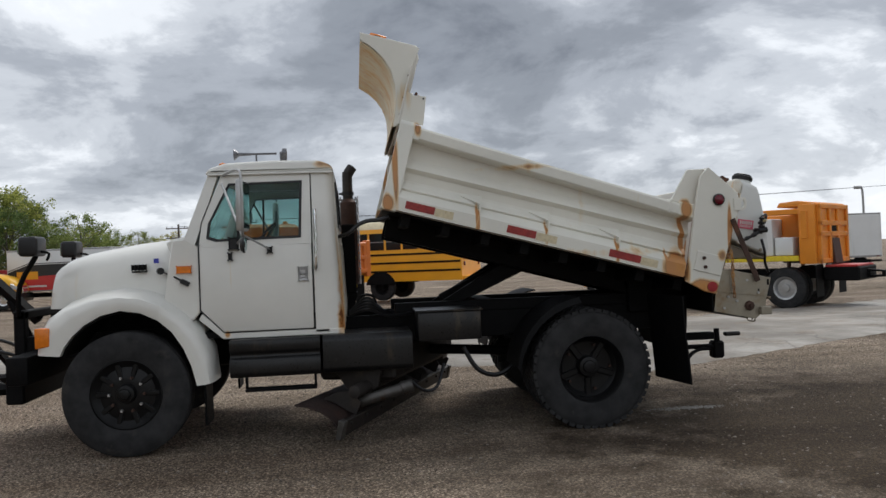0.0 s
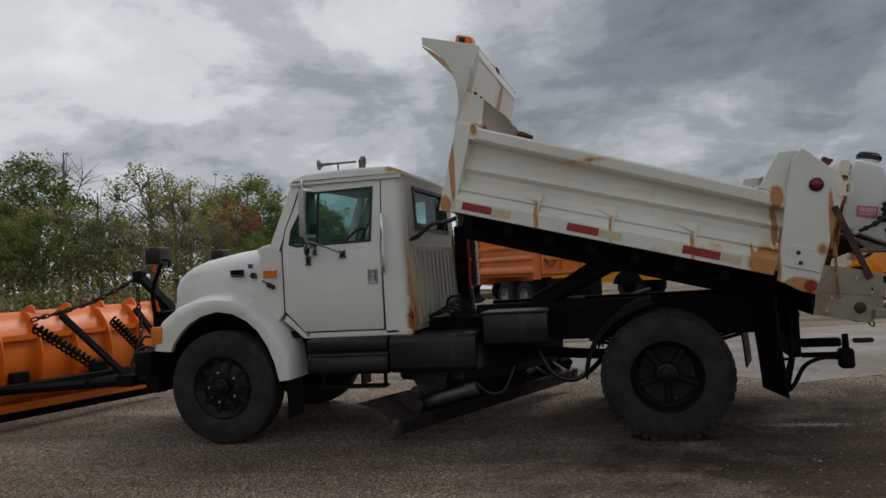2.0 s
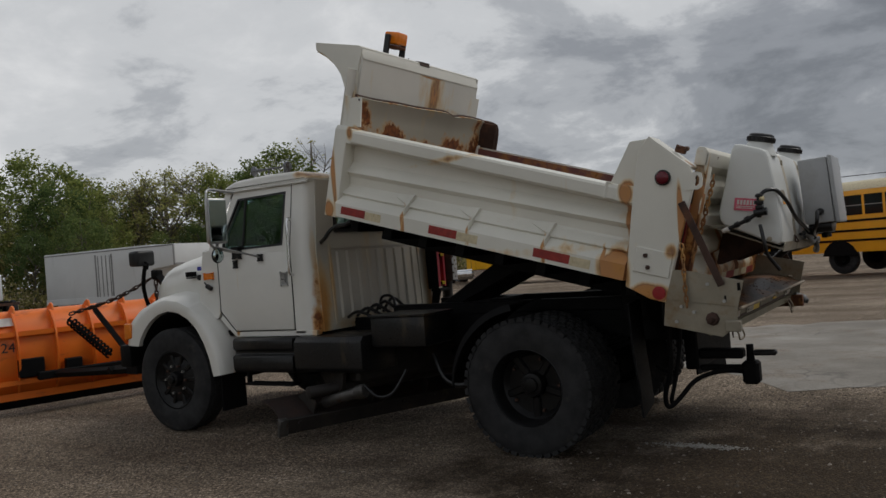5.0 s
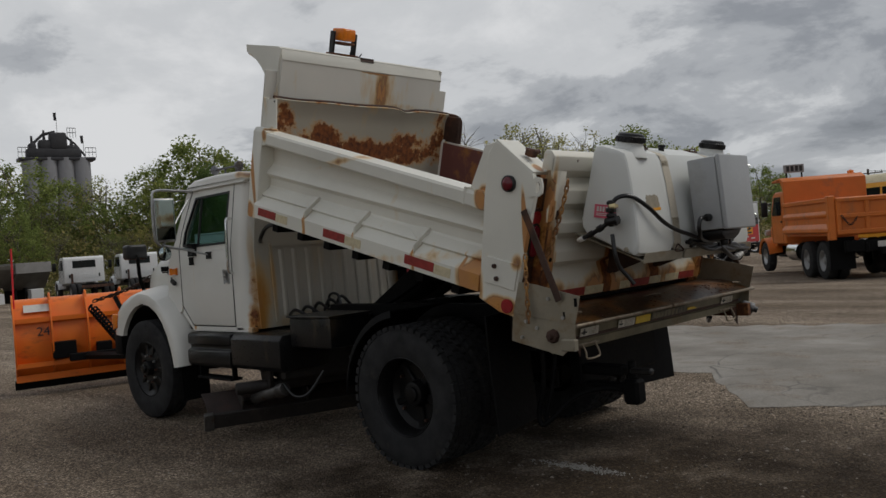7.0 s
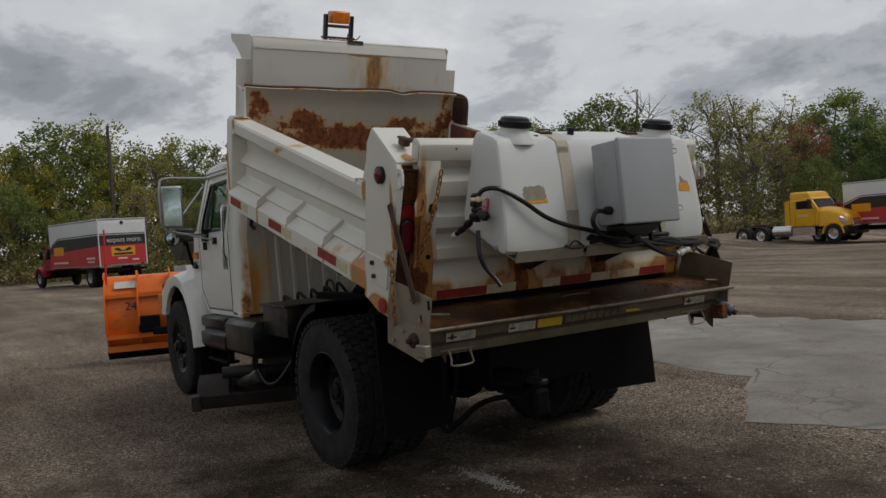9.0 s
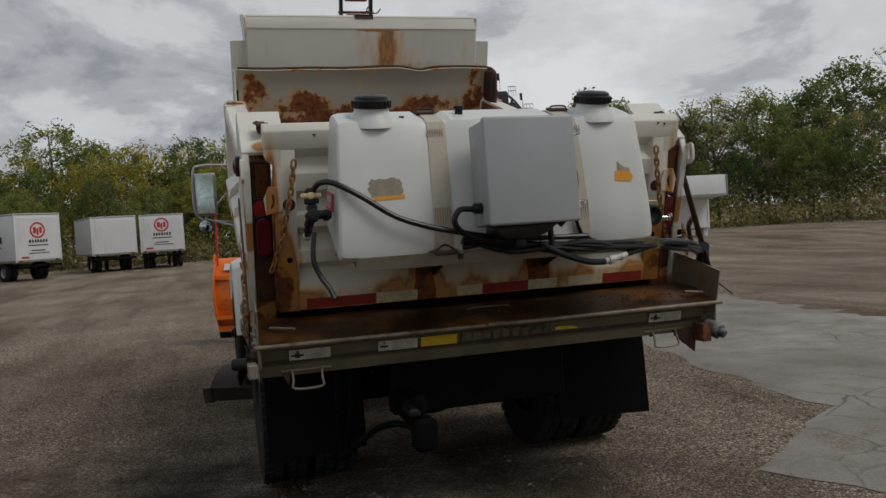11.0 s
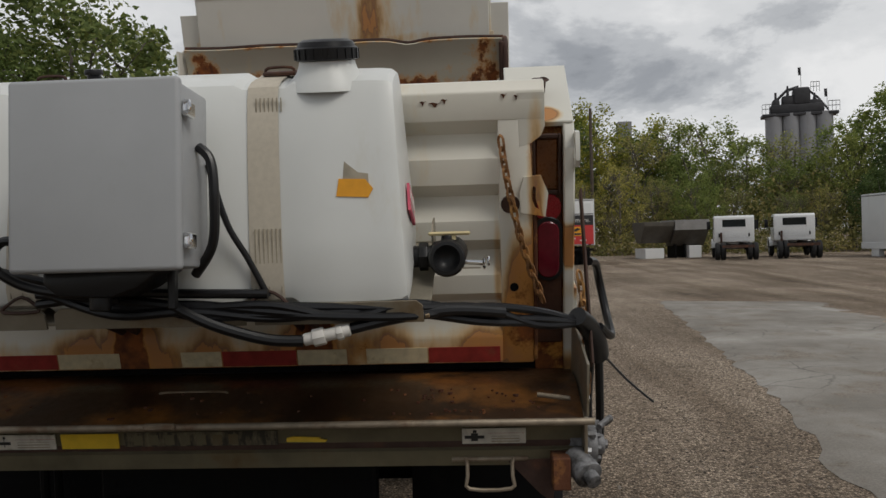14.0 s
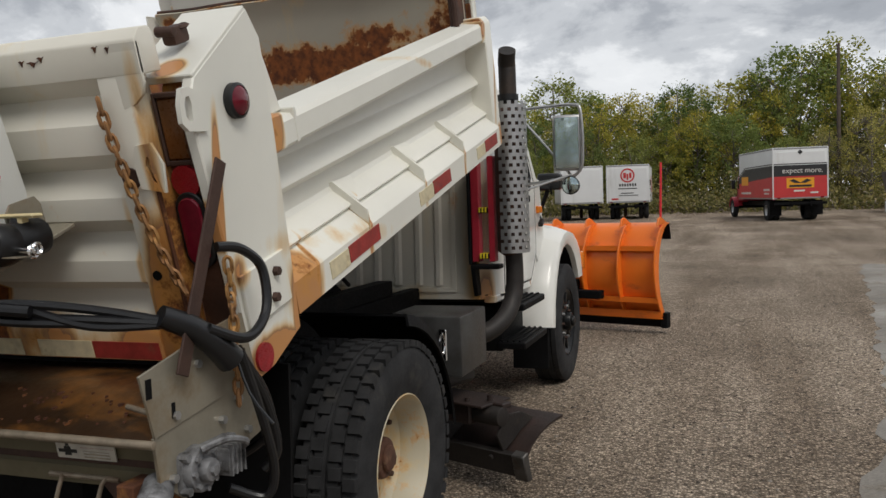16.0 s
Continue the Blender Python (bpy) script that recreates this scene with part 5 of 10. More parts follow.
# running board tank boxes and steps
step = part("step_box", bm_join(bm_prism([(-1.0, 0.60), (-1.13, 0.60), (-1.15, 0.64), (-1.15, 0.75), (-1.11, 0.77), (-1.11, 0.80), (-1.14, 0.82), (-1.14, 0.90), (-1.12, 0.92), (-0.60, 0.92), (-0.60, 0.60)], "x", -3.14, -2.38, 0.006, 1)), BLACKGLOSS, truck, "black battery box with moulded steps")
part("fuel_tank", bm_prism([(-1.10, 0.60), (-1.145, 0.64), (-1.145, 0.88), (-1.10, 0.925), (-0.60, 0.925), (-0.60, 0.60)], "x", -2.36, -1.585, 0.012, 2), BLACKGLOSS, truck, "black rectangular fuel tank")
part("hanging_step", bm_join(bm_box(-3.02, -2.42, -1.13, -1.00, 0.475, 0.50, 0.004, 1), bm_box(-3.02, -3.0, -1.10, -1.05, 0.49, 0.62), bm_box(-2.44, -2.42, -1.10, -1.05, 0.49, 0.62)), BLACK, truck)
for z, x0 in ((0.60, -3.15), (0.88, -3.10)):
    part("right_step", bm_join(bm_box(x0, -2.45, 0.95, 1.16, z - 0.05, z, 0.008, 1), *[bm_box(x0 + 0.02, -2.47, 0.97 + k * 0.045, 0.985 + k * 0.045, z, z + 0.012) for k in range(4)]), BLACK, truck, "black ribbed cab step")
part("right_step_box", bm_box(-3.1, -2.5, 0.55, 0.98, 0.52, 0.86, 0.02, 2), BLACK, truck)
part("side_box", bm_join(bm_box(-1.53, -0.97, -1.06, -0.62, 0.82, 1.075, 0.015, 2), bm_box(-1.545, -0.955, -1.08, -0.60, 1.075, 1.092, 0.004, 1)), BLACKGLOSS, truck, "black hydraulic oil box")
tb = part("tool_box", bm_box(-1.50, -1.035, 0.70, 1.165, 0.66, 1.0, 0.012, 2), TOOLGREY, truck, "grey-black tool box with chrome latch")
part("latch", bm_join(bm_box(-1.037, -1.022, 1.03, 1.08, 0.75, 0.93, 0.006, 1), bm_tube([(-1.022, 1.055, 0.91), (-0.99, 1.055, 0.88), (-0.99, 1.055, 0.82), (-1.022, 1.055, 0.79)], 0.008, 6, 3)), CHROME, tb)
part("air_tank", bm_lathe([(0.0, -0.45), (0.08, -0.43), (0.13, -0.38), (0.13, 0.38), (0.08, 0.43), (0.0, 0.45)], (-1.55, 0.62, 0.62), "x", 20), BLACK, truck)
for s in (-1, 1):   # black quarter fenders over the drive wheels
    pts = [(RX + 0.66 * math.cos(radians(a)), 0.50 + 0.66 * math.sin(radians(a))) for a in range(98, 182, 7)]
    part("quarter_fender", bm_loft([[(x, s * 0.60, z), (x, s * 1.17 + (0.06 if s > 0 else 0), z), (x + 0.02, s * 1.19 + (0.06 if s > 0 else 0), z - 0.05)] for x, z in pts], closed=False, thick=0.012), BLACK, truck, "black plastic quarter fender")
    part("rear_mud_flap", bm_loft([[(0.71 + d, s * 0.62, z), (0.82 + d, s * 1.19, z), (0.835 + d, s * 1.19, z), (0.725 + d, s * 0.62, z)] for z, d in ((1.12, 0.0), (0.80, 0.012), (0.55, 0.035), (0.33, 0.05))]), BLACK, truck, "black rubber mud flap")

# exhaust stack with perforated heat shield
ex = (-2.11, 1.18)
stack = part("exhaust_pipe", bm_join(bm_tube([(-1.55, 0.55, 0.72), (-1.75, 0.85, 0.72), (-1.90, 1.10, 0.80), (ex[0], ex[1], 1.0), (ex[0], ex[1], 1.4)], 0.06, 16, 5), bm_tube([(ex[0], ex[1], 1.3), (ex[0], ex[1], 2.42), (ex[0] + 0.01, ex[1], 2.53), (ex[0] + 0.06, ex[1] + 0.02, 2.61)], 0.058, 16, 4)), EXHAUST, truck, "dark exhaust stack with curved tip")
bm = bmesh.new()
NZ, NA = 44, 30
z0, z1, r = 1.28, 2.28, 0.118
vsr = {}
for i in range(NZ + 1):
    for j in range(NA):
        a = 2 * math.pi * j / NA
        vsr[i, j] = bm.verts.new((ex[0] + r * math.cos(a), ex[1] + r * math.sin(a), z0 + (z1 - z0) * i / NZ))
faces = []
for i in range(NZ):
    for j in range(NA):
        f = bm.faces.new((vsr[i, j], vsr[i, (j + 1) % NA], vsr[i + 1, (j + 1) % NA], vsr[i + 1, j]))
        if i % 2 and (j + (i // 2)) % 2:
            faces.append(f)
bmesh.ops.inset_individual(bm, faces=faces, thickness=0.0062)
bmesh.ops.delete(bm, geom=faces, context="FACES")
bmesh.ops.delete(bm, geom=[f for f in bm.faces if f.calc_center_median().y < ex[1] - 0.045], context="FACES")
bmesh.ops.solidify(bm, geom=bm.faces[:], thickness=0.003)
part("heat_shield", bm, DULLMETAL, stack, "perforated aluminium heat shield", 60)
part("stack_clamp", bm_join(bm_cyl((ex[0], ex[1], 2.29), (ex[0], ex[1], 2.33), 0.07), bm_cyl((ex[0] - 0.02, ex[1], 2.31), (ex[0] - 0.10, ex[1], 2.31), 0.012)), PLASTIC, stack)
muffler = part("muffler", bm_lathe([(0.05, -0.03), (0.088, 0.0), (0.09, 0.92), (0.05, 0.96)], (ex[0], ex[1] - 0.012, 1.29), "z", 24), DARKRUST, stack, "dark grey muffler body")
# the tall plate is added so the red ladder looks black from inside
part("muffler_bracket", bm_join(bm_box(-2.19, -2.05, 0.885, 0.906, 1.20, 1.95, 0.006, 1), bm_box(-2.16, -2.04, 0.90, 1.10, 1.17, 1.20, 0.006, 1), bm_prism([(-2.18, 0.98), (-2.10, 0.98), (-2.04, 1.18), (-2.14, 1.18)], "y", 0.90, 0.93, 0.004, 1)), BLACK, stack, "black mounting bracket with added plate over the ladder")
ladder = part("folding_ladder", bm_box(-2.14, -2.06, 0.91, 0.965, 1.22, 1.93, 0.004, 1), LADDERRED, truck, "red folding ladder with yellow treads")
part("ladder_rail", bm_box(-2.14, -2.06, 1.03, 1.07, 1.22, 1.93, 0.004, 1), LADDERRED, ladder)
for z in (1.24, 1.55):
    tr = part("tread", bm_box(-2.145, -2.045, 0.965, 1.03, z, z + 0.035, 0.005, 1), BLACK, ladder)
    for k in range(3):
        part("tread_stripe", bm_box(-2.15, -2.042, 0.97 + 0.022 * k, 0.98 + 0.022 * k, z + 0.004, z + 0.038), STRIPEYELLOW, tr)

SCRAPER = plain("worn_scraper_steel", (0.020, 0.016, 0.014), 0.6, 0.2, 0.3, 9, 0.15, dirt=(0.055, 0.040, 0.028), dirt_amount=0.45, dirt_scale=5)
# underbody scraper blade, set askew between the axles
SC = Matrix.Translation((-1.66, 0.0, 0.05)) @ Matrix.Rotation(radians(-21.8), 4, "Z")
WORNEDGE = plain("bright_worn_steel", (0.085, 0.08, 0.075), 0.45, 0.6, 0.3, 14, 0.1, dirt=(0.07, 0.04, 0.025), dirt_amount=0.45, dirt_scale=9)
SCRAPRED = plain("rusty_red_scraper", (0.026, 0.015, 0.012), 0.6, 0.1, 0.3, 9, 0.2, dirt=(0.042, 0.017, 0.011), dirt_amount=0.45, dirt_scale=4)
curve = [(0.03, 0.11), (0.0, 0.17), (-0.055, 0.235), (-0.14, 0.285), (-0.25, 0.32), (-0.37, 0.335)]
scr = part("underbody_scraper", bm_xf(bm_loft([[(x, y, z) for x, z in curve] for y in np.linspace(-1.60, 1.62, 12)], closed=False, thick=0.014), SC), SCRAPRED, truck, "rusty curved underbody scraper blade", 60)
part("cutting_edge", bm_xf(bm_prism([(0.02, 0.075), (0.045, 0.075), (0.07, 0.20), (0.045, 0.215)], "y", -1.62, 1.64, 0.004, 1), SC), SCRAPER, scr)
for y0, y1 in ((-1.645, -1.56), (1.58, 1.665)):
    part("edge_shoe", bm_xf(bm_prism([(0.0, 0.06), (0.05, 0.06), (0.085, 0.205), (0.035, 0.225)], "y", y0, y1, 0.006, 1), SC), WORNEDGE, scr, "worn bright blade end")
for y in np.arange(-1.45, 1.5, 0.36):
    part("edge_bolt", bm_xf(bm_cyl((0.055, y, 0.165), (0.078, y, 0.16), 0.016, 0.014, 8), SC), SCRAPER, scr)
for y in (-1.30, -0.70, -0.1, 0.5, 1.1, 1.5):
    part("blade_rib", bm_xf(bm_prism([(0.05, 0.20), (0.10, 0.30), (0.02, 0.40), (-0.12, 0.39), (-0.24, 0.335), (-0.13, 0.295), (-0.045, 0.245)], "y", y - 0.008, y + 0.008, 0.002, 1), SC), SCRAPER, scr)
part("torque_tube", bm_xf(bm_cyl((0.06, -1.35, 0.40), (0.06, 1.52, 0.40), 0.055, 0.055, 16, 0.008), SC), SCRAPER, scr, "blade torque tube")
part("clamp_block", bm_xf(bm_join(bm_box(0.0, 0.13, 1.16, 1.34, 0.34, 0.46, 0.012, 1), bm_box(-0.02, 0.06, 1.40, 1.52, 0.44, 0.47, 0.006, 1), bm_cyl((0.02, 1.40, 0.44), (0.02, 1.40, 0.50), 0.018), bm_cyl((0.10, 1.30, 0.44), (0.10, 1.30, 0.49), 0.016)), SC), SCRAPRED, scr)
part("top_plate", bm_xf(bm_box(-0.10, 0.16, 0.95, 1.45, 0.455, 0.468, 0.003, 1), SC), SCRAPRED, scr, "rusty mounting plate")
for y in (-1.05, 0.9):
    part("hanger_plate", bm_xf(bm_prism([(-0.30, 0.62), (0.22, 0.62), (0.17, 0.40), (0.06, 0.33), (-0.12, 0.38)], "y", y - 0.02, y + 0.02, 0.006, 1), SC), SCRAPER, scr)
part("scraper_frame", bm_xf(bm_box(-0.42, 0.30, -0.98, 0.95, 0.44, 0.74, 0.03, 1), SC), SCRAPER, scr)
ram = part("lift_ram", bm_join(bm_cyl((-2.06, -1.12, 0.34), (-1.68, -1.105, 0.435), 0.048, 0.05, 16, 0.006), bm_cyl((-1.70, -1.105, 0.43), (-1.60, -1.10, 0.455), 0.062, 0.060, 16, 0.012)), WORNEDGE, scr, "worn grey hydraulic ram")
part("ram_rod", bm_cyl((-2.24, -1.13, 0.29), (-2.05, -1.12, 0.34), 0.022, 0.022, 10), SCRAPER, ram)
part("scraper_hose", bm_tube([(-1.62, -1.10, 0.50), (-1.50, -1.08, 0.40), (-1.38, -1.02, 0.42), (-1.30, -0.9, 0.60)], 0.014, 8, 5), HOSE, scr)
part("scraper_post", bm_xf(bm_box(-0.2, 0.1, -0.12, 0.12, 0.6, 0.9, 0.02, 1), SC), BLACK, scr)
# hoses and air lines behind the cab
for k in range(5):
    y = -0.62 + 0.14 * k
    part("air_line", bm_tube([(-2.12, y, 1.05), (-1.95, y - 0.05, 1.10 + 0.02 * k), (-1.75, y, 1.03), (-1.4, y + 0.05, 1.06 + 0.01 * k), (-1.1, y, 1.04)], 0.016, 6, 5), HOSE, truck)
part("air_line", bm_tube([(-2.06, -0.2, 1.08), (-2.02, -0.2, 1.20), (-1.90, -0.2, 1.20), (-1.86, -0.2, 1.08)], 0.014, 6, 5), HOSE, truck)
part("drain_hose", bm_tube([(-1.1, -0.75, 0.72), (-0.98, -0.80, 0.52), (-0.80, -0.80, 0.46), (-0.62, -0.74, 0.56), (-0.5, -0.6, 0.70)], 0.022, 8, 5), HOSE, truck)
part("air_line", bm_tube([(-2.20, -0.84, 1.77), (-2.10, -0.90, 1.80), (-2.02, -0.91, 1.866), (-1.929, -0.92, 1.90), (-1.831, -0.93, 1.905), (-1.737, -0.94, 1.93)], 0.019, 8, 5), HOSE, truck)
# hoist and subframe below the bed
part("bed_hinge_frame", bm_join(bm_box(0.55, 1.10, -0.55, -0.40, 0.95, 1.28, 0.01, 1), bm_box(0.55, 1.10, 0.40, 0.55, 0.95, 1.28, 0.01, 1), bm_cyl((0.95, -0.6, 1.22), (0.95, 0.6, 1.22), 0.05)), BLACK, truck)
part("hoist_arm", bm_join(*[bm_prism([(-1.35, 1.06), (-1.25, 1.02), (-0.30, 1.44), (-0.42, 1.60)], "y", y, y + 0.06, 0.01, 1) for y in (-0.34, 0.28)], bm_cyl((-1.2, 0.0, 1.10), (-0.35, 0.0, 1.50), 0.085, 0.085, 16, 0.01), bm_cyl((-0.6, -0.02, 1.38), (-0.2, -0.02, 1.58), 0.05)), BLACK, truck, "black scissor hoist under the bed")
part("sub_frame", bm_join(bm_box(-1.7, 1.0, -0.47, -0.36, 1.03, 1.13, 0.006, 1), bm_box(-1.7, 1.0, 0.36, 0.47, 1.03, 1.13, 0.006, 1), bm_box(-0.9, -0.75, -0.4, 0.4, 1.03, 1.13)), BLACK, truck)
hitch = part("rear_hitch", bm_box(1.00, 1.10, -0.52, 0.52, 0.56, 0.98, 0.012, 1), BLACK, truck, "black pintle hitch with hydraulic hoses")
part("draw_bar", bm_box(1.10, 1.42, -0.51, -0.40, 0.64, 0.71, 0.012, 1), BLACK, hitch)
part("draw_bar", bm_box(1.10, 1.42, -0.49, -0.42, 0.55, 0.59, 0.010, 1), BLACK, hitch)
part("pintle_hook", bm_join(bm_box(1.40, 1.52, -0.50, -0.38, 0.45, 0.62, 0.02, 1), bm_cyl((1.46, -0.45, 0.62), (1.46, -0.45, 0.74), 0.03, 0.026, 12, 0.004)), BLACK, hitch)
part("coupler_handle", bm_box(1.50, 1.66, -0.56, -0.50, 0.67, 0.71, 0.012, 1), PLASTIC, hitch)
part("hitch_hose", bm_tube([(0.99, -0.80, 1.10), (0.985, -0.80, 0.85), (0.975, -0.80, 0.62), (0.92, -0.80, 0.42), (0.935, -0.79, 0.33), (1.00, -0.74, 0.38), (1.10, -0.62, 0.50), (1.25, -0.52, 0.55), (1.42, -0.45, 0.54)], 0.018, 8, 5), BLACK, hitch)
part("hitch_hose", bm_tube([(1.04, -0.72, 1.10), (1.03, -0.72, 0.80), (0.99, -0.74, 0.55), (0.95, -0.76, 0.38), (0.97, -0.76, 0.34)], 0.016, 8, 5), BLACK, hitch)
part("hitch_hose", bm_tube([(0.85, -0.74, 0.62), (0.93, -0.76, 0.58), (1.00, -0.68, 0.58)], 0.012, 8, 5), BLACK, hitch)

# ---- dump bed ----
BROWNLENS = plain("grimy_amber_lens", (0.10, 0.035, 0.008), 0.3, vary=0.3, scale=9, bump=0.05, dirt=(0.42, 0.14, 0.01), dirt_amount=0.36, dirt_scale=6)
bed = part("dump_bed", bm_xf(bm_box(0.02, 3.04, -1.10, 1.10, -0.01, 0.02), BED), BLACK, truck, "raised dump bed with black underside")
for y in (-0.415, 0.415):
    part("bed_sill", bm_xf(bm_box(0.10, 2.85, y - 0.055, y + 0.055, -0.22, -0.012, 0.006, 1), BED), BLACK, bed)
for x in np.arange(0.2, 2.9, 0.36):
    part("bed_cross_member", bm_xf(bm_box(x, x + 0.08, -1.08, 1.08, -0.11, -0.012, 0.004, 1), BED), BLACK, bed)
BEDINNER = rusty_paint("bed_liner_paint", (0.20, 0.075, 0.065), 0.42, 2.6, 0.40, 0.6)
part("bed_floor", bm_xf(bm_box(0.13, 3.02, -1.04, 1.04, 0.022, 0.03), BED), DARKRUST, bed, "rusty dark bed floor")
for s in (-1, 1):
    part("bed_liner", sided(s, bm_xf(bm_prism([(0.13, 0.03), (0.13, 0.74), (2.74, 0.63), (2.74, 0.03)], "y", -1.047, -1.035), BED)), BEDINNER, bed, "maroon rusted inside of the bed wall")


def side_ring(X, zt):
    """Outer skin of a bed side at a station: rail, two recessed bands, rub rail, lower strip."""
    p = [(1.075, zt), (1.20, zt - 0.012), (1.212, zt - 0.03), (1.212, zt - 0.105), (1.195, zt - 0.12), (1.085, zt - 0.135), (1.075, 0.50), (1.08, 0.475), (1.135, 0.405), (1.14, 0.39), (1.125, 0.375), (1.095, 0.355), (1.09, 0.285), (1.10, 0.265), (1.165, 0.215), (1.172, 0.205), (1.165, 0.195), (1.155, 0.19), (1.232, 0.125), (1.238, 0.115), (1.238, 0.005), (1.10, 0.0), (1.05, 0.0), (1.05, zt)]
    return [bedp(X, -y, z) for y, z in p]


for s in (-1, 1):
    side = part("side_wall", sided(s, bm_loft([side_ring(0.12, 0.757), side_ring(2.735, 0.645)])), BEDWHITE, bed, "white folded steel bed side with rust streaks", 25)
    part("front_corner_post", sided(s, bm_xf(bm_prism([(-1.215, -0.01), (-1.215, 0.74), (-1.19, 0.775), (-1.06, 0.775), (-1.03, 0.74), (-1.03, -0.01)], "x", 0.0, 0.135, 0.006, 1), BED)), BEDWHITE, bed)
    for X in (0.83, 1.45, 2.10):
        part("gusset", sided(s, bm_xf(bm_prism([(-1.09, 0.30), (-1.105, 0.302), (-1.236, 0.185), (-1.239, 0.122), (-1.16, 0.188), (-1.168, 0.208), (-1.09, 0.27)], "x", X - 0.002, X + 0.010), BED)), BEDWHITE, bed)
        part("gusset_cap", sided(s, bm_xf(bm_loft([[(X - 0.002, -1.10, 0.300), (X - 0.002, -1.20, 0.222), (X - 0.002, -1.195, 0.212), (X - 0.002, -1.10, 0.29)], [(X - 0.17, -1.092, 0.284), (X - 0.17, -1.112, 0.262), (X - 0.17, -1.108, 0.255), (X - 0.17, -1.09, 0.27)]]), BED)), BEDWHITE, bed)
        part("rust_seam", sided(s, bm_xf(bm_prism([(-1.239, 0.004), (-1.2395, 0.122), (-1.1575, 0.194), (-1.1565, 0.191), (-1.2375, 0.12), (-1.2375, 0.004)], "x", X + 0.001, X + 0.010), BED)), BEDRUST, bed)
    part("rail_patch", sided(s, bm_xf(bm_join(bm_box(2.57, 2.71, -1.216, -1.05, 0.535, 0.658, 0.008, 1), bm_box(2.48, 2.50, -1.215, -1.06, 0.54, 0.662, 0.004, 1)), BED)), BEDWHITE, bed)
    part("rail_patch", sided(s, bm_xf(bm_box(0.135, 0.185, -1.2155, -1.06, 0.63, 0.758, 0.006, 1), BED)), BEDWHITE, bed)
    for x0, x1, x2 in ((0.20, 0.455, 0.62), (1.10, 1.36, 1.55), (2.03, 2.32, 2.48)):
        part("reflector", sided(s, bm_xf(bm_box(x0, x1, -1.242, -1.232, 0.035, 0.10), BED)), DULLRED, bed, "red reflective tape")
        part("reflector", sided(s, bm_xf(bm_box(x1 + 0.004, x2, -1.2415, -1.232, 0.03, 0.095), BED)), TAPEWHITE, bed, "white reflective tape")
    post_poly = [(2.733, 0.998), (3.055, 0.838), (3.100, 0.760), (3.075, 0.35), (3.062, -0.076), (2.95, -0.075), (2.765, -0.028), (2.70, 0.62), (2.685, 0.906)]
    post = part("rear_post", sided(s, bm_xf(bm_prism(post_poly, "y", -1.252, -1.215, 0.005, 1), BED)), BEDWHITE, bed, "white rear corner post with marker lamp")
    part("post_box", sided(s, bm_xf(bm_join(bm_prism([(2.76, 0.95), (3.02, 0.82), (3.055, 0.72), (3.05, -0.05), (2.80, -0.02), (2.74, 0.6)], "y", -1.215, -1.116, 0.004, 1)), BED)), COLRUST, post)
    part("post_gusset", sided(s, bm_xf(bm_prism([(2.50, 0.655), (2.585, 0.955), (2.735, 0.998), (2.72, 0.64)], "y", -1.17, -1.14, 0.004, 1), BED)), BEDWHITE, post)
    part("post_cap", sided(s, bm_xf(bm_prism([(2.73, 0.985), (2.74, 1.005), (3.06, 0.845), (3.05, 0.825)], "y", -1.25, -1.03, 0.003, 1), BED)), BEDWHITE, post)
    pm = BED @ Vector((2.89, 0, 0.745))
    mk = part("marker_lamp", sided(s, bm_lathe([(0.052, 0.004), (0.052, -0.022), (0.044, -0.028)], (pm.x, -1.25, pm.z), "y", 24)), PLASTIC, post, "round red marker lamp in a black grommet")
    part("lens", sided(s, bm_lathe([(0.043, -0.026), (0.03, -0.036), (0.0, -0.04)], (pm.x, -1.25, pm.z), "y", 24)), LAMPRED, mk)
    rl = BED @ Vector((3.005, 0, -0.02))
    part("round_reflector", sided(s, bm_lathe([(0.045, 0.0), (0.045, -0.010), (0.0, -0.012)], (rl.x, -1.252, rl.z), "y", 20)), RED, post)
    hk = BED @ Vector((3.10, 0, 0.755))
    hook = [(-0.065, -0.052), (0.018, -0.058), (0.046, -0.040), (0.054, 0.010), (0.046, 0.052), (0.020, 0.060), (-0.065, 0.048)]
    slot = [(0.000, -0.030), (0.012, -0.034), (0.028, -0.020), (0.034, 0.012), (0.028, 0.032), (0.014, 0.036), (0.004, 0.018)]
    part("chain_hook_plate", sided(s, bm_frame([(hk.x + a, hk.z + b) for a, b in hook], [(hk.x + a, hk.z + b) for a, b in slot], lambda x, z, d: (x, -1.262 + d, z), 0.014)), BEDWHITE, post)
    hp = BED @ Vector((2.90, 0, 0.185))
    hinge = part("hinge_plate", sided(s, bm_xf(bm_box(2.80, 3.05, -1.264, -1.25, 0.09, 0.26, 0.003, 1), BED)), BEDWHITE, post)
    for X, Z in ((2.87, 0.21), (2.90, 0.135)):
        part("bolt", sided(s, bm_cyl((BED @ Vector((X, -1.264, Z)))[:], (BED @ Vector((X, -1.28, Z)))[:], 0.017, 0.015, 6)), DARKRUST, hinge)
    # lamp column on the rear face of the post
    lampcol = part("lamp_recess", sided(s, bm_xf(bm_box(3.047, 3.062, -1.212, -1.117, 0.06, 0.80, 0.004, 1), BED)), COLUMN, post, "burnt brown rusted lamp recess")
    part("amber_lamp", sided(s, bm_xf(bm_box(3.055, 3.070, -1.198, -1.123, 0.615, 0.790, 0.006, 1), BED)), BROWNLENS, lampcol, "grimy brown amber lamp lens")
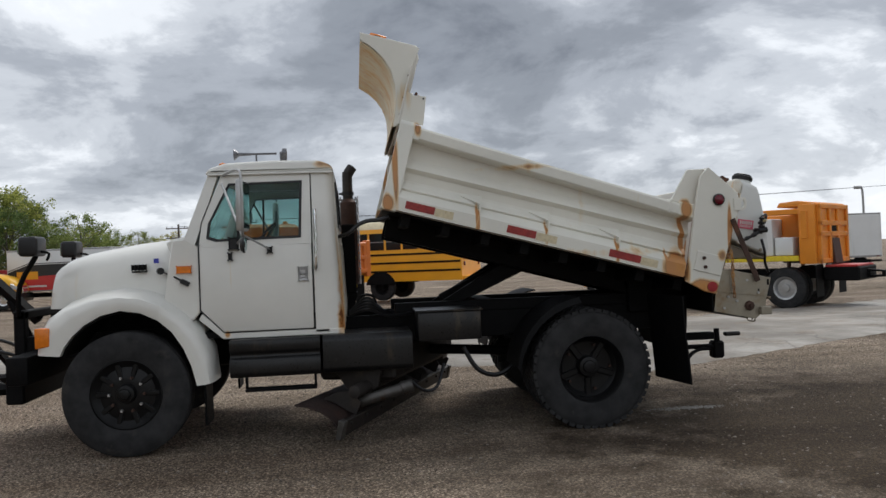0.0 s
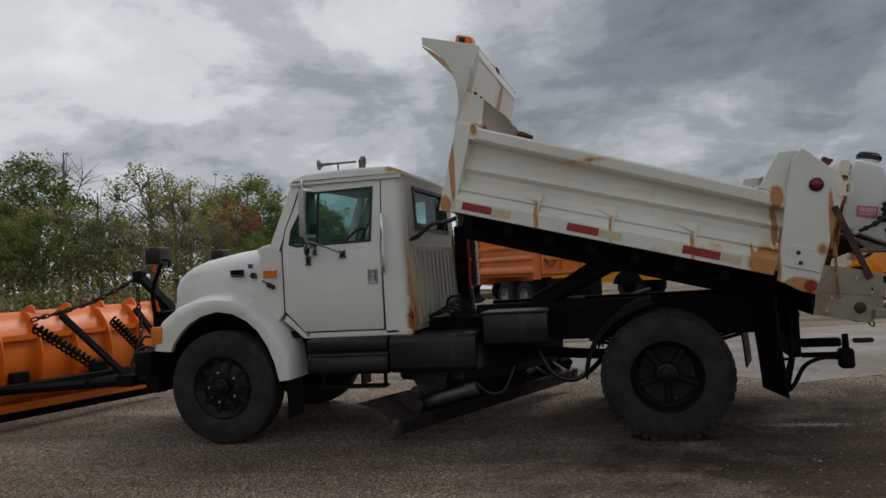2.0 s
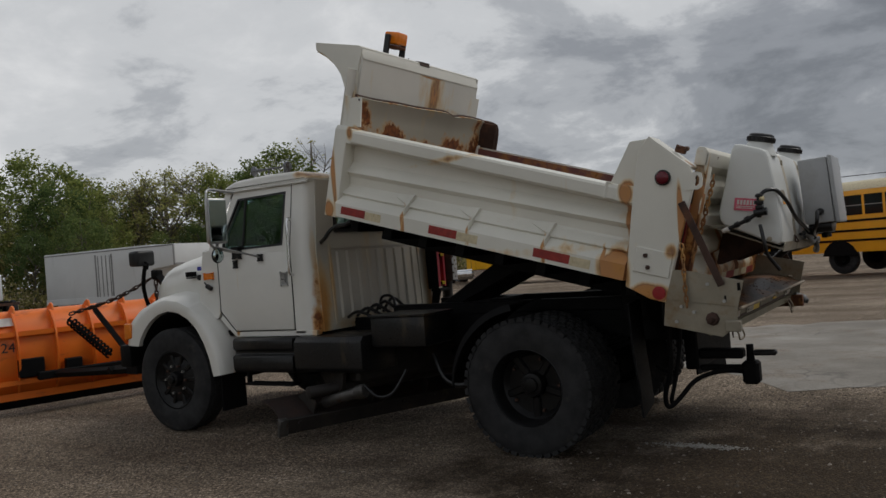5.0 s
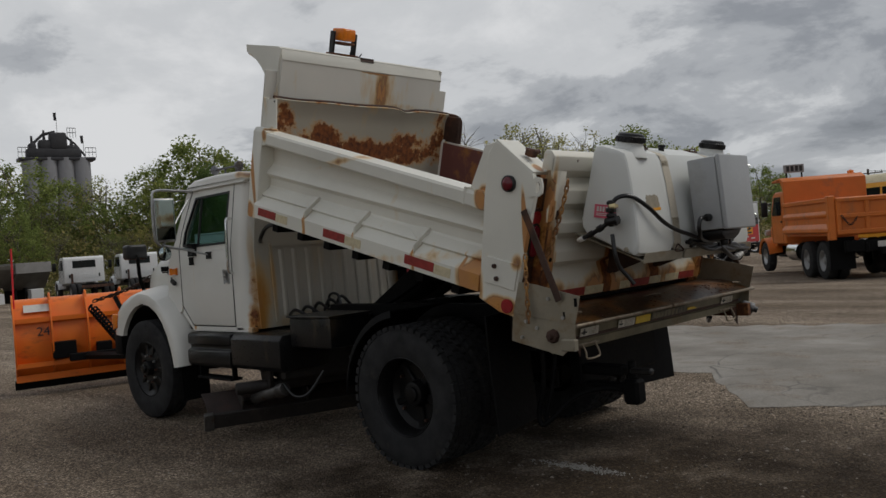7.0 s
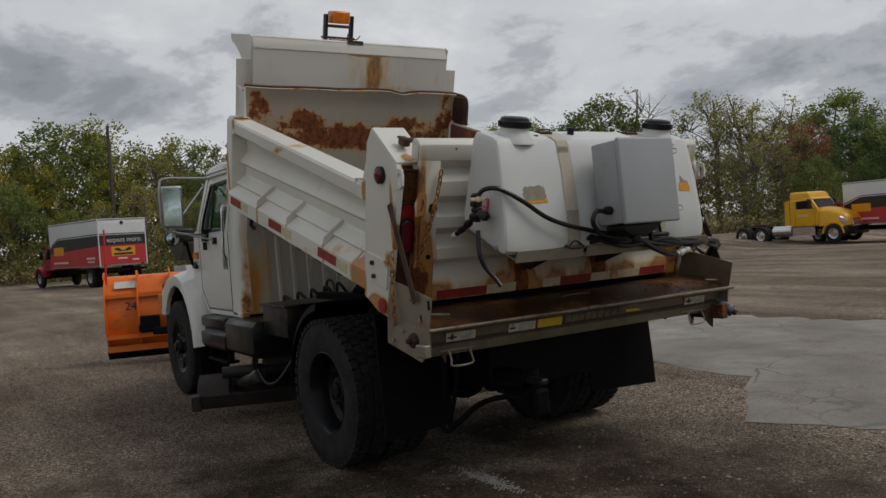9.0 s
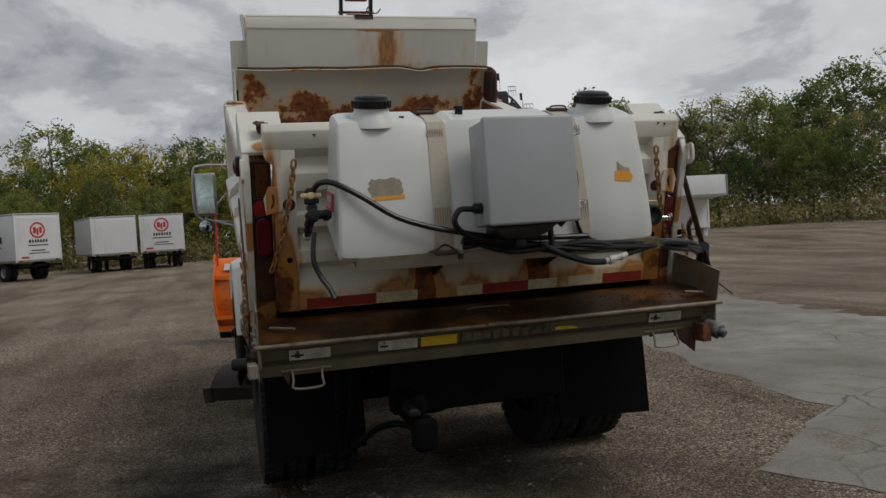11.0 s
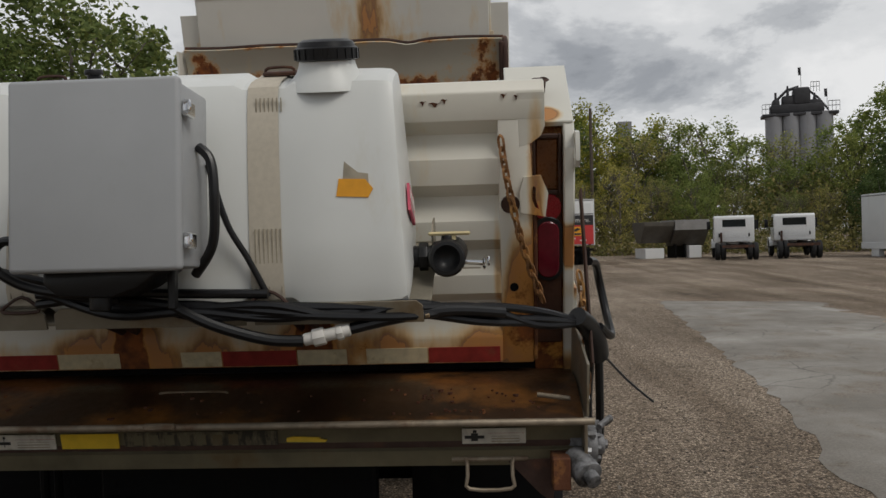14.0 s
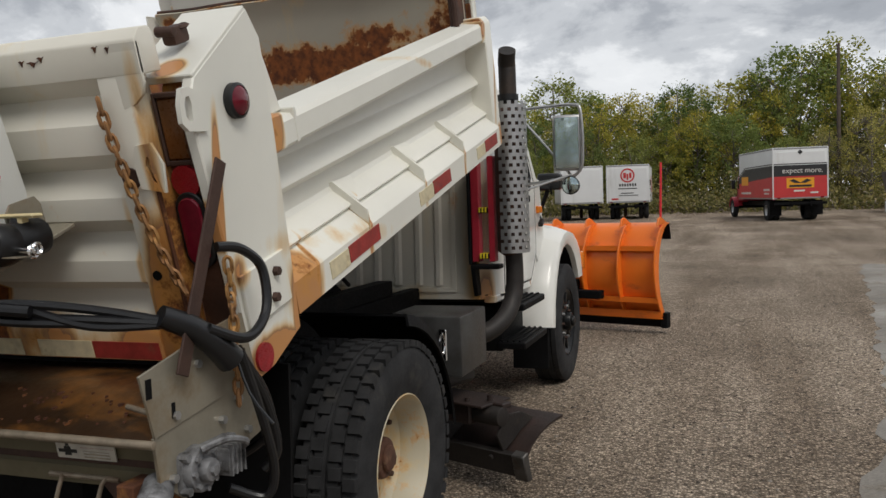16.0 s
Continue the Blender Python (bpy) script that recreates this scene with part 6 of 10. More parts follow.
    part("lamp_frame", sided(s, bm_xf(bm_join(bm_box(3.055, 3.074, -1.208, -1.198, 0.600, 0.805, 0.003, 1), bm_box(3.055, 3.074, -1.123, -1.113, 0.600, 0.805, 0.003, 1), bm_box(3.055, 3.073, -1.198, -1.123, 0.790, 0.805, 0.003, 1), bm_box(3.055, 3.073, -1.198, -1.123, 0.600, 0.615, 0.003, 1)), BED)), DARKRUST, lampcol)
    part("round_tail_reflector", sided(s, bm_xf(bm_lathe([(0.048, 0.0), (0.046, 0.010), (0.0, 0.013)], (3.062, -1.163, 0.555), "x", 20), BED)), RED, lampcol, "round red reflector")
    part("tail_lamp", sided(s, bm_xf(bm_join(bm_prism([(-1.163 + 0.05 * math.cos(a) , 0.41 + 0.05 * math.sin(a) + (0.065 if math.sin(a) > 0 else -0.065)) for a in [2 * math.pi * (k + 0.5) / 20 for k in range(20)]], "x", 3.06, 3.078, 0.003, 1)), BED)), PLASTIC, lampcol)
    part("tail_lens", sided(s, bm_xf(bm_prism([(-1.163 + 0.038 * math.cos(a), 0.41 + 0.038 * math.sin(a) + (0.062 if math.sin(a) > 0 else -0.062)) for a in [2 * math.pi * (k + 0.5) / 20 for k in range(20)]], "x", 3.07, 3.086, 0.004, 1), BED)), LAMPRED, lampcol, "oval red tail lamp")
# headboard, its bent sheet, and the cab shield
def edge_wave(y):
    """How the top of the bulkhead sheet rises and falls across the bed."""
    return 1 + 0.005 * math.sin(3.1 * y + 0.6) + 0.003 * math.sin(9 * y) - 0.022 * math.exp(-((y - 0.45) / 0.09) ** 2)


bm = bmesh.new()
NX = 40
rows_v = []
for k, z in enumerate(np.linspace(0.0, 1.04, 12)):
    row = []
    for i in range(NX + 1):
        y = -1.09 + 2.18 * i / NX
        top = z * edge_wave(y) if k > 8 else z
        bulge = 0.02 * math.sin(2.3 * y + 1) * (z / 1.04)
        row.append(bm.verts.new(bedp(0.09 + bulge + (0.03 if k == 11 else 0), y, top)))
    rows_v.append(row)
for a, b in zip(rows_v, rows_v[1:]):
    for i in range(NX):
        bm.faces.new((a[i], a[i + 1], b[i + 1], b[i]))
bmesh.ops.recalc_face_normals(bm, faces=bm.faces[:])
bmesh.ops.solidify(bm, geom=bm.faces[:], thickness=0.02)
part("bulkhead", bm, HEADRUST, bed, "rust-eaten bent bulkhead sheet", 50)
part("bulkhead_edge", bm_tube([bedp(0.10 + 0.02 * math.sin(2.3 * y + 1), y, 1.045 * edge_wave(y)) for y in np.linspace(-1.09, 1.09, 32)], 0.013, 8, 2), DARKRUST, bed)
part("bulkhead_side", bm_xf(bm_join(bm_box(0.05, 0.30, 1.06, 1.09, 0.60, 1.02, 0.01, 1), bm_tube([(0.08, 1.10, 1.03), (0.22, 1.10, 1.02), (0.29, 1.10, 0.96), (0.30, 1.10, 0.70)], 0.018, 8, 4)), BED), DARKRUST, bed)
part("head_panel", bm_xf(bm_box(-0.005, 0.03, -1.0, 1.0, 1.0, 1.362, 0.004, 1), BED), HEADPANEL, bed, "white headboard with rust runs")
part("head_wing", bm_xf(bm_box(-0.022, -0.007, -1.132, 1.132, 0.74, 1.264, 0.003, 1), BED), HEADPANEL, bed, "wider white backing sheet of the headboard")
for s in (-1, 1):
    part("head_cleat", sided(s, bm_xf(bm_join(bm_box(-0.005, 0.012, -1.03, -1.0, 1.0, 1.08, 0.003, 1), bm_box(-0.006, 0.05, -1.13, -1.112, 0.74, 1.03, 0.003, 1)), BED)), BEDWHITE, bed)
plate = part("bulkhead_plate", bm_prism([(-1.613, 2.743), (-1.543, 2.973), (-1.385, 2.954), (-1.421, 2.703)], "y", -1.126, -1.112, 0.002, 1), BEDWHITE, bed, "white plate bolted to the bulkhead edge")
for x, z in ((-1.53, 2.95), (-1.41, 2.935)):
    part("bolt_hole", bm_cyl((x, -1.1265, z), (x, -1.128, z), 0.009, 0.009, 10), BLACK, plate)
part("shield_lip", bm_xf(bm_prism([(0.03, 1.355), (0.036, 1.368), (-0.012, 1.472), (-0.03, 1.466), (0.0, 1.355)], "y", -0.999, 0.999, 0.003, 1), BED), BEDWHITE, bed)
part("shield_top", bm_xf(bm_prism([(-0.515, 1.452), (-0.515, 1.466), (-0.02, 1.474), (0.0, 1.460)], "y", -0.999, 0.999, 0.003, 1), BED), BEDWHITE, bed, "white cab shield")
for s in (-1, 1):
    prof = [(-0.519, 1.466), (-0.02, 1.474), (0.02, 1.458), (0.0, 1.30), (0.01, 1.0), (0.02, 0.77), (-0.055, 0.72), (-0.055, 0.80), (-0.07, 0.95), (-0.12, 1.10), (-0.185, 1.21), (-0.26, 1.285), (-0.36, 1.35), (-0.43, 1.38), (-0.50, 1.40)]
    part("shield_side", sided(s, bm_xf(bm_prism(prof, "y", -1.013, -0.998, 0.003, 1), BED)), BEDWHITE, bed, "white curved shield end plate")
    part("shield_bolts", sided(s, bm_join(*[bm_cyl((BED @ Vector((X, -1.012, Z)))[:], (BED @ Vector((X, -1.022, Z)))[:], 0.009, 0.009, 6) for X, Z in ((-0.02, 1.2), (-0.02, 1.0), (-0.02, 0.85))])), RUSTY, bed)
    part("post_rust", sided(s, bm_xf(bm_box(-0.02, 0.06, -1.118, -1.03, 0.77, 0.86, 0.004, 1), BED)), RUSTY, bed)
# curved underside sheet of the shield
us = [(-0.055, 0.74), (-0.055, 0.86), (-0.075, 1.0), (-0.125, 1.13), (-0.20, 1.23), (-0.28, 1.30), (-0.38, 1.355), (-0.50, 1.395)]
part("shield_underside", bm_loft([[bedp(x, y, z) for y in np.linspace(-0.995, 0.995, 9)] for x, z in us], closed=False, thick=0.008), BEDRUST, bed, "", 60)
beacon = part("beacon", bm_xf(bm_join(bm_box(-0.475, -0.305, -0.085, 0.085, 1.585, 1.70, 0.02, 3)), BED @ Matrix.Translation((0, 0, 0.045))), AMBER, bed, "amber rotating beacon between black posts")
part("beacon_base", bm_xf(bm_join(bm_box(-0.47, -0.31, -0.09, 0.09, 1.56, 1.588, 0.01, 1), bm_box(-0.46, -0.32, -0.15, 0.15, 1.455, 1.475, 0.004, 1)), BED @ Matrix.Translation((0, 0, 0.03))), RUSTY, beacon)
part("beacon_guard", bm_xf(bm_join(*[bm_box(-0.42, -0.36, y - 0.014, y + 0.014, 1.46, 1.71, 0.004, 1) for y in (-0.135, 0.135)], bm_tube([(-0.39, -0.135, 1.50), (-0.39, 0.135, 1.50)], 0.008, 6, 0), bm_tube([(-0.39, 0.12, 1.55), (-0.39, 0.10, 1.51), (-0.36, 0.18, 1.49), (-0.36, 0.22, 1.53)], 0.006, 6, 3)), BED), PLASTIC, beacon)

part("beacon_bracket", bm_xf(bm_join(bm_prism([(0.002, 1.446), (0.008, 1.448), (-0.008, 1.482), (-0.014, 1.48)], "y", -0.085, 0.075), bm_box(-0.42, 0.0, -0.085, 0.075, 1.474, 1.482)), BED), DARKRUST, beacon, "dark rusty beacon mounting plate")

# tailgate, shut square across the end of the raised bed
GX = 3.13
panel = [(GX, 0.865)]
for zt in (0.865, 0.655, 0.465):
    panel += [(GX - 0.055, zt - 0.05), (GX - 0.002, zt - 0.125), (GX, zt - 0.14), (GX, zt - 0.19 if zt < 0.8 else zt - 0.21)]
panel += [(GX - 0.055, 0.232), (GX - 0.05, 0.215), (GX + 0.004, 0.125), (GX + 0.008, 0.11), (GX + 0.008, 0.022), (GX - 0.09, 0.022), (GX - 0.09, 0.865)]
gate = part("tailgate", bm_xf(bm_join(bm_prism(panel, "y", -1.0, 1.0)), BED), GATERUST, bed, "rust-stained ribbed white tailgate", 25)
part("gate_top_beam", bm_xf(bm_prism([(GX - 0.085, 0.863), (GX - 0.085, 0.965), (GX - 0.07, 0.985), (GX - 0.03, 0.985), (GX + 0.002, 0.955), (GX + 0.004, 0.863)], "y", -1.15, 1.15, 0.006, 2), BED), GATERUST, gate)
for s in (-1, 1):
    part("gate_end_bar", sided(s, bm_xf(bm_prism([(-1.108, 0.015), (-1.112, 0.60), (-1.098, 0.866), (-0.998, 0.866), (-0.998, 0.015)], "x", GX - 0.085, GX + 0.002, 0.006, 2), BED)), GATERUST, gate, "ochre-stained end bar of the tailgate")
for s in (-1, 1):
    part("beam_end_plate", sided(s, bm_xf(bm_prism([(-1.150, 0.95), (-1.150, 0.84), (-1.138, 0.81), (-1.105, 0.785), (-1.068, 0.775), (-1.06, 0.95)], "x", GX - 0.01, GX + 0.0026, 0.001, 1), BED)), GATERUST, gate)
for y0, y1, mt in ((-0.965, -0.60, DULLRED), (-0.595, -0.37, TAPEWHITE), (-0.145, 0.0, TAPEWHITE), (-0.135 + 0.14, 0.27, DULLRED), (0.275, 0.45, TAPEWHITE), (0.52, 0.735, TAPEWHITE), (0.74, 0.99, DULLRED)):
    part("tape", bm_xf(bm_box(GX + 0.006, GX + 0.0105, y0, y1, 0.026, 0.082), BED), mt, gate, "red reflective tape" if mt is DULLRED else "grimy white reflective tape")
for y, z, w_ in ((0.80, 0.925, 0.022), (0.76, 0.93, 0.010), (0.83, 0.935, 0.012), (-0.9, 0.935, 0.012), (1.02, 0.945, 0.010), (1.06, 0.94, 0.008), (0.45, 0.93, 0.008)):
    part("rust_chip", bm_xf(bm_prism([(y - w_, z), (y - w_ * 0.3, z + 0.003), (y + w_ * 0.4, z - 0.001), (y + w_, z + 0.003), (y + w_ * 0.3, z - 0.004), (y, z - 0.014), (y - w_ * 0.5, z - 0.003)], "x", GX, GX + 0.0055), BED), STREAK, gate)
for s in (-1, 1):
    eye_ = bedp(2.945, 1.14, 0.952)
    lug = [bm_xf(bm_box(-0.040, 0.034, -0.024, 0.024, -0.030, 0.022, 0.012, 2), Matrix.Translation((eye_.x, -eye_.y, eye_.z)) @ Matrix.Rotation(radians(22), 4, "Y")),
           bm_cyl((eye_.x + 0.03, -1.105, eye_.z + 0.002), (eye_.x + 0.03, -1.165, eye_.z - 0.002), 0.016, 0.014, 12, 0.004),
           bm_xf(bm_lathe([(0.013, -0.006), (0.021, 0.0), (0.013, 0.006), (0.008, 0.0)], (0, 0, 0), "z", 16, True), Matrix.Translation((eye_.x - 0.012, -eye_.y - 0.02, eye_.z + 0.022)) @ Matrix.Rotation(radians(30), 4, "Y"))]
    part("gate_pin", sided(s, bm_join(*lug)), DARKRUST, gate, "rusted gate hinge pin")
    part("gate_hook", sided(s, bm_xf(bm_frame([(-1.115, 0.52), (-1.035, 0.535), (-1.03, 0.60), (-1.045, 0.655), (-1.10, 0.66), (-1.125, 0.60)], [(-1.095, 0.545), (-1.082, 0.552), (-1.066, 0.595), (-1.076, 0.625), (-1.085, 0.618), (-1.083, 0.58)], lambda y, z, d: (GX + 0.013 - d, y - 0.035, z + 0.022), 0.009), BED)), GATERUST, gate, "white chain hook plate")
    part("gate_hole", sided(s, bm_xf(bm_cyl((GX, -1.043, 0.296), (GX + 0.006, -1.043, 0.296), 0.015, 0.015, 12), BED)), BLACK, gate)
    part("chain_eye", sided(s, bm_xf(bm_cyl((GX - 0.002, -1.035, 0.585), (GX + 0.005, -1.035, 0.585), 0.034, 0.030, 16), BED)), DARKRUST, gate)
    part("weld_bead", sided(s, bm_xf(bm_tube([(GX + 0.001, -1.113, 0.03), (GX + 0.001, -1.116, 0.3), (GX + 0.001, -1.116, 0.62)], 0.007, 6, 4), BED)), RUSTY, gate)


def chain_links(pts, pitch=0.034, r=0.005):
    k_ = pitch / 0.046
    path = smooth_path(pts, 14)
    out, acc, k = [], 0.0, 0
    for a, b in zip(path, path[1:]):
        acc += (b - a).length
        if acc >= pitch:
            acc -= pitch
            d = (b - a).normalized()
            q = d.to_track_quat("X", "Z").to_matrix().to_4x4()
            oval = [(k_ * (0.024 * math.cos(t) + (0.009 if math.cos(t) > 0 else -0.009)), k_ * 0.0150 * math.sin(t), 0) for t in [2 * math.pi * j / 10 for j in range(10)]]
            rings = []
            for j in range(10):
                p = Vector(oval[j]); nx = (Vector(oval[(j + 1) % 10]) - Vector(oval[j - 1])).normalized()
                sd = Vector((0, 0, 1)); u = nx.cross(sd)
                rings.append([p + r * (math.cos(w) * sd + math.sin(w) * u) for w in (0, math.pi / 2, math.pi, 1.5 * math.pi)])
            bm = bmesh.new()
            vs = [[bm.verts.new(p) for p in g] for g in rings]
            for j in range(10):
                for i in range(4):
                    bm.faces.new((vs[j][i], vs[j][(i + 1) % 4], vs[(j + 1) % 10][(i + 1) % 4], vs[(j + 1) % 10][i]))
            bmesh.ops.recalc_face_normals(bm, faces=bm.faces[:])
            out.append(bm_xf(bm, Matrix.Translation(b) @ q @ Matrix.Rotation(math.pi / 2 * (k % 2) + 0.3, 4, "X")))
            k += 1
    return bm_join(*out)


for s in (-1, 1):
    hang = [bedp(GX + dx, s * y, z) for dx, y, z in ((0.022, 1.005, 0.83), (0.026, 1.015, 0.74), (0.026, 1.035, 0.62), (0.026, 1.065, 0.48), (0.024, 1.10, 0.36), (0.018, 1.135, 0.26))]
    solo("spreader_chain", chain_links(hang, 0.034, 0.0058), CHAINRUST, "rusty steel chain hung across the tailgate end", "chain", "chains on the tailgate")
    solo("spreader_chain", chain_links([(1.255, s * 1.262, 1.53), (1.262, s * 1.275, 1.42), (1.26, s * 1.28, 1.27), (1.265, s * 1.285, 1.10)], 0.034, 0.0058), CHAINRUST, "rusty steel chain hooked beside the corner post", "chain", "chains on the tailgate")

# ---- brine tank on the tailgate ----
tank = thing("brine_tank", "white translucent poly brine tank strapped to the tailgate", "tank", (1.6, -0.08, 1.44))
tp = [(1.412, 1.715), (1.416, 1.655), (1.442, 1.612), (1.60, 1.538), (1.735, 1.472), (1.785, 1.455), (1.812, 1.472), (1.824, 1.52), (1.818, 1.66), (1.79, 1.90), (1.762, 2.06), (1.746, 2.098), (1.705, 2.122), (1.585, 2.166), (1.548, 2.168), (1.525, 2.14), (1.47, 1.92)]


def tank_ring(y, k):
    """A section of the tank, drawn in a little towards the top of its ends."""
    cx, cz = 1.62, 1.80
    return [(cx + (x - cx) * k, -0.08 + (y + 0.08) * (1 - 0.045 * (z - 1.45) / 0.7), cz + (z - cz) * k) for x, z in tp]


stations = [(-0.874, 0.88), (-0.872, 0.93), (-0.862, 0.975), (-0.838, 0.995), (-0.80, 1.0), (-0.60, 1.004), (-0.46, 1.0), (-0.435, 0.958), (-0.315, 0.958), (-0.29, 1.0), (0.0, 1.004), (0.25, 1.0), (0.275, 0.958), (0.405, 0.958), (0.43, 1.0), (0.56, 1.004), (0.68, 1.0), (0.716, 0.99), (0.731, 0.96), (0.736, 0.90)]
body = part("tank_body", bm_loft([tank_ring(y, k) for y, k in stations]), TANK, tank, "", 28)
for y in (-0.375, 0.34):
    st = part("strap", bm_loft([tank_ring(y - 0.047, 0.975), tank_ring(y + 0.047, 0.975)], caps=False), STRAP, tank, "beige webbing hold-down strap")
    part("strap_stitching", bm_join(*[bm_box(1.812, 1.8165, y - 0.036 + 0.012 * k, y - 0.032 + 0.012 * k, 1.50 + 0.02 * (k % 3), 1.68) for k in range(7)], *[bm_box(1.764, 1.7655, y - 0.036 + 0.012 * k, y - 0.032 + 0.012 * k, 2.015, 2.055) for k in range(7)]), GLUE, st)
    part("strap_buckle", bm_join(bm_xf(bm_box(-0.03, 0.03, -0.05, 0.05, -0.006, 0.006, 0.003, 1), Matrix.Translation((1.60, y, 2.158)) @ Matrix.Rotation(radians(15), 4, "Y")), bm_tube([(1.61, y - 0.045, 2.155), (1.615, y - 0.035, 2.172), (1.615, y + 0.035, 2.172), (1.61, y + 0.045, 2.155)], 0.005, 6, 3), bm_tube([(1.825, y - 0.05, 1.475), (1.83, y - 0.045, 1.462), (1.83, y + 0.045, 1.462), (1.825, y + 0.05, 1.475), (1.82, y, 1.505), (1.825, y - 0.05, 1.475)], 0.005, 6, 3)), DARKRUST, st)
for y in (-0.655, 0.50):
    CAP = Matrix.Translation((1.675, y, 2.118)) @ Matrix.Rotation(radians(13), 4, "Y")
    part("filler_neck", bm_xf(bm_lathe([(0.122, -0.03), (0.108, 0.002), (0.092, 0.022), (0.083, 0.045), (0.080, 0.066), (0.0, 0.066)], (0, 0, 0), "z", 32), CAP), TANK, tank)
    cap = bm_lathe([(0.0, 0.060), (0.035, 0.058), (0.052, 0.062), (0.066, 0.061), (0.080, 0.054), (0.085, 0.040), (0.092, 0.036), (0.092, 0.004), (0.086, 0.0), (0.0, 0.0)], (0, 0, 0.055), "z", 48)
    ridges = [bm_xf(bm_box(0.088, 0.0955, -0.005, 0.005, 0.004, 0.034), Matrix.Translation((0, 0, 0.055)) @ Matrix.Rotation(2 * math.pi * k / 22, 4, "Z")) for k in range(22)]
    part("screw_cap", bm_xf(bm_join(cap, *ridges), CAP), PLASTIC, tank, "black ribbed screw cap")
part("vent_plug", bm_cyl((1.70, -0.515, 2.115), (1.703, -0.515, 2.128), 0.016, 0.014, 12, 0.003), PLASTIC, tank)
part("vent_plug", bm_join(bm_cyl((1.66, -0.215, 2.125), (1.667, -0.215, 2.165), 0.020, 0.020, 14, 0.004), bm_cyl((1.667, -0.215, 2.16), (1.67, -0.215, 2.178), 0.028, 0.026, 14, 0.005)), PLASTIC, tank)


def smudge(cy, cz, ry, rz, seed):
    rg = random.Random(seed)
    return [(cy + ry * math.copysign(abs(math.cos(a)) ** 0.55, math.cos(a)) * rg.uniform(0.88, 1.08), cz + rz * math.copysign(abs(math.sin(a)) ** 0.55, math.sin(a)) * rg.uniform(0.85, 1.12)) for a in [2 * math.pi * k / 40 for k in range(40)]]


# stickers follow the lean of the tank's face
LEAN = Matrix.Translation((1.806, 0, 1.76)) @ Matrix.Rotation(radians(-6.6), 4, "Y") @ Matrix.Translation((-1.776, 0, -1.76))
part("glue_patch", bm_xf(bm_prism(smudge(-0.635, 1.785, 0.082, 0.046, 3), "x", 1.770, 1.7775), LEAN), GLUE, tank, "smudged glue left by a sticker")
part("warning_label", bm_xf(bm_prism([(-0.70, 1.728), (-0.55, 1.732), (-0.55, 1.752), (-0.62, 1.746), (-0.69, 1.746)], "x", 1.772, 1.780), LEAN), AMBERLABEL, tank, "torn amber warning sticker")
part("glue_patch", bm_xf(bm_prism([(0.555, 1.80), (0.56, 1.865), (0.575, 1.852), (0.60, 1.832), (0.628, 1.828), (0.63, 1.79)], "x", 1.770, 1.7775), LEAN), GLUE, tank, "smudged glue left by a sticker")
part("warning_label", bm_xf(bm_prism([(0.538, 1.765), (0.628, 1.760), (0.642, 1.785), (0.62, 1.812), (0.545, 1.815)], "x", 1.772, 1.780), LEAN), AMBERLABEL, tank, "torn amber warning sticker")
for y, sgn in ((-0.868, -1), (0.728, 1)):
    tilt = Matrix.Translation((1.60, y, 1.745)) @ Matrix.Rotation(radians(-17 if sgn > 0 else 9), 4, "Y") @ Matrix.Rotation(radians(sgn * 3.2), 4, "X")
    lab = part("end_label", bm_xf(bm_box(-0.075, 0.075, -0.004, 0.004, -0.042, 0.042), tilt), PINKLABEL, tank, "faded pink label")
    part("print_bars", bm_xf(bm_join(*[bm_box(-0.058 + 0.021 * k, -0.044 + 0.021 * k, -0.0052, 0.0052, -0.002, 0.030) for k in range(6)], bm_box(-0.06, 0.06, -0.0052, 0.0052, -0.016, -0.011), bm_box(-0.06, 0.045, -0.0052, 0.0052, -0.027, -0.022)), tilt), WHITELABEL, lab)
SHELF = BED @ Matrix.Translation((GX, 0, 0))
shelf = part("shelf", bm_xf(bm_join(bm_prism([(0.0, 0.462), (0.515, 0.395), (0.515, 0.384), (0.0, 0.45)], "y", -0.80, 0.79, 0.002, 1)), SHELF), STAINLESS, tank, "dirty steel tank shelf")
for y0, y1 in ((-0.80, -0.31), (-0.285, 0.27), (0.295, 0.775)):
    part("shelf_lip", bm_xf(bm_prism([(y0, 0.376), (y0 + 0.003, 0.424), (y0 + 0.02, 0.438), (y1 - 0.02, 0.438), (y1 - 0.003, 0.424), (y1, 0.376)], "x", 0.514, 0.522), SHELF), STAINLESS, tank)
for y in (-0.31, 0.33):
    part("shelf_bracket", bm_xf(bm_join(bm_prism([(0.0, 0.45), (0.40, 0.40), (0.03, 0.16), (0.0, 0.16)], "y", y - 0.03, y - 0.022, 0.002, 1), bm_prism([(0.0, 0.45), (0.40, 0.40), (0.03, 0.16), (0.0, 0.16)], "y", y + 0.022, y + 0.03, 0.002, 1)), SHELF), DARKRUST, tank)
part("end_tab", bm_xf(bm_prism([(0.10, 0.43), (0.10, 0.55), (0.115, 0.575), (0.20, 0.575), (0.225, 0.55), (0.225, 0.42)], "y", 0.784, 0.79), SHELF), STAINLESS, tank, "bent steel end stop")
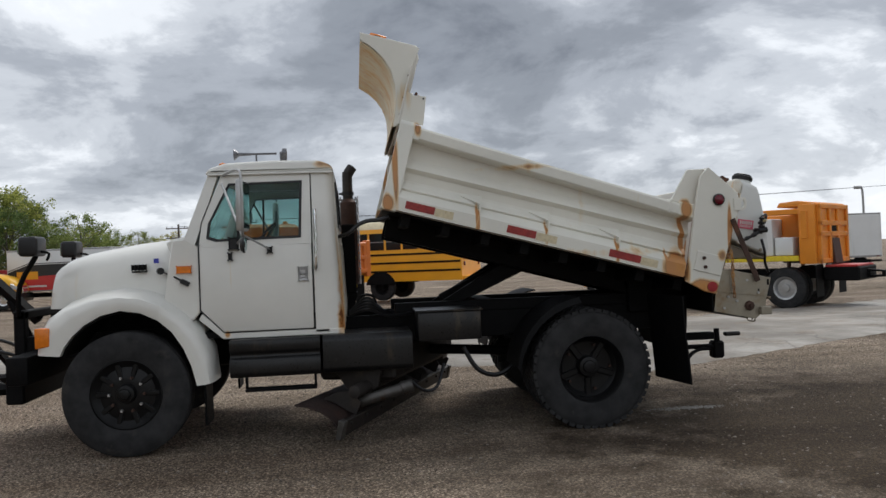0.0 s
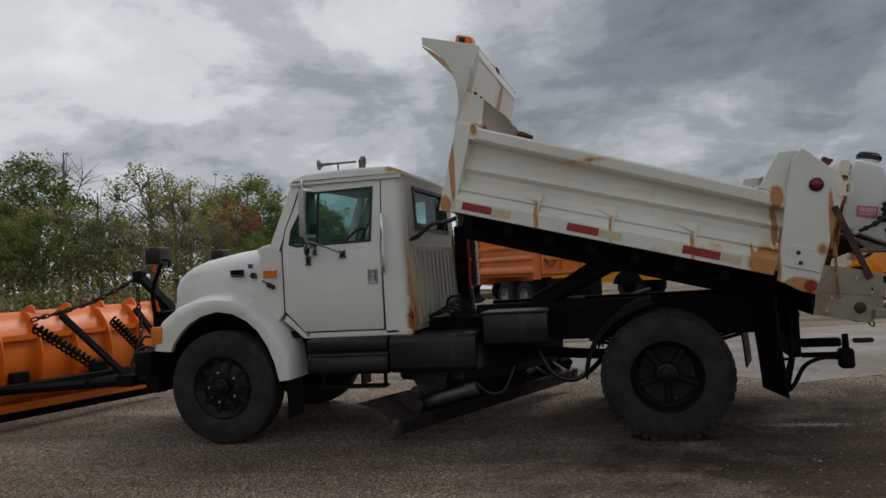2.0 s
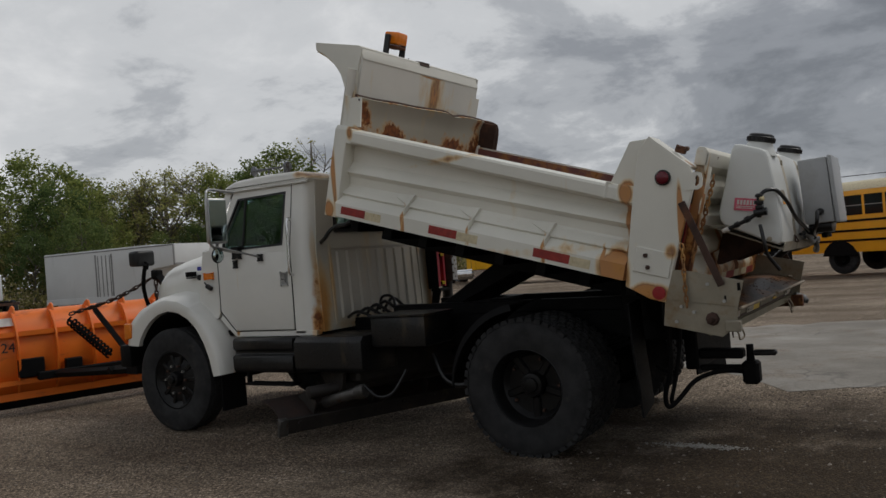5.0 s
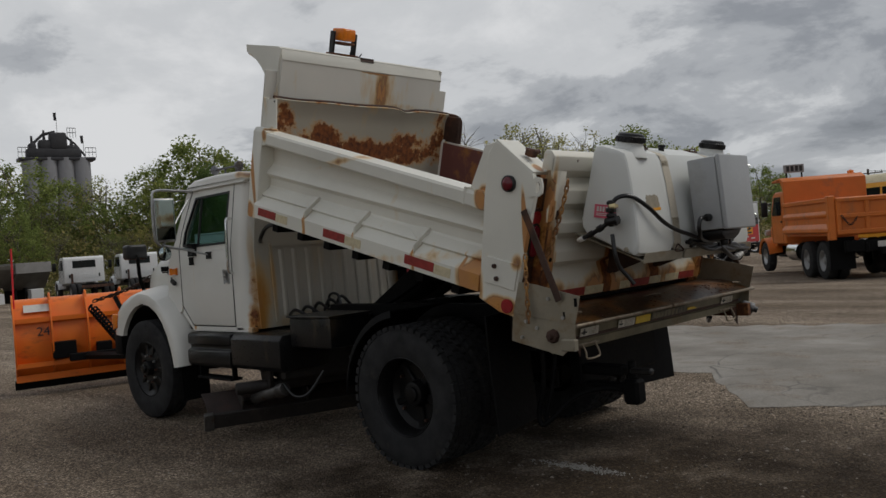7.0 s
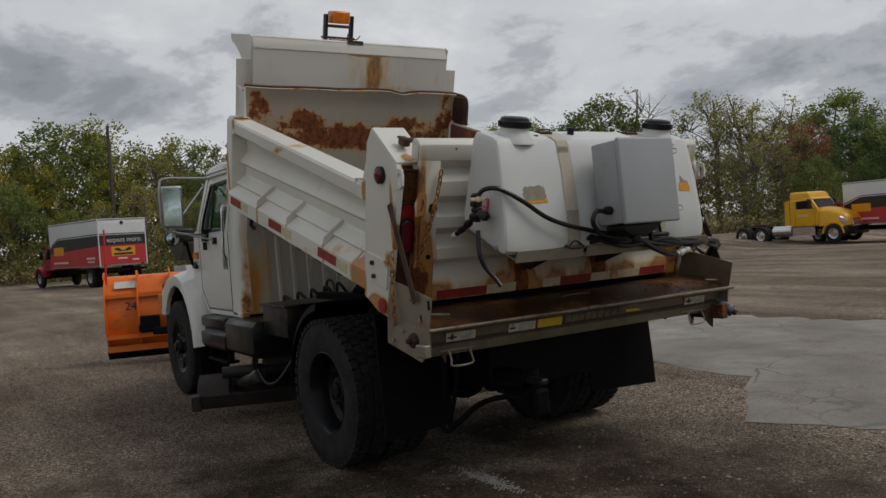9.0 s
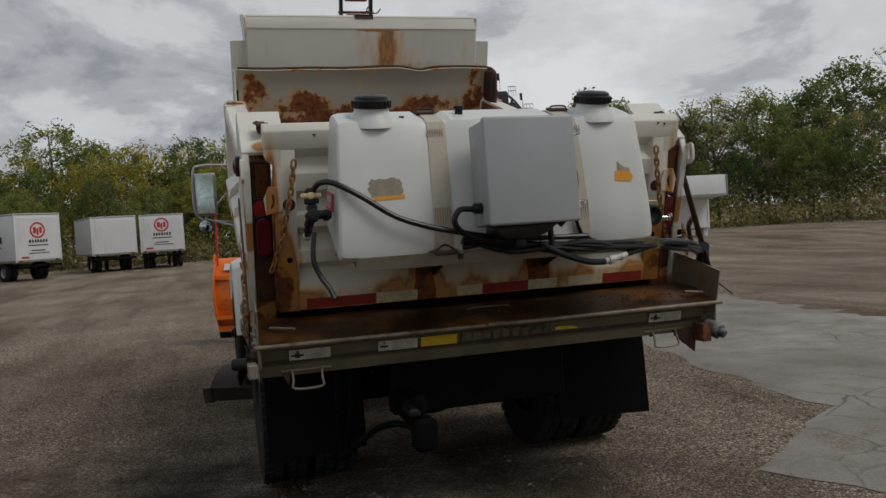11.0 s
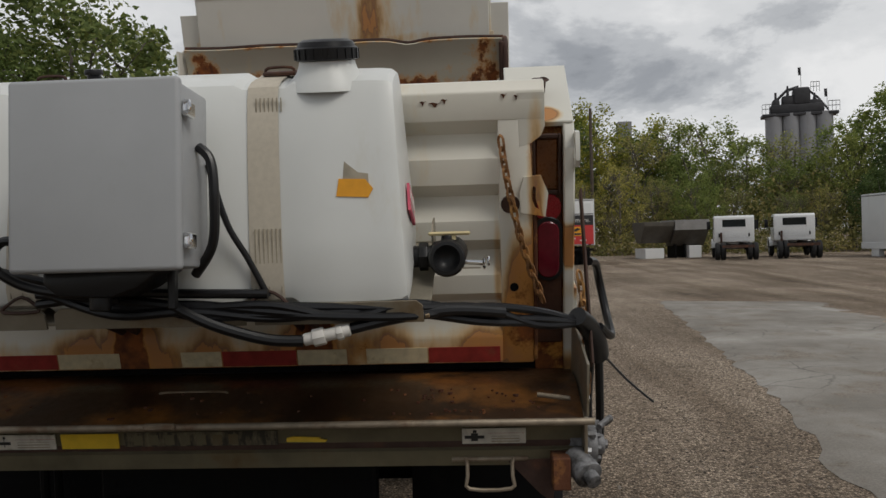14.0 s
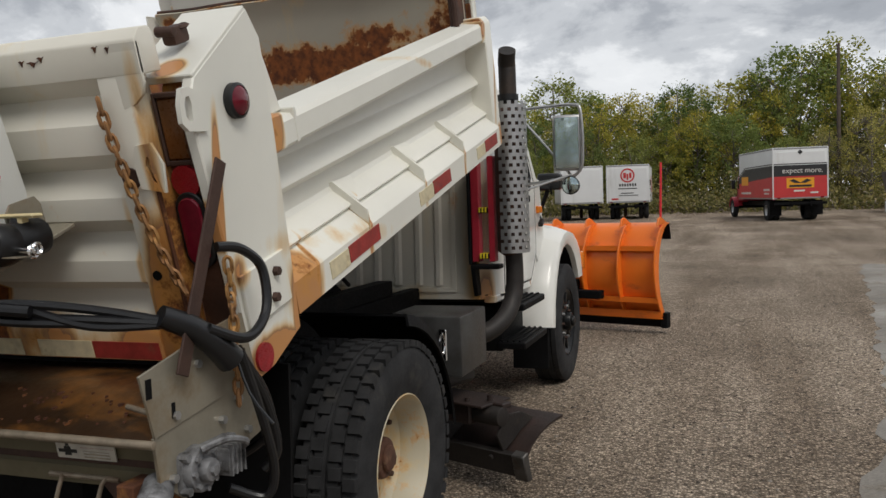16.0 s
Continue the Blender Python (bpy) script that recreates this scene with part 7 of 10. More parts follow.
# valves
LVALVE = Matrix.Translation((1.71, -0.905, 1.735)) @ Matrix.Diagonal((0.7, 0.8, 0.72, 1)) @ Matrix.Translation((-1.70, 0.90, -1.70))
vl = part("left_valve", bm_xf(bm_join(bm_cyl((1.66, -0.87, 1.62), (1.68, -0.97, 1.63), 0.030, 0.030, 16, 0.004), bm_cyl((1.665, -0.885, 1.62), (1.668, -0.91, 1.622), 0.042, 0.042, 6, 0.004), bm_cyl((1.68, -0.97, 1.58), (1.70, -0.985, 1.80), 0.023, 0.023, 14, 0.004), bm_cyl((1.64, -0.985, 1.62), (1.74, -0.98, 1.63), 0.034, 0.034, 16, 0.006), bm_cyl((1.735, -0.98, 1.63), (1.76, -0.98, 1.632), 0.042, 0.040, 6, 0.004), bm_cyl((1.688, -0.978, 1.70), (1.694, -0.98, 1.735), 0.044, 0.044, 8, 0.005), bm_cyl((1.696, -0.982, 1.765), (1.70, -0.984, 1.79), 0.036, 0.036, 8, 0.004), bm_box(1.66, 1.73, -1.01, -0.95, 1.655, 1.69, 0.01, 2), bm_tube([(1.68, -0.985, 1.62), (1.58, -0.99, 1.57), (1.46, -0.985, 1.52), (1.40, -0.985, 1.50)], 0.019, 12, 3), bm_cyl((1.60, -0.988, 1.582), (1.555, -0.988, 1.56), 0.030, 0.030, 8, 0.004), bm_cyl((1.50, -0.987, 1.538), (1.46, -0.986, 1.522), 0.027, 0.027, 8, 0.004)), LVALVE), PLASTIC, tank, "black ball valve assembly")
part("hose_cap", bm_xf(bm_cyl((1.40, -0.985, 1.50), (1.34, -0.985, 1.478), 0.026, 0.022, 14, 0.005), LVALVE), WHITELABEL, vl, "white pipe cap")
part("valve_handle", bm_xf(bm_join(bm_box(1.715, 1.735, -1.045, -0.925, 1.735, 1.765, 0.008, 2), bm_cyl((1.70, -0.985, 1.75), (1.74, -0.985, 1.75), 0.024, 0.022, 12, 0.004)), LVALVE), CREAM, vl, "cream valve handle")
vr = part("right_valve", bm_join(bm_cyl((1.56, 0.69, 1.585), (1.57, 0.79, 1.585), 0.034, 0.034, 16, 0.005), bm_cyl((1.565, 0.745, 1.585), (1.565, 0.775, 1.585), 0.044, 0.044, 8, 0.005), bm_cyl((1.50, 0.845, 1.60), (1.60, 0.835, 1.585), 0.050, 0.050, 18, 0.008), bm_lathe([(0.036, 0.0), (0.054, 0.0), (0.056, 0.012), (0.056, 0.055), (0.050, 0.065), (0.040, 0.066), (0.036, 0.055), (0.0, 0.02)], (1.60, 0.835, 1.58), "x", 24), bm_cyl((1.57, 0.79, 1.585), (1.57, 0.83, 1.585), 0.045, 0.05, 16, 0.005), bm_cyl((1.565, 0.835, 1.61), (1.565, 0.835, 1.650), 0.022, 0.02, 14, 0.004)), PLASTIC, tank, "black ball valve with open hose end")
part("valve_handle", bm_join(bm_box(1.545, 1.585, 0.775, 0.905, 1.648, 1.660, 0.005, 1), bm_box(1.55, 1.58, 0.82, 0.86, 1.625, 1.652, 0.005, 1)), CREAM, vr, "cream plastic valve handle")
part("hose_clamp", bm_join(bm_cyl((1.62, 0.88, 1.568), (1.625, 0.945, 1.563), 0.008), bm_lathe([(0.016, -0.004), (0.020, 0.0), (0.016, 0.004), (0.012, 0.0)], (1.625, 0.945, 1.563), "y", 14, True), bm_lathe([(0.014, -0.004), (0.018, 0.0), (0.014, 0.004), (0.010, 0.0)], (1.625, 0.958, 1.57), "y", 14, True)), CHROME, vr)
part("clamp_tag", bm_prism([(1.60, 0.86), (1.66, 0.87), (1.67, 0.935), (1.61, 0.93)], "z", 1.548, 1.551), STAINLESS, vr)
for y in (-0.86, 0.705):
    part("drain_plug", bm_cyl((1.735, y, 1.50), (1.735, y + (0.02 if y > 0 else -0.02), 1.50), 0.018, 0.016, 12, 0.003), GLUE, tank)

# control box
BOXM = Matrix.Translation((1.975, 0, 1.815)) @ Matrix.Rotation(radians(-3.2), 4, "Y") @ Matrix.Translation((-1.905, 0, -1.812))
cb = thing("control_box", "grey steel control enclosure mounted on the brine tank", "control box", (1.9, -0.02, 1.57))
part("enclosure", bm_xf(bm_box(1.79, 1.985, -0.235, 0.193, 1.578, 2.05, 0.012, 2), BOXM), BOXGREY, cb)
part("enclosure_door", bm_xf(bm_box(1.988, 2.02, -0.243, 0.20, 1.57, 2.058, 0.012, 3), BOXM), BOXGREY, cb, "smooth grey enclosure door")
for z in (1.645, 1.98):
    part("latch", bm_xf(bm_join(bm_box(1.94, 2.0, 0.198, 0.214, z - 0.02, z + 0.02, 0.004, 1), bm_tube([(2.0, 0.205, z + 0.012), (2.015, 0.225, z + 0.012), (2.015, 0.225, z - 0.012), (2.0, 0.205, z - 0.012)], 0.004, 6, 2)), BOXM), CHROME, cb)
part("mount_bracket", bm_xf(bm_box(1.84, 1.87, 0.105, 0.125, 1.47, 1.58, 0.004, 1), BOXM), PLASTIC, cb)
part("gland_plate", bm_xf(bm_join(bm_prism([(-0.19, 1.578), (0.13, 1.578), (0.06, 1.53), (-0.01, 1.505), (-0.15, 1.51), (-0.19, 1.54)], "x", 1.80, 1.955, 0.01, 2), bm_cyl((1.90, -0.06, 1.52), (1.905, -0.06, 1.47), 0.03, 0.026, 12, 0.004)), BOXM), PLASTIC, cb, "black moulded cable entry")
part("cable_gland", bm_xf(bm_cyl((1.90, -0.235, 1.66), (1.90, -0.275, 1.66), 0.026, 0.024, 14, 0.004), BOXM), PLASTIC, cb)

# hoses of the spray system
for nm, pts, r in (
    ("supply_hose", [(1.70, -0.965, 1.77), (1.74, -0.94, 1.82), (1.80, -0.88, 1.82), (1.84, -0.76, 1.75), (1.86, -0.62, 1.655), (1.87, -0.48, 1.60), (1.88, -0.34, 1.565), (1.88, -0.17, 1.53), (1.87, 0.05, 1.51), (1.86, 0.35, 1.50)], 0.0135),
    ("drain_hose", [(1.70, -0.965, 1.60), (1.72, -0.98, 1.48), (1.73, -0.955, 1.40), (1.76, -0.92, 1.34), (1.79, -0.90, 1.29)], 0.0125),
    ("box_cable", [(1.97, -0.27, 1.66), (1.97, -0.335, 1.662), (1.97, -0.365, 1.62), (1.96, -0.345, 1.575), (1.93, -0.26, 1.53), (1.90, -0.05, 1.50)], 0.0135),
    ("box_cable", [(1.95, 0.20, 1.90), (1.96, 0.235, 1.86), (1.97, 0.245, 1.76), (1.95, 0.23, 1.64), (1.92, 0.17, 1.56)], 0.0135),
    ("thin_cable", [(1.88, 0.20, 1.86), (1.86, 0.24, 1.70), (1.84, 0.29, 1.60), (1.82, 0.34, 1.49)], 0.009),
    ("dip_hose", [(1.88, 0.08, 1.48), (1.88, 0.20, 1.42), (1.86, 0.34, 1.375), (1.84, 0.44, 1.366)], 0.016),
    ("dip_hose", [(1.82, 0.57, 1.395), (1.80, 0.70, 1.42), (1.76, 0.85, 1.435), (1.70, 1.0, 1.42)], 0.016),
):
    solo(nm, bm_tube(pts, r, 10, 6), HOSE, "black rubber hose of the spray system", "hose", "hoses on the spreader")
for k in range(5):
    rg = random.Random(20 + k)
    way = []
    for (x, y, z) in [(1.86, -0.30, 1.505), (1.88, -0.08, 1.475), (1.88, 0.14, 1.462), (1.865, 0.36, 1.452), (1.83, 0.56, 1.445), (1.79, 0.75, 1.435), (1.71, 0.93, 1.418), (1.60, 1.10, 1.392)]:
        way.append((x + rg.uniform(-0.022, 0.012), y, z + rg.uniform(-0.026, 0.024)))
    solo("bundled_hose", bm_tube(way + [(1.47, 1.255, 1.36)], 0.0125, 8, 6), HOSE, "black rubber hose of the spray system", "hose", "hoses on the spreader")
solo("hose_coupler", bm_join(bm_cyl((1.835, 0.44, 1.368), (1.825, 0.57, 1.393), 0.018, 0.018, 14, 0.004), bm_cyl((1.833, 0.465, 1.372), (1.830, 0.50, 1.379), 0.025, 0.025, 8, 0.004), bm_cyl((1.828, 0.53, 1.384), (1.826, 0.55, 1.388), 0.022, 0.022, 8, 0.004)), WHITELABEL, "white plastic hose coupler", "coupler")
solo("hose_sleeve", bm_tube([(1.51, 1.23, 1.385), (1.44, 1.27, 1.345), (1.38, 1.30, 1.29), (1.33, 1.31, 1.24)], [0.03, 0.041], 12, 5), HOSE, "black wrap around bundled hydraulic hoses", "sleeve")
for k, pts in enumerate(([(1.42, 1.31, 1.34), (1.32, 1.36, 1.30), (1.22, 1.36, 1.36), (1.20, 1.34, 1.48), (1.27, 1.32, 1.54), (1.34, 1.29, 1.55)],
                         [(1.30, 1.32, 1.26), (1.22, 1.33, 1.05), (1.17, 1.33, 0.88), (1.18, 1.30, 0.80), (1.24, 1.22, 0.84)],
                         [(1.28, 1.30, 1.26), (1.15, 1.30, 1.08), (1.10, 1.30, 0.92), (1.12, 1.26, 0.86)],
                         [(1.26, 1.28, 1.24), (1.10, 1.26, 1.10), (1.05, 1.24, 0.95), (1.10, 1.1, 0.85)])):
    solo("hydraulic_hose", bm_tube(pts, 0.0145, 10, 6), HOSE, "black hydraulic hose looped beside the post", "hose", "hoses on the spreader")
solo("wire_whip", bm_tube([(1.32, 1.32, 1.25), (1.38, 1.40, 1.16), (1.40, 1.48, 1.09)], 0.004, 5, 3), HOSE, "thin black wire end", "wire")

# ---- tailgate salt spreader ----
spr = thing("salt_spreader", "stainless tailgate salt spreader with stained open trough", "spreader", (1.4, 0, 0.92))
for s in (-1, 1):
    pl = part("end_plate", bm_join(bm_prism([(1.15, 1.352), (1.30, 1.328), (1.625, 1.252), (1.58, 1.085), (1.112, 1.15)], "y", s * 1.243, s * 1.251, 0.001, 1), bm_prism([(1.112, 1.15), (1.58, 1.085), (1.565, 0.965), (1.47, 0.892), (1.09, 0.975)], "y", s * 1.236, s * 1.246, 0.001, 1)), STAINLESS, spr, "dirty stainless end plate")
    part("plate_slot", bm_join(bm_box(1.585, 1.605, s * 1.25, s * 1.2535, 1.19, 1.24), bm_box(1.50, 1.512, s * 1.25, s * 1.2535, 1.12, 1.16)), BLACK, pl)
    part("plate_bolt", bm_join(*[bm_cyl((x, s * 1.245, z), (x, s * 1.262, z), 0.012, 0.012, 6) for x, z in ((1.40, 1.24), (1.22, 1.10), (1.50, 1.125), (1.18, 1.00), (1.52, 0.965), (1.30, 1.06))]), DULLMETAL, pl)
    part("brace_arm", bm_xf(bm_box(-0.30, 0.30, -0.004, 0.004, -0.024, 0.024, 0.002, 1), Matrix.Translation((1.386, s * 1.275, 1.508)) @ Matrix.Rotation(radians(69), 4, "Y")), DARKRUST, spr, "rusty flat brace arm")
part("auger_hub", bm_join(bm_cyl((1.415, -1.24, 1.012), (1.415, -1.275, 1.012), 0.046, 0.040, 8, 0.006), bm_cyl((1.415, -1.275, 1.012), (1.415, -1.30, 1.012), 0.018, 0.016, 10)), DARKRUST, spr)
part("trough_floor", bm_prism([(1.17, 1.165), (1.33, 1.160), (1.40, 1.148), (1.60, 1.070), (1.60, 1.064), (1.39, 1.135), (1.32, 1.150), (1.17, 1.155)], "y", -1.235, 1.235), TRAY, spr, "brown stained trough floor")
rg = random.Random(77)
spots = []
for k in range(70):
    x, y, r = rg.uniform(1.40, 1.55), rg.choice((rg.gauss(0.85, 0.12), rg.uniform(-1.1, 1.1))), 0.003 + 0.006 * rg.random() ** 2
    z = 1.148 - 0.39 * (x - 1.40)
    spots.append(bm_prism([(x + r * 1.3 * math.cos(a), y + r * math.sin(a)) for a in [0.9 * j for j in range(7)]], "z", z - 0.004, z + 0.003))
tagged(part("grease_spatter", bm_join(*spots), STREAK, spr), "dark grease spatter", kind="stuff")
# black sheet added to stand for the shade between gate and trough
part("back_apron", bm_box(1.078, 1.090, -1.234, 1.234, 0.97, 1.205, 0.002, 1), BLACK, spr, "added black sheet darkening the gap behind the trough")
part("trough_back", bm_prism([(1.095, 1.16), (1.11, 1.16), (1.19, 1.13), (1.175, 1.12)], "y", -1.235, 1.235), TRAY, spr)
SKIN = Matrix.Translation((-0.05, 0.0, -0.006))
part("trough_skin", bm_xf(bm_prism([(1.652, 1.070), (1.560, 1.052), (1.545, 0.985), (1.560, 0.975), (1.550, 0.925), (1.44, 0.905), (1.42, 0.915), (1.53, 0.94), (1.535, 0.975), (1.525, 0.985), (1.54, 1.06), (1.64, 1.078)], "y", -1.235, 1.235), SKIN), OLIVE, spr, "grimy stainless trough front")
part("rail", bm_join(bm_cyl((1.602, -1.265, 1.076), (1.602, 1.265, 1.076), 0.0115, 0.0115, 12, 0.003), bm_box(1.605, 1.63, -0.12, -0.02, 1.070, 1.092, 0.006, 1)), RAILSTEEL, spr, "round steel rail")
part("auger_tube", bm_cyl((1.43, -1.22, 0.99), (1.43, 1.22, 0.99), 0.07, 0.07, 20), DARKRUST, spr)
part("bolt_pin", bm_join(bm_cyl((1.50, 1.10, 1.14), (1.52, 1.20, 1.13), 0.008), bm_cyl((1.46, -1.18, 1.15), (1.50, -1.06, 1.14), 0.008), bm_tube([(1.41, -0.15, 1.145), (1.42, -0.12, 1.152), (1.42, 0.05, 1.152), (1.41, 0.08, 1.145)], 0.004, 6, 2)), RAILSTEEL, spr)
for y0, y1, mt, nm in ((-1.10, -1.02, DECAL, "decal"), (-1.02, -0.90, DECAL, "decal"), (-0.66, -0.60, DECAL, "decal"), (-0.60, -0.46, DECAL, "decal"), (-0.44, -0.25, YELLOWLABEL, "decal"), (0.86, 0.94, DECAL, "decal"), (0.94, 1.06, DECAL, "decal")):
    d = part(nm, bm_xf(bm_prism([(1.553, 0.995), (1.557, 0.995), (1.568, 1.045), (1.563, 1.045)], "y", y0, y1), SKIN), mt, spr, "worn safety decal")
    if mt is DECAL and y1 - y0 < 0.09:      # a black pictogram
        part("decal_print", bm_xf(bm_join(bm_prism([(1.554, 1.004), (1.5605, 1.004), (1.5655, 1.030), (1.5595, 1.030)], "y", y0 + 0.028, y1 - 0.030), bm_prism([(1.555, 1.012), (1.5625, 1.012), (1.5645, 1.022), (1.5575, 1.022)], "y", y0 + 0.008, y1 - 0.010), bm_prism([(1.556, 1.031), (1.5655, 1.031), (1.567, 1.040), (1.560, 1.040)], "y", y0 + 0.034, y1 - 0.034)), SKIN), INK, d)
    elif mt is DECAL:                       # a red heading over lines of print
        part("decal_heading", bm_xf(bm_prism([(1.556, 1.029), (1.5645, 1.029), (1.5672, 1.043), (1.560, 1.043)], "y", y0 + 0.004, y1 - 0.004), SKIN), RED, d)
        for zz in (1.000, 1.009, 1.018):
            part("print_bar", bm_xf(bm_prism([(1.553 + (zz - 1) * 0.2, zz), (1.5585 + (zz - 1) * 0.2, zz), (1.5593 + (zz - 1) * 0.2, zz + 0.004), (1.554 + (zz - 1) * 0.2, zz + 0.004)], "y", y0 + 0.012, y1 - 0.02), SKIN), GLUE, d)
part("torn_decal", bm_xf(bm_prism([(0.30, 1.010), (0.425, 1.008), (0.43, 1.014), (0.405, 1.019), (0.41, 1.023), (0.32, 1.027), (0.30, 1.022)], "x", 1.556, 1.564), SKIN), YELLOWLABEL, spr, "torn yellow sticker strip")
WORN = plain("worn_lettering", (0.035, 0.032, 0.025), 0.5, 0.2, 0.2, 12, 0.05, dirt=(0.19, 0.165, 0.105), dirt_amount=0.56, dirt_scale=14, stretch=(1, 2.5, 1))
part("maker_plate", bm_xf(bm_prism([(1.553, 1.000), (1.5575, 1.000), (1.568, 1.047), (1.563, 1.047)], "y", -0.23, 0.27), SKIN), WORN, spr, "worn black lettering band")
part("lettering_bars", bm_xf(bm_join(*[bm_prism([(1.554, 1.004), (1.5595, 1.004), (1.567, 1.038), (1.561, 1.038)], "y", y, y + 0.03) for y in np.arange(-0.20, 0.12, 0.052)]), SKIN), OLIVE, spr)
for y in (-1.02, 0.945):
    part("step_loop", bm_xf(bm_join(bm_tube([(1.54, y - 0.12, 0.945), (1.56, y - 0.075, 0.948), (1.585, y - 0.07, 0.90), (1.59, y - 0.065, 0.862), (1.59, y + 0.065, 0.862), (1.585, y + 0.07, 0.90), (1.56, y + 0.075, 0.948), (1.54, y + 0.12, 0.945)], 0.0062, 8, 3), bm_cyl((1.555, y - 0.12, 0.946), (1.555, y + 0.12, 0.946), 0.008)), SKIN), RAILSTEEL, spr, "steel rod step loop")
MOVE = Matrix.Translation((0.0, -0.065, -0.035))
def motor_shape():
    """A squat cast gear case: stepped body, round cover with a ring of bolts, ribs, port block and shaft boss."""
    pieces = [bm_box(1.28, 1.50, 1.252, 1.33, 0.945, 1.055, 0.014, 2), bm_box(1.30, 1.36, 1.25, 1.375, 0.965, 1.035, 0.010, 2), bm_cyl((1.435, 1.30, 1.0), (1.435, 1.352, 1.0), 0.064, 0.060, 24, 0.005), bm_cyl((1.435, 1.35, 1.0), (1.435, 1.378, 1.0), 0.034, 0.030, 20, 0.005), bm_cyl((1.435, 1.376, 1.0), (1.435, 1.388, 1.0), 0.016, 0.015, 6)]
    for k in range(8):
        a = 2 * math.pi * k / 8
        pieces.append(bm_cyl((1.435 + 0.050 * math.cos(a), 1.35, 1.0 + 0.050 * math.sin(a)), (1.435 + 0.050 * math.cos(a), 1.362, 1.0 + 0.050 * math.sin(a)), 0.008, 0.008, 6))
    for x in (1.292, 1.312, 1.332, 1.352):
        pieces.append(bm_box(x - 0.003, x + 0.003, 1.33, 1.382, 0.955, 1.045, 0.002, 1))
    for x in (1.29, 1.49):
        for z in (0.955, 1.045):
            pieces.append(bm_cyl((x, 1.32, z), (x, 1.345, z), 0.012, 0.012, 6))
    pieces += [bm_cyl((1.52, 1.27, 0.985), (1.60, 1.31, 0.945), 0.040, 0.046, 20, 0.006), bm_cyl((1.59, 1.305, 0.95), (1.625, 1.322, 0.932), 0.026, 0.024, 16, 0.004), bm_tube([(1.29, 1.37, 1.02), (1.33, 1.41, 1.05), (1.40, 1.40, 1.075), (1.46, 1.36, 1.06)], 0.010, 8, 4)]
    return bm_join(*pieces)


mot = part("gear_motor", bm_xf(motor_shape(), MOVE), CASTALU, spr, "corroded cast aluminium gear motor")
part("motor_bracket", bm_xf(bm_box(1.30, 1.60, 1.20, 1.255, 0.90, 1.0, 0.004, 1), MOVE), RUSTY, mot)
part("bearing_block", bm_join(bm_box(1.50, 1.60, -1.30, -1.255, 0.93, 1.0, 0.006, 1)), STAINLESS, spr)
part("deflector_plate", bm_prism([(1.00, 0.935), (1.16, 0.94), (1.14, 0.80), (1.10, 0.83)], "x", 1.50, 1.507), DARKRUST, spr, "rusty pointed deflector")
part("deflector_plate", bm_prism([(-1.14, 0.93), (-1.10, 0.925), (-1.11, 0.87)], "x", 1.50, 1.507), DARKRUST, spr)

# ---- snow plow ----
PL, PR = Vector((-7.40, -1.32, 0)), Vector((-6.45, 1.74, 0))
pu = (PR - PL).normalized()
PM = Matrix.Translation((PL + PR) / 2) @ Matrix((( -pu.y, pu.x, 0, 0), (pu.x, pu.y, 0, 0), (0, 0, 1, 0), (0, 0, 0, 1)))
HALF = (PR - PL).length / 2      # local x: forward, local y: along the blade from left to right
plow = thing("snow_plow", "orange reversible snow plow mounted on the truck front", "snow plow", ((PL + PR) / 2)[:])
mp = [(0.14, 0.17), (0.05, 0.30), (-0.02, 0.45), (-0.055, 0.62), (-0.055, 0.80), (-0.02, 0.97), (0.05, 1.12), (0.14, 1.225), (0.24, 1.275), (0.30, 1.28)]
part("moldboard", bm_xf(bm_loft([[(x, y, z) for x, z in mp] for y in np.linspace(-HALF, HALF, 12)], closed=False, thick=0.012), PM), PLOW, plow, "curved orange steel moldboard", 60)
nrib = 8
for k in range(nrib):
    y = -HALF + 0.01 + (2 * HALF - 0.02) * k / (nrib - 1)
    back_edge = [(x - (0.075 + 0.03 * math.sin(math.pi * i / 9)), z) for i, (x, z) in enumerate(mp)]
    lobe = [(0.13, 1.325), (0.06, 1.352), (-0.01, 1.335), (-0.05, 1.25)]
    poly = mp[:9] + lobe + back_edge[8::-1]
    part("rib", bm_xf(bm_prism(poly, "y", y - 0.011, y + 0.011, 0.003, 1), PM), PLOW, plow)
for z, x in ((1.02, -0.005), (0.42, -0.01)):
    part("stiffener", bm_xf(bm_prism([(x, z), (x - 0.075, z + 0.005), (x - 0.075, z - 0.055), (x - 0.068, z - 0.055), (x - 0.068, z - 0.006), (x, z - 0.012)], "y", -HALF, HALF), PM), PLOW, plow)
part("bottom_angle", bm_xf(bm_prism([(0.13, 0.17), (0.0, 0.17), (0.0, 0.26), (0.012, 0.26), (0.012, 0.182), (0.13, 0.182)], "y", -HALF, HALF), PM), PLOW, plow)
part("cutting_edge", bm_xf(bm_prism([(0.11, 0.19), (0.17, 0.06), (0.145, 0.055), (0.085, 0.185)], "y", -HALF - 0.02, HALF + 0.02, 0.003, 1), PM), BLACK, plow, "black steel cutting edge")
part("curb_guard", bm_xf(bm_box(0.05, 0.16, HALF - 0.03, HALF + 0.05, 0.06, 0.24, 0.01, 1), PM), BLACK, plow)
part("deflector_flap", bm_xf(bm_prism([(0.30, 1.27), (0.34, 1.10), (0.335, 1.08), (0.285, 1.262)], "y", -HALF, HALF), PM), BLACK, plow, "black rubber snow deflector")
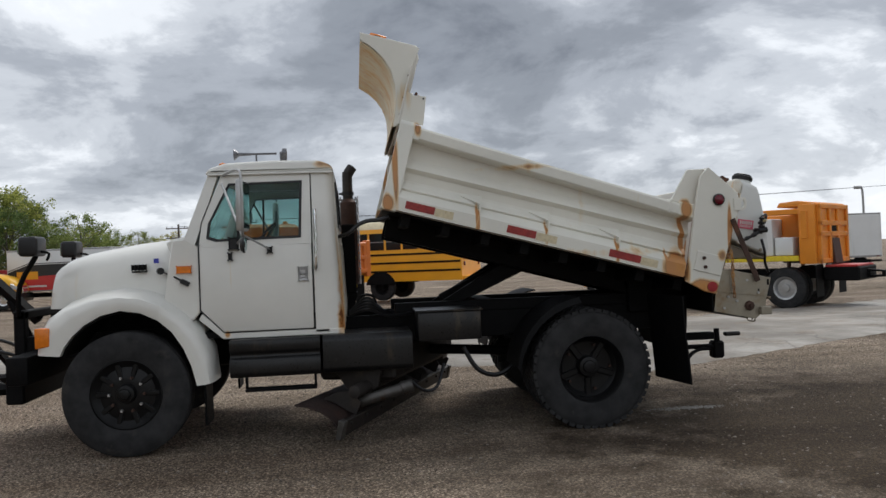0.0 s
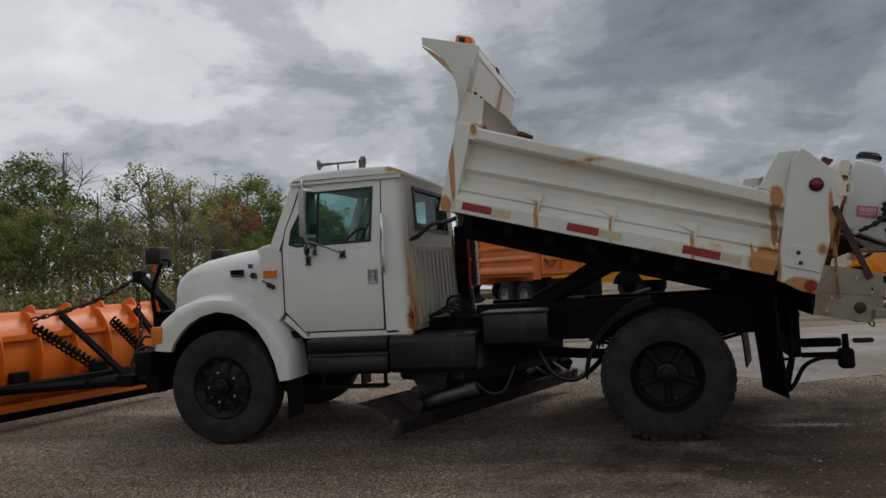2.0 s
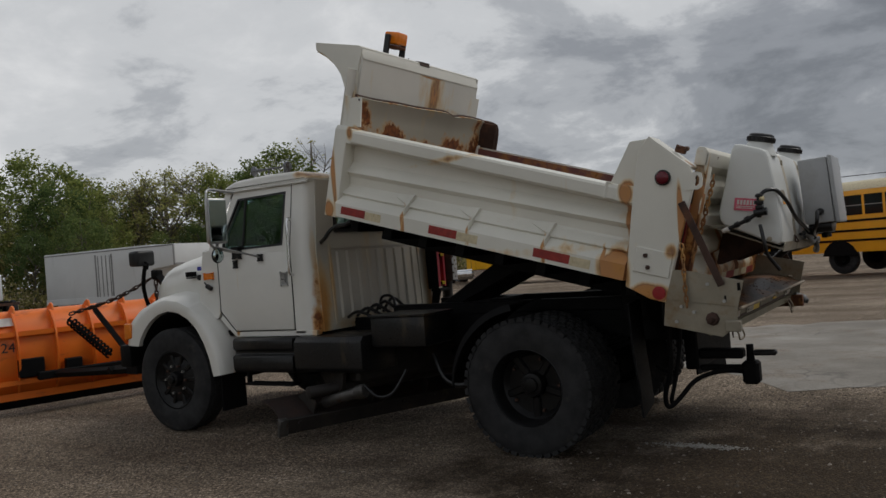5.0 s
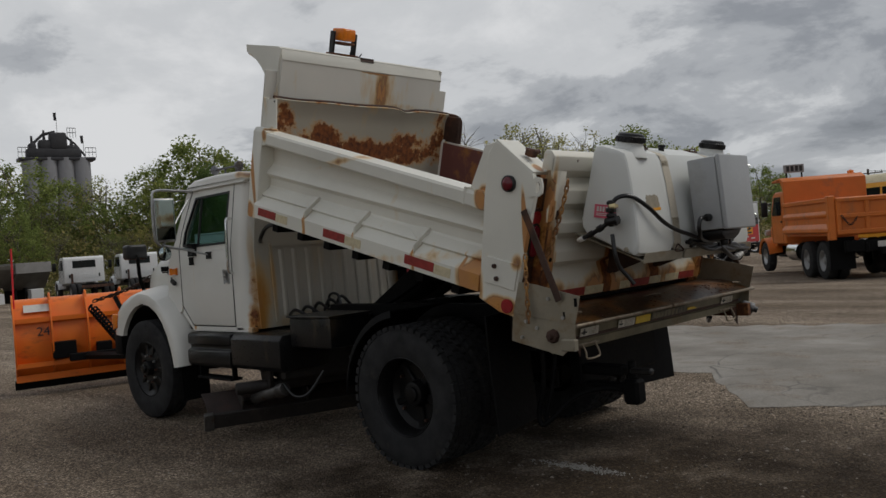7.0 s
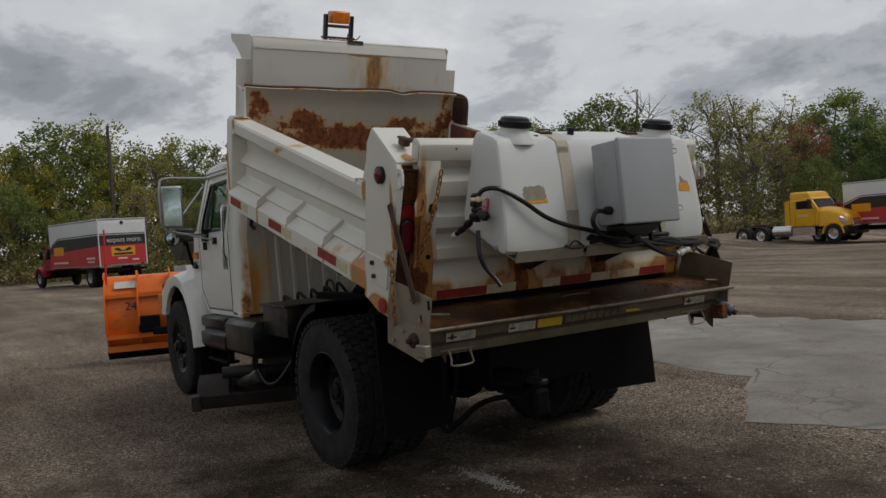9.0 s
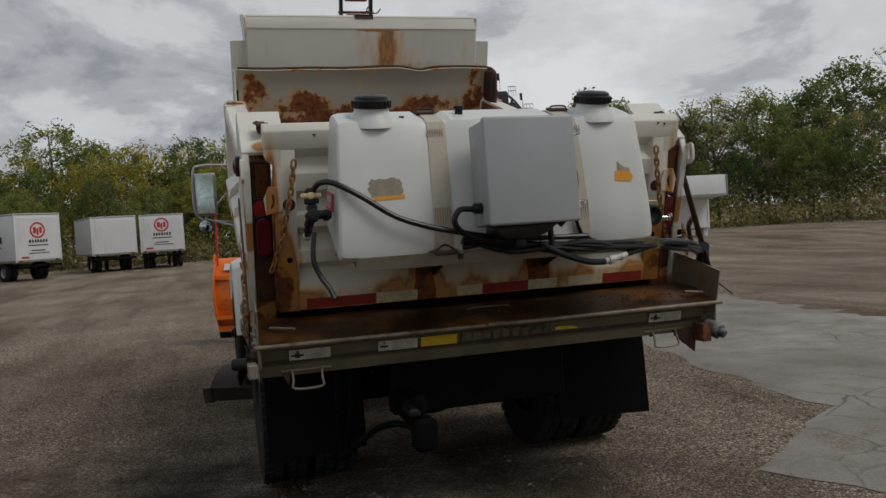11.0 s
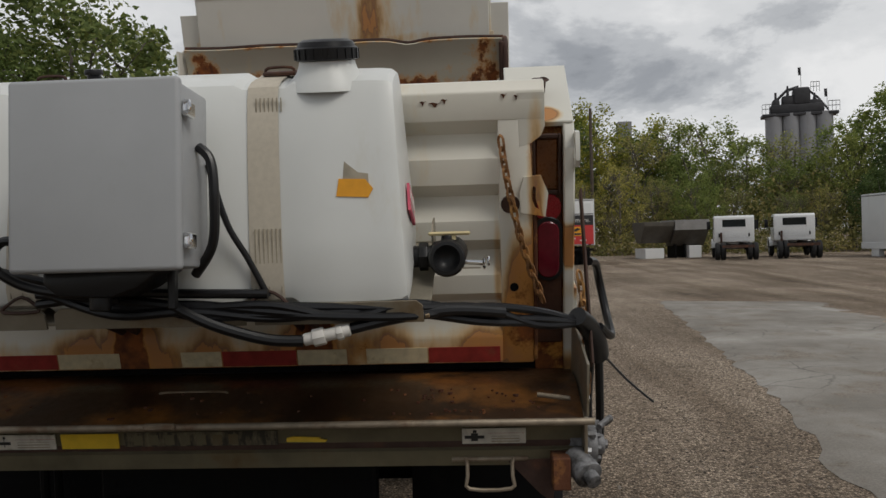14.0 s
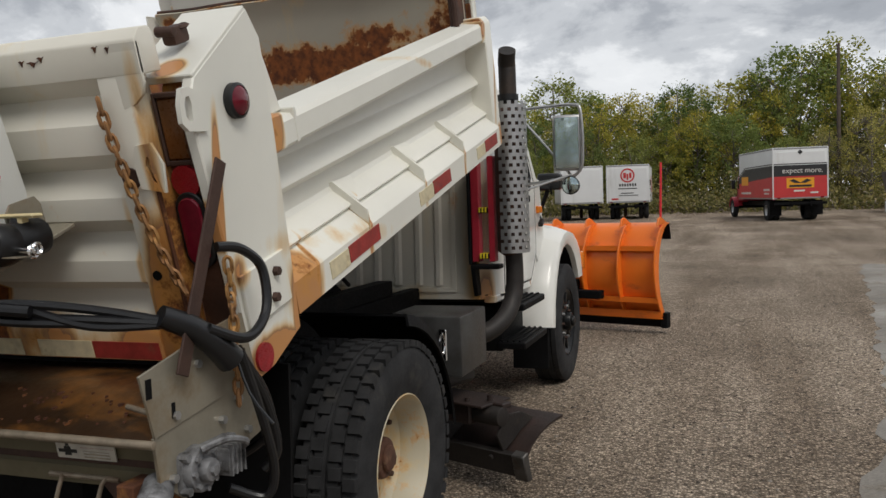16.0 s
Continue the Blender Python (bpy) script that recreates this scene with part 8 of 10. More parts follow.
for y in (-HALF + 0.03, HALF - 0.03):
    part("marker_pole", bm_xf(bm_cyl((0.10, y, 1.15), (0.10, y + 0.02, 1.98), 0.013, 0.013, 10), PM), POLERED, plow, "red plastic plow marker pole")
num = text_mesh("24", 0.17, 0.002)
num.transform(PM @ Matrix.Translation((-0.070, -HALF + 0.36, 0.83)) @ Matrix(((0, 0, -1, 0), (1, 0, 0, 0), (0, 1, 0, 0), (0, 0, 0, 1))) @ Matrix.Diagonal((1, 1, 1, 1)))
part("unit_number", num, INK, plow, "black unit number 24")
part("top_label", bm_xf(bm_prism([(0.005, 1.10), (0.085, 1.195), (0.081, 1.20), (0.0, 1.104)], "y", -HALF + 0.14, -HALF + 0.46), PM), WHITELABEL, plow)
part("hinge_block", bm_xf(bm_join(bm_box(-0.16, -0.06, -0.60, -0.40, 0.38, 0.62, 0.01, 1), bm_box(-0.16, -0.06, 0.40, 0.60, 0.38, 0.62, 0.01, 1), bm_box(-0.14, -0.06, -1.15, -0.85, 0.45, 0.68, 0.01, 1)), PM), BLACK, plow)
part("swivel_bar", bm_xf(bm_box(-0.22, -0.12, -0.95, 0.95, 0.40, 0.50, 0.01, 1), PM), BLACK, plow)
arms = []
for a, b, w in (((-6.95, -0.55, 0.45), (-5.1, -0.42, 0.52), 0.05), ((-6.62, 0.75, 0.45), (-5.1, 0.42, 0.52), 0.05), ((-5.9, -0.55, 0.50), (-5.9, 0.60, 0.50), 0.045)):
    arms.append(bm_tube([a, b], w, 4, 0))
part("push_frame", bm_join(*arms), BLACK, plow, "black A-shaped push frame")
for y0 in (-0.62, 0.30):
    top = Vector((-6.42 + 0.30 * (y0 + 0.62), y0 - 0.05, 1.13)); bot = Vector((-5.74, y0, 0.70))
    d = (bot - top)
    q = d.to_track_quat("Z", "Y").to_matrix()
    coil = [top + d * t + q @ Vector((0.05 * math.cos(2 * math.pi * 13 * t), 0.05 * math.sin(2 * math.pi * 13 * t), 0)) for t in np.linspace(0.02, 0.98, 150)]
    part("trip_spring", bm_tube(coil, 0.013, 6, 0), BLACK, plow, "black coil trip spring")
    part("spring_rod", bm_cyl(top[:], bot[:], 0.018, 0.018, 10), BLACK, plow)
    part("strut", bm_tube([(top.x + 0.12, y0 + 0.22, 1.23), (-5.46, y0 + 0.18, 0.52)], 0.04, 4, 0), BLACK, plow)
    part("strut_foot", bm_box(-5.55, -5.35, y0 + 0.05, y0 + 0.25, 0.46, 0.58, 0.01, 1), BLACK, plow)
part("hitch_frame", bm_join(bm_box(-5.16, -5.0, -0.62, 0.62, 0.40, 0.62, 0.015, 1), bm_box(-5.12, -5.02, -0.50, -0.40, 0.4, 1.22, 0.012, 1), bm_box(-5.12, -5.02, 0.40, 0.50, 0.4, 1.22, 0.012, 1), bm_box(-5.10, -5.02, -0.5, 0.5, 1.14, 1.22, 0.012, 1)), BLACK, plow, "black plow hitch frame")
boom = part("lift_boom", bm_join(bm_tube([(-5.08, 0.0, 1.10), (-5.58, 0.0, 1.60)], 0.055, 4, 0), bm_box(-5.65, -5.53, -0.05, 0.05, 1.54, 1.66, 0.02, 2), bm_cyl((-5.06, 0.0, 0.72), (-5.34, 0.0, 1.30), 0.035, 0.035, 12)), BLACK, plow, "black lift boom with chain")
part("lift_chain", bm_join(chain_links([(-5.62, 0.0, 1.57), (-5.62, 0.0, 1.3), (-5.61, 0.0, 0.95), (-5.75, 0.0, 0.6)], 0.06, 0.010), chain_links([(-5.62, -0.02, 1.58), (-6.0, -0.3, 1.35), (-6.5, -0.6, 1.2)], 0.06, 0.010)), DARKRUST, boom)
part("hydraulic_hose", bm_join(bm_tube([(-5.05, -0.30, 0.75), (-5.35, -0.34, 0.85), (-5.45, -0.3, 0.66), (-5.30, -0.25, 0.52)], 0.016, 8, 5), bm_tube([(-5.05, -0.20, 0.80), (-5.40, -0.22, 0.95), (-5.52, -0.2, 0.70), (-5.40, -0.15, 0.55)], 0.016, 8, 5)), HOSE, plow)
for s in (-1, 1):
    pos = Vector((-4.80 if s < 0 else -5.00, s * 0.80, 1.785))
    lt = part("plow_light", bm_xf(bm_join(bm_box(-0.10, 0.06, -0.12, 0.12, -0.085, 0.085, 0.03, 3)), Matrix.Translation(pos)), PLASTIC, truck, "black auxiliary plow headlight")
    part("light_lens", bm_xf(bm_box(-0.108, -0.09, -0.10, 0.10, -0.065, 0.065, 0.006, 1), Matrix.Translation(pos)), MIRROR, lt)
    part("light_stalk", bm_join(bm_tube([(-5.05, s * 0.55, 1.18), (-4.98, s * 0.68, 1.45), (pos.x, s * 0.78, 1.70)], 0.022, 8, 3), bm_tube([(pos.x + 0.05, s * 0.82, 1.74), (pos.x + 0.13, s * 0.84, 1.72), (pos.x + 0.11, s * 0.84, 1.66)], 0.012, 6, 3)), BLACK, lt)

# ---- the other vehicles of the yard: local x forward, y left ----


def base_thing(name, label, category, group=""):
    return thing(name, label, category, (0, 0, 0), group)


def put(ob, x, y, heading, dz=0.0):
    ob.matrix_basis = pose(x, y, lot_z(x, y) + dz, 0, 0, heading)
    return ob


def yard_wheel(parent, x, y, r=0.5, w=0.26, rim=DULLMETAL):
    t = part("wheel", bm_lathe([(r * 0.56, -w / 2), (r * 0.8, -w / 2 - 0.01), (r * 0.96, -w / 2 + 0.02), (r, -w / 2 + 0.05), (r, w / 2 - 0.05), (r * 0.96, w / 2 - 0.02), (r * 0.8, w / 2 + 0.01), (r * 0.56, w / 2)], (x, y, r), "y", 32), TYRE, parent, "black truck tyre")
    o = 1 if y > 0 else -1
    part("rim", bm_lathe([(r * 0.57, -w * 0.4), (r * 0.58, o * w * 0.45), (r * 0.5, o * w * 0.40), (r * 0.42, o * w * 0.10), (r * 0.2, o * w * 0.12), (r * 0.18, o * w * 0.35), (0.0, o * w * 0.38)], (x, y, r), "y", 24), rim, t)


def rails(parent, x0, x1, z=0.85):
    for s in (-1, 1):
        part("frame_rail", bm_box(x0, x1, s * 0.42 - 0.04, s * 0.42 + 0.04, z - 0.12, z + 0.12, 0.01, 1), BLACK, parent)


def truck_cab(parent, paint, x0, length=1.55, hood=1.25, top=2.45, w=1.05, rear_win=True, lights=True):
    """A conventional cab: back wall at x0, hood ahead of it."""
    xb, xf = x0, x0 + length
    sill = top - 0.78
    prof = [(xb, 0.95), (xb, top - 0.10), (xb + 0.10, top), (xb + length * 0.62, top), (xb + length * 0.78, top - 0.10), (xf, sill), (xf, 0.95)]
    body = part("cab", bm_prism(prof, "y", -w, w, 0.045, 3), paint, parent)
    part("windscreen", bm_loft([[(xf - 0.015, -w + 0.14, sill + 0.06), (xf - 0.015, w - 0.14, sill + 0.06), (xb + length * 0.80 + 0.012, w - 0.18, top - 0.16), (xb + length * 0.80 + 0.012, -w + 0.18, top - 0.16)], [(xf + 0.004, -w + 0.14, sill + 0.06), (xf + 0.004, w - 0.14, sill + 0.06), (xb + length * 0.80 + 0.03, w - 0.18, top - 0.16), (xb + length * 0.80 + 0.03, -w + 0.18, top - 0.16)]]), DARKGLASS, body)
    for s in (-1, 1):
        part("side_window", bm_prism([(xb + 0.35, sill + 0.03), (xb + 0.35, top - 0.16), (xb + length * 0.68, top - 0.16), (xf - 0.18, sill + 0.10), (xf - 0.18, sill + 0.03)], "y", s * (w - 0.01), s * (w + 0.006)), DARKGLASS, body)
        part("door_gap", bm_join(bm_box(xb + 0.28, xb + 0.29, s * w - 0.006, s * w + 0.004, 1.0, top - 0.15), bm_box(xf - 0.10, xf - 0.09, s * w - 0.006, s * w + 0.004, 1.0, sill)), BLACK, body)
        part("door_handle", bm_box(xb + 0.36, xb + 0.46, s * (w - 0.01), s * (w + 0.02), sill - 0.2, sill - 0.14), PLASTIC, body)
        m = part("mirror", bm_box(xf - 0.22, xf - 0.14, s * (w + 0.14), s * (w + 0.34), sill + 0.02, sill + 0.50, 0.03, 2), PLASTIC, parent, "black door mirror")
        part("mirror_arm", bm_tube([(xf - 0.18, s * w, sill + 0.42), (xf - 0.18, s * (w + 0.2), sill + 0.44)], 0.014, 6, 0), PLASTIC, m)
    if rear_win:
        rw = part("rear_window", bm_box(xb - 0.012, xb + 0.01, -0.62, 0.62, sill + 0.14, top - 0.22, 0.004, 1), DARKGLASS, body)
        part("back_rib", bm_join(*[bm_prism([(-0.75 + 0.12 * k, 1.25 + 0.09 * k), (0.75 - 0.12 * k, 1.25 + 0.09 * k), (0.70 - 0.12 * k, 1.275 + 0.09 * k), (-0.70 + 0.12 * k, 1.275 + 0.09 * k)], "x", xb - 0.016, xb) for k in range(3)]), paint, body)
        for s in (-1, 1):
            part("back_vent", bm_box(xb - 0.014, xb, s * 0.80 - 0.04, s * 0.80 + 0.04, 1.25, 1.45, 0.004, 1), BLACK, body)
    xh = xf + hood
    rings = []
    for x, zt, ww in ((xf - 0.02, sill + 0.02, 0.92), (xf + hood * 0.5, sill - 0.08, 0.86), (xh - 0.12, sill - 0.20, 0.78), (xh, sill - 0.32, 0.74)):
        half = [(0, zt + 0.03), (ww * 0.6, zt + 0.01), (ww * 0.9, zt - 0.06), (ww, zt - 0.18), (ww + 0.02, 0.85)]
        rings.append([(x, -y, z) for y, z in half[::-1]] + [(x, y, z) for y, z in half[1:]])
    hd = part("hood", bm_loft(rings, closed=True, caps=True), paint, parent, "", 40)
    part("grille", bm_join(bm_box(xh - 0.01, xh + 0.025, -0.52, 0.52, 0.98, sill - 0.40, 0.02, 2), *[bm_box(xh + 0.02, xh + 0.035, -0.48, 0.48, z, z + 0.02) for z in np.arange(1.03, sill - 0.45, 0.065)]), GREYSTEEL if paint is CABWHITE else BLACKGLOSS, hd)
    for s in (-1, 1):
        fx = xh - 0.42
        arc = [(fx + 0.62 * math.cos(radians(a)), 0.52 + 0.60 * math.sin(radians(a))) for a in range(5, 181, 12)]
        arci = [(fx + 0.53 * math.cos(radians(a)), 0.52 + 0.52 * math.sin(radians(a))) for a in range(5, 181, 12)]
        part("fender", bm_loft([[(xi, s * 1.12, zi), (xo, s * 1.14, zo), (xo, s * 0.70, zo + 0.06)] for (xi, zi), (xo, zo) in zip(arci, arc)], closed=False, thick=0.02), paint, parent, "", 50)
        if lights:
            part("headlight", bm_box(xh - 0.10, xh + 0.01, s * 0.80 - 0.14, s * 0.80 + 0.16, sill - 0.62, sill - 0.42, 0.03, 2), DULLMETAL, parent, "clear headlight")
        yard_wheel(parent, fx, s * 0.98)
    part("bumper", bm_box(xh, xh + 0.16, -1.08, 1.08, 0.48, 0.82, 0.04, 2), BLACK if paint is not CABWHITE else GREYSTEEL, parent)
    return body


def van_box(parent, x0, x1, z0, z1, w=1.23, paint=VANWHITE):
    b = part("cargo_box", bm_box(x0, x1, -w, w, z0, z1, 0.02, 2), paint, parent, "white aluminium cargo box")
    part("roof_trim", bm_join(bm_box(x0 - 0.01, x1 + 0.01, -w - 0.012, w + 0.012, z1 - 0.09, z1 - 0.02, 0.006, 1), bm_box(x0 - 0.01, x1 + 0.01, -w - 0.012, w + 0.012, z0, z0 + 0.10, 0.006, 1)), GREYSTEEL, b)
    for s in (-1, 1):
        part("corner_trim", bm_box(x0 - 0.015, x0 + 0.06, s * w - 0.04, s * w + 0.015, z0, z1, 0.006, 1), paint, b)
    part("roller_door", bm_join(bm_box(x0 - 0.008, x0 + 0.01, -w + 0.12, w - 0.12, z0 + 0.10, z1 - 0.22, 0.003, 1), *[bm_box(x0 - 0.012, x0, -w + 0.12, w - 0.12, z, z + 0.008) for z in np.arange(z0 + 0.45, z1 - 0.3, 0.42)]), paint, b)
    part("bumper", bm_box(x0 - 0.10, x0, -w + 0.05, w - 0.05, z0 - 0.28, z0 - 0.16, 0.01, 1), BLACK, parent)
    for s in (-1, 1):
        part("tail_lamp", bm_box(x0 - 0.02, x0, s * (w - 0.25) - 0.08, s * (w - 0.25) + 0.08, z0 + 0.01, z0 + 0.07), LAMPRED, b)
    return b


def letters(parent, body, size, m, mat, label=""):
    bm = text_mesh(body, size, 0.006)
    bm.transform(m)
    return part("lettering", bm, mat, parent, label)


REAR = Matrix(((0, 0, -1, 0), (-1, 0, 0, 0), (0, 1, 0, 0), (0, 0, 0, 1)))     # text on a face that looks to -x


def red_box_truck(length=6.2):
    t = base_thing("box_truck", "box truck with white, black and red painted cargo box", "box truck", "red box trucks")
    rails(t, -0.2, length + 2.6, 0.8)
    truck_cab(t, LADDERRED, length + 0.15, 1.3, 1.1, 2.35, 1.0, False)
    b = van_box(t, 0.0, length, 1.05, 3.45)
    w = 1.23
    part("graphic_red", bm_box(-0.016, 0.0, -w + 0.03, w - 0.03, 1.12, 2.10), SIGNRED, b, "red painted panel")
    part("graphic_black", bm_box(-0.018, 0.0, -w + 0.03, w - 0.03, 2.10, 2.62), SIGNBLACK, b, "black painted band")
    part("graphic_line", bm_box(-0.019, 0.0, -w + 0.03, w - 0.03, 2.66, 2.70), SIGNBLACK, b)
    letters(b, "expect more.", 0.34, Matrix.Translation((-0.022, -0.10, 2.36)) @ REAR, WHITELABEL, "white words expect more.")
    part("logo_plate", bm_join(bm_box(-0.024, -0.01, -0.62, 0.62, 1.55, 2.02, 0.003, 1)), AMBERLABEL, b, "logo plate")
    part("logo_shape", bm_join(bm_prism([(-0.5, 1.90), (-0.3, 1.97), (0, 1.80), (0.3, 1.97), (0.5, 1.90), (0.25, 1.78), (-0.25, 1.78)], "x", -0.03, -0.02), bm_box(-0.03, -0.02, -0.5, 0.5, 1.60, 1.70)), SIGNBLACK, b)
    part("logo_shape", bm_prism([(0, 3.10), (0.12, 3.22), (0, 3.34), (-0.12, 3.22)], "x", -0.02, -0.008), SIGNBLACK, b)
    part("print_bars", bm_join(bm_box(-0.024, -0.015, -0.2, 0.3, 1.38, 1.46), bm_box(-0.024, -0.015, -0.8, -0.45, 1.28, 1.36)), WHITELABEL, b)
    for s in (-1, 1):
        part("graphic_red", bm_prism([(0.05, 1.12), (0.05, 2.10), (length - 0.05, 1.85), (length - 0.05, 1.12)], "y", s * (w + 0.004), s * (w + 0.016)), SIGNRED, b, "red painted panel")
        part("graphic_black", bm_prism([(0.05, 2.10), (0.05, 2.62), (length * 0.80, 2.58), (length - 0.05, 2.15), (length - 0.05, 1.85)], "y", s * (w + 0.004), s * (w + 0.018)), SIGNBLACK, b, "black painted band")
        part("graphic_line", bm_prism([(0.05, 2.67), (0.05, 2.71), (length * 0.80, 2.67), (length - 0.05, 2.25), (length - 0.05, 2.21), (length * 0.80, 2.63)], "y", s * (w + 0.004), s * (w + 0.018)), SIGNBLACK, b)
        part("logo_plate", bm_box(length - 1.9, length - 0.6, s * (w + 0.01), s * (w + 0.024), 1.75, 2.2), AMBERLABEL, b)
        part("print_bars", bm_join(bm_box(0.5, 1.5, s * (w + 0.01), s * (w + 0.022), 1.45, 1.55), bm_box(0.6, 1.4, s * (w + 0.01), s * (w + 0.022), 1.28, 1.36), bm_box(length - 2.4, length - 0.5, s * (w + 0.01), s * (w + 0.022), 1.30, 1.40)), WHITELABEL, b)
        for dy in (0.0, 0.30):
            yard_wheel(t, 1.5, s * (1.02 - dy), 0.5)
        part("mud_flap", bm_box(0.7, 0.72, s * 0.95 - 0.3, s * 0.95 + 0.25, 0.25, 0.95), BLACK, t)
    return t


def logo_box(length=6.0, logo=True, h=3.25):
    t = base_thing("box_trailer", "white box truck body" + (" with a round red logo" if logo else " with a plain roller door"), "box truck", "white box trucks")
    rails(t, -0.2, length + 0.6, 0.75)
    b = van_box(t, 0.0, length, 1.0, h)
    w = 1.23
    if logo:
        for pl, off in ((lambda r, a: (-0.018, r * math.cos(a), 2.60 + r * math.sin(a)), 0), ):
            ring = [[(-0.02, r * math.cos(a), 2.62 + r * math.sin(a)) for r in (0.33, 0.42)] for a in [2 * math.pi * k / 32 for k in range(33)]]
            part("logo_ring", bm_loft(ring, closed=False, thick=0.006), SIGNRED, b, "round red logo")
        part("logo_shape", bm_join(bm_box(-0.024, -0.01, -0.24, -0.10, 2.46, 2.78), bm_box(-0.024, -0.01, 0.08, 0.24, 2.46, 2.78), bm_box(-0.024, -0.01, -0.05, 0.05, 2.36, 2.72)), SIGNRED, b)
        part("print_bars", bm_join(*[bm_box(-0.022, -0.01, -0.5 + 0.15 * k, -0.41 + 0.15 * k, 1.98, 2.14) for k in range(7)], bm_box(-0.022, -0.01, -0.55, 0.55, 1.82, 1.87), bm_box(-0.022, -0.01, -0.35, 0.4, 1.55, 1.60), bm_box(-0.022, -0.01, -0.6, 0.5, 1.42, 1.46)), INK, b, "dark print bars")
        part("print_bars", bm_box(-0.022, -0.01, 0.55, 0.95, 1.18, 1.28), SIGNRED, b)
        for s in (-1, 1):
            ring = [[(length * 0.70 + r * math.cos(a), s * (w + 0.012), 2.1 + r * math.sin(a)) for r in (0.42, 0.54)] for a in [2 * math.pi * k / 32 for k in range(33)]]
            part("logo_ring", bm_loft(ring, closed=False, thick=0.006), SIGNRED, b)
            part("print_bars", bm_join(*[bm_box(1.2 + 0.28 * k, 1.38 + 0.28 * k, s * (w + 0.005), s * (w + 0.016), 2.0, 2.35) for k in range(7)], bm_box(1.3, 3.2, s * (w + 0.005), s * (w + 0.016), 1.75, 1.82), bm_box(1.6, 2.8, s * (w + 0.005), s * (w + 0.016), 1.35, 1.42)), INK, b)
    for s in (-1, 1):
        for dy in (0.0, 0.30):
            yard_wheel(t, 1.5, s * (1.0 - dy), 0.48)
    part("jack_stand", bm_join(bm_box(length - 0.3, length - 0.1, -0.6, -0.4, 0, 0.8), bm_box(length - 0.3, length - 0.1, 0.4, 0.6, 0, 0.8)), DARKRUST, t)
    return t


def cab_chassis():
    t = base_thing("cab_chassis", "white crew cab truck chassis without a body", "truck", "white cab chassis trucks")
    rails(t, -3.6, 2.4, 0.80)
    truck_cab(t, CABWHITE, 0.0, 2.0, 1.2, 2.45, 1.08, True)
    for s in (-1, 1):
        for dy in (0.0, 0.3):
            yard_wheel(t, -1.9, s * (0.98 - dy), 0.48, 0.25, GREYSTEEL)
    part("fuel_tank", bm_box(-0.9, -0.1, -0.95, -0.5, 0.5, 0.9, 0.03, 2), BLACK, t)
    part("rear_light_bar", bm_box(-3.62, -3.58, -0.8, 0.8, 0.7, 0.85), DARKRUST, t)
    part("exhaust", bm_cyl((-0.12, 0.7, 0.9), (-0.12, 0.7, 1.5), 0.06), DARKRUST, t)
    return t


def front_truck():
    """An older conventional: flat nose, louvred grille, separate white bumper."""
    t = base_thing("white_truck", "older white conventional truck parked facing the lot", "truck", "white trucks")
    rails(t, -4.5, 2.4, 0.80)
    truck_cab(t, CABWHITE, 0.0, 1.6, 1.25, 2.65, 1.08, False, lights=False)
    for s in (-1, 1):
        for dy in (0.0, 0.3):
            yard_wheel(t, -2.4, s * (0.98 - dy), 0.5)
    part("flat_bed", bm_box(-4.6, -0.3, -1.2, 1.2, 1.0, 1.12, 0.01, 1), GREYSTEEL, t)
    bar = part("light_bar", bm_join(bm_box(-0.30, -0.18, -1.0, 0.40, 2.80, 2.90, 0.02, 2), *[bm_box(-0.27, -0.22, y - 0.03, y + 0.03, 1.1, 2.82) for y in (-0.9, 0.9)]), BLACKGLOSS, t)
    part("amber_lamp", bm_box(-0.32, -0.16, 0.30, 1.0, 2.80, 2.90, 0.03, 2), AMBER, bar, "amber strobe lamp")
    part("front_bumper", bm_join(bm_box(2.98, 3.14, -1.18, 1.18, 0.56, 0.92, 0.03, 2), bm_box(2.6, 3.0, -1.18, -1.10, 0.60, 0.90, 0.02, 1), bm_box(2.6, 3.0, 1.10, 1.18, 0.60, 0.90, 0.02, 1)), CABWHITE, t, "white steel front bumper")
    part("tow_slot", bm_join(bm_box(3.135, 3.145, -0.45, -0.25, 0.70, 0.80), bm_box(3.135, 3.145, 0.25, 0.45, 0.70, 0.80)), BLACK, t)
    nose = part("nose_panel", bm_box(2.74, 2.90, -0.98, 0.98, 0.96, 1.52, 0.05, 3), CABWHITE, t)
    part("louvre_backing", bm_box(2.895, 2.905, -0.58, 0.58, 1.02, 1.50, 0.004, 1), BLACK, nose)
    for z in np.arange(1.04, 1.48, 0.055):
        part("louvre", bm_box(2.90, 2.925, -0.56, 0.56, z, z + 0.022, 0.004, 1), DULLMETAL, nose)
    for s in (-1, 1):
        hl = part("headlight_bezel", bm_box(2.89, 2.92, s * 0.79 - 0.15, s * 0.79 + 0.15, 1.14, 1.30, 0.01, 1), BLACK, nose)
        part("headlight", bm_box(2.91, 2.93, s * 0.79 - 0.12, s * 0.79 + 0.12, 1.16, 1.28, 0.01, 1), DULLMETAL, hl, "square headlight")
    return t


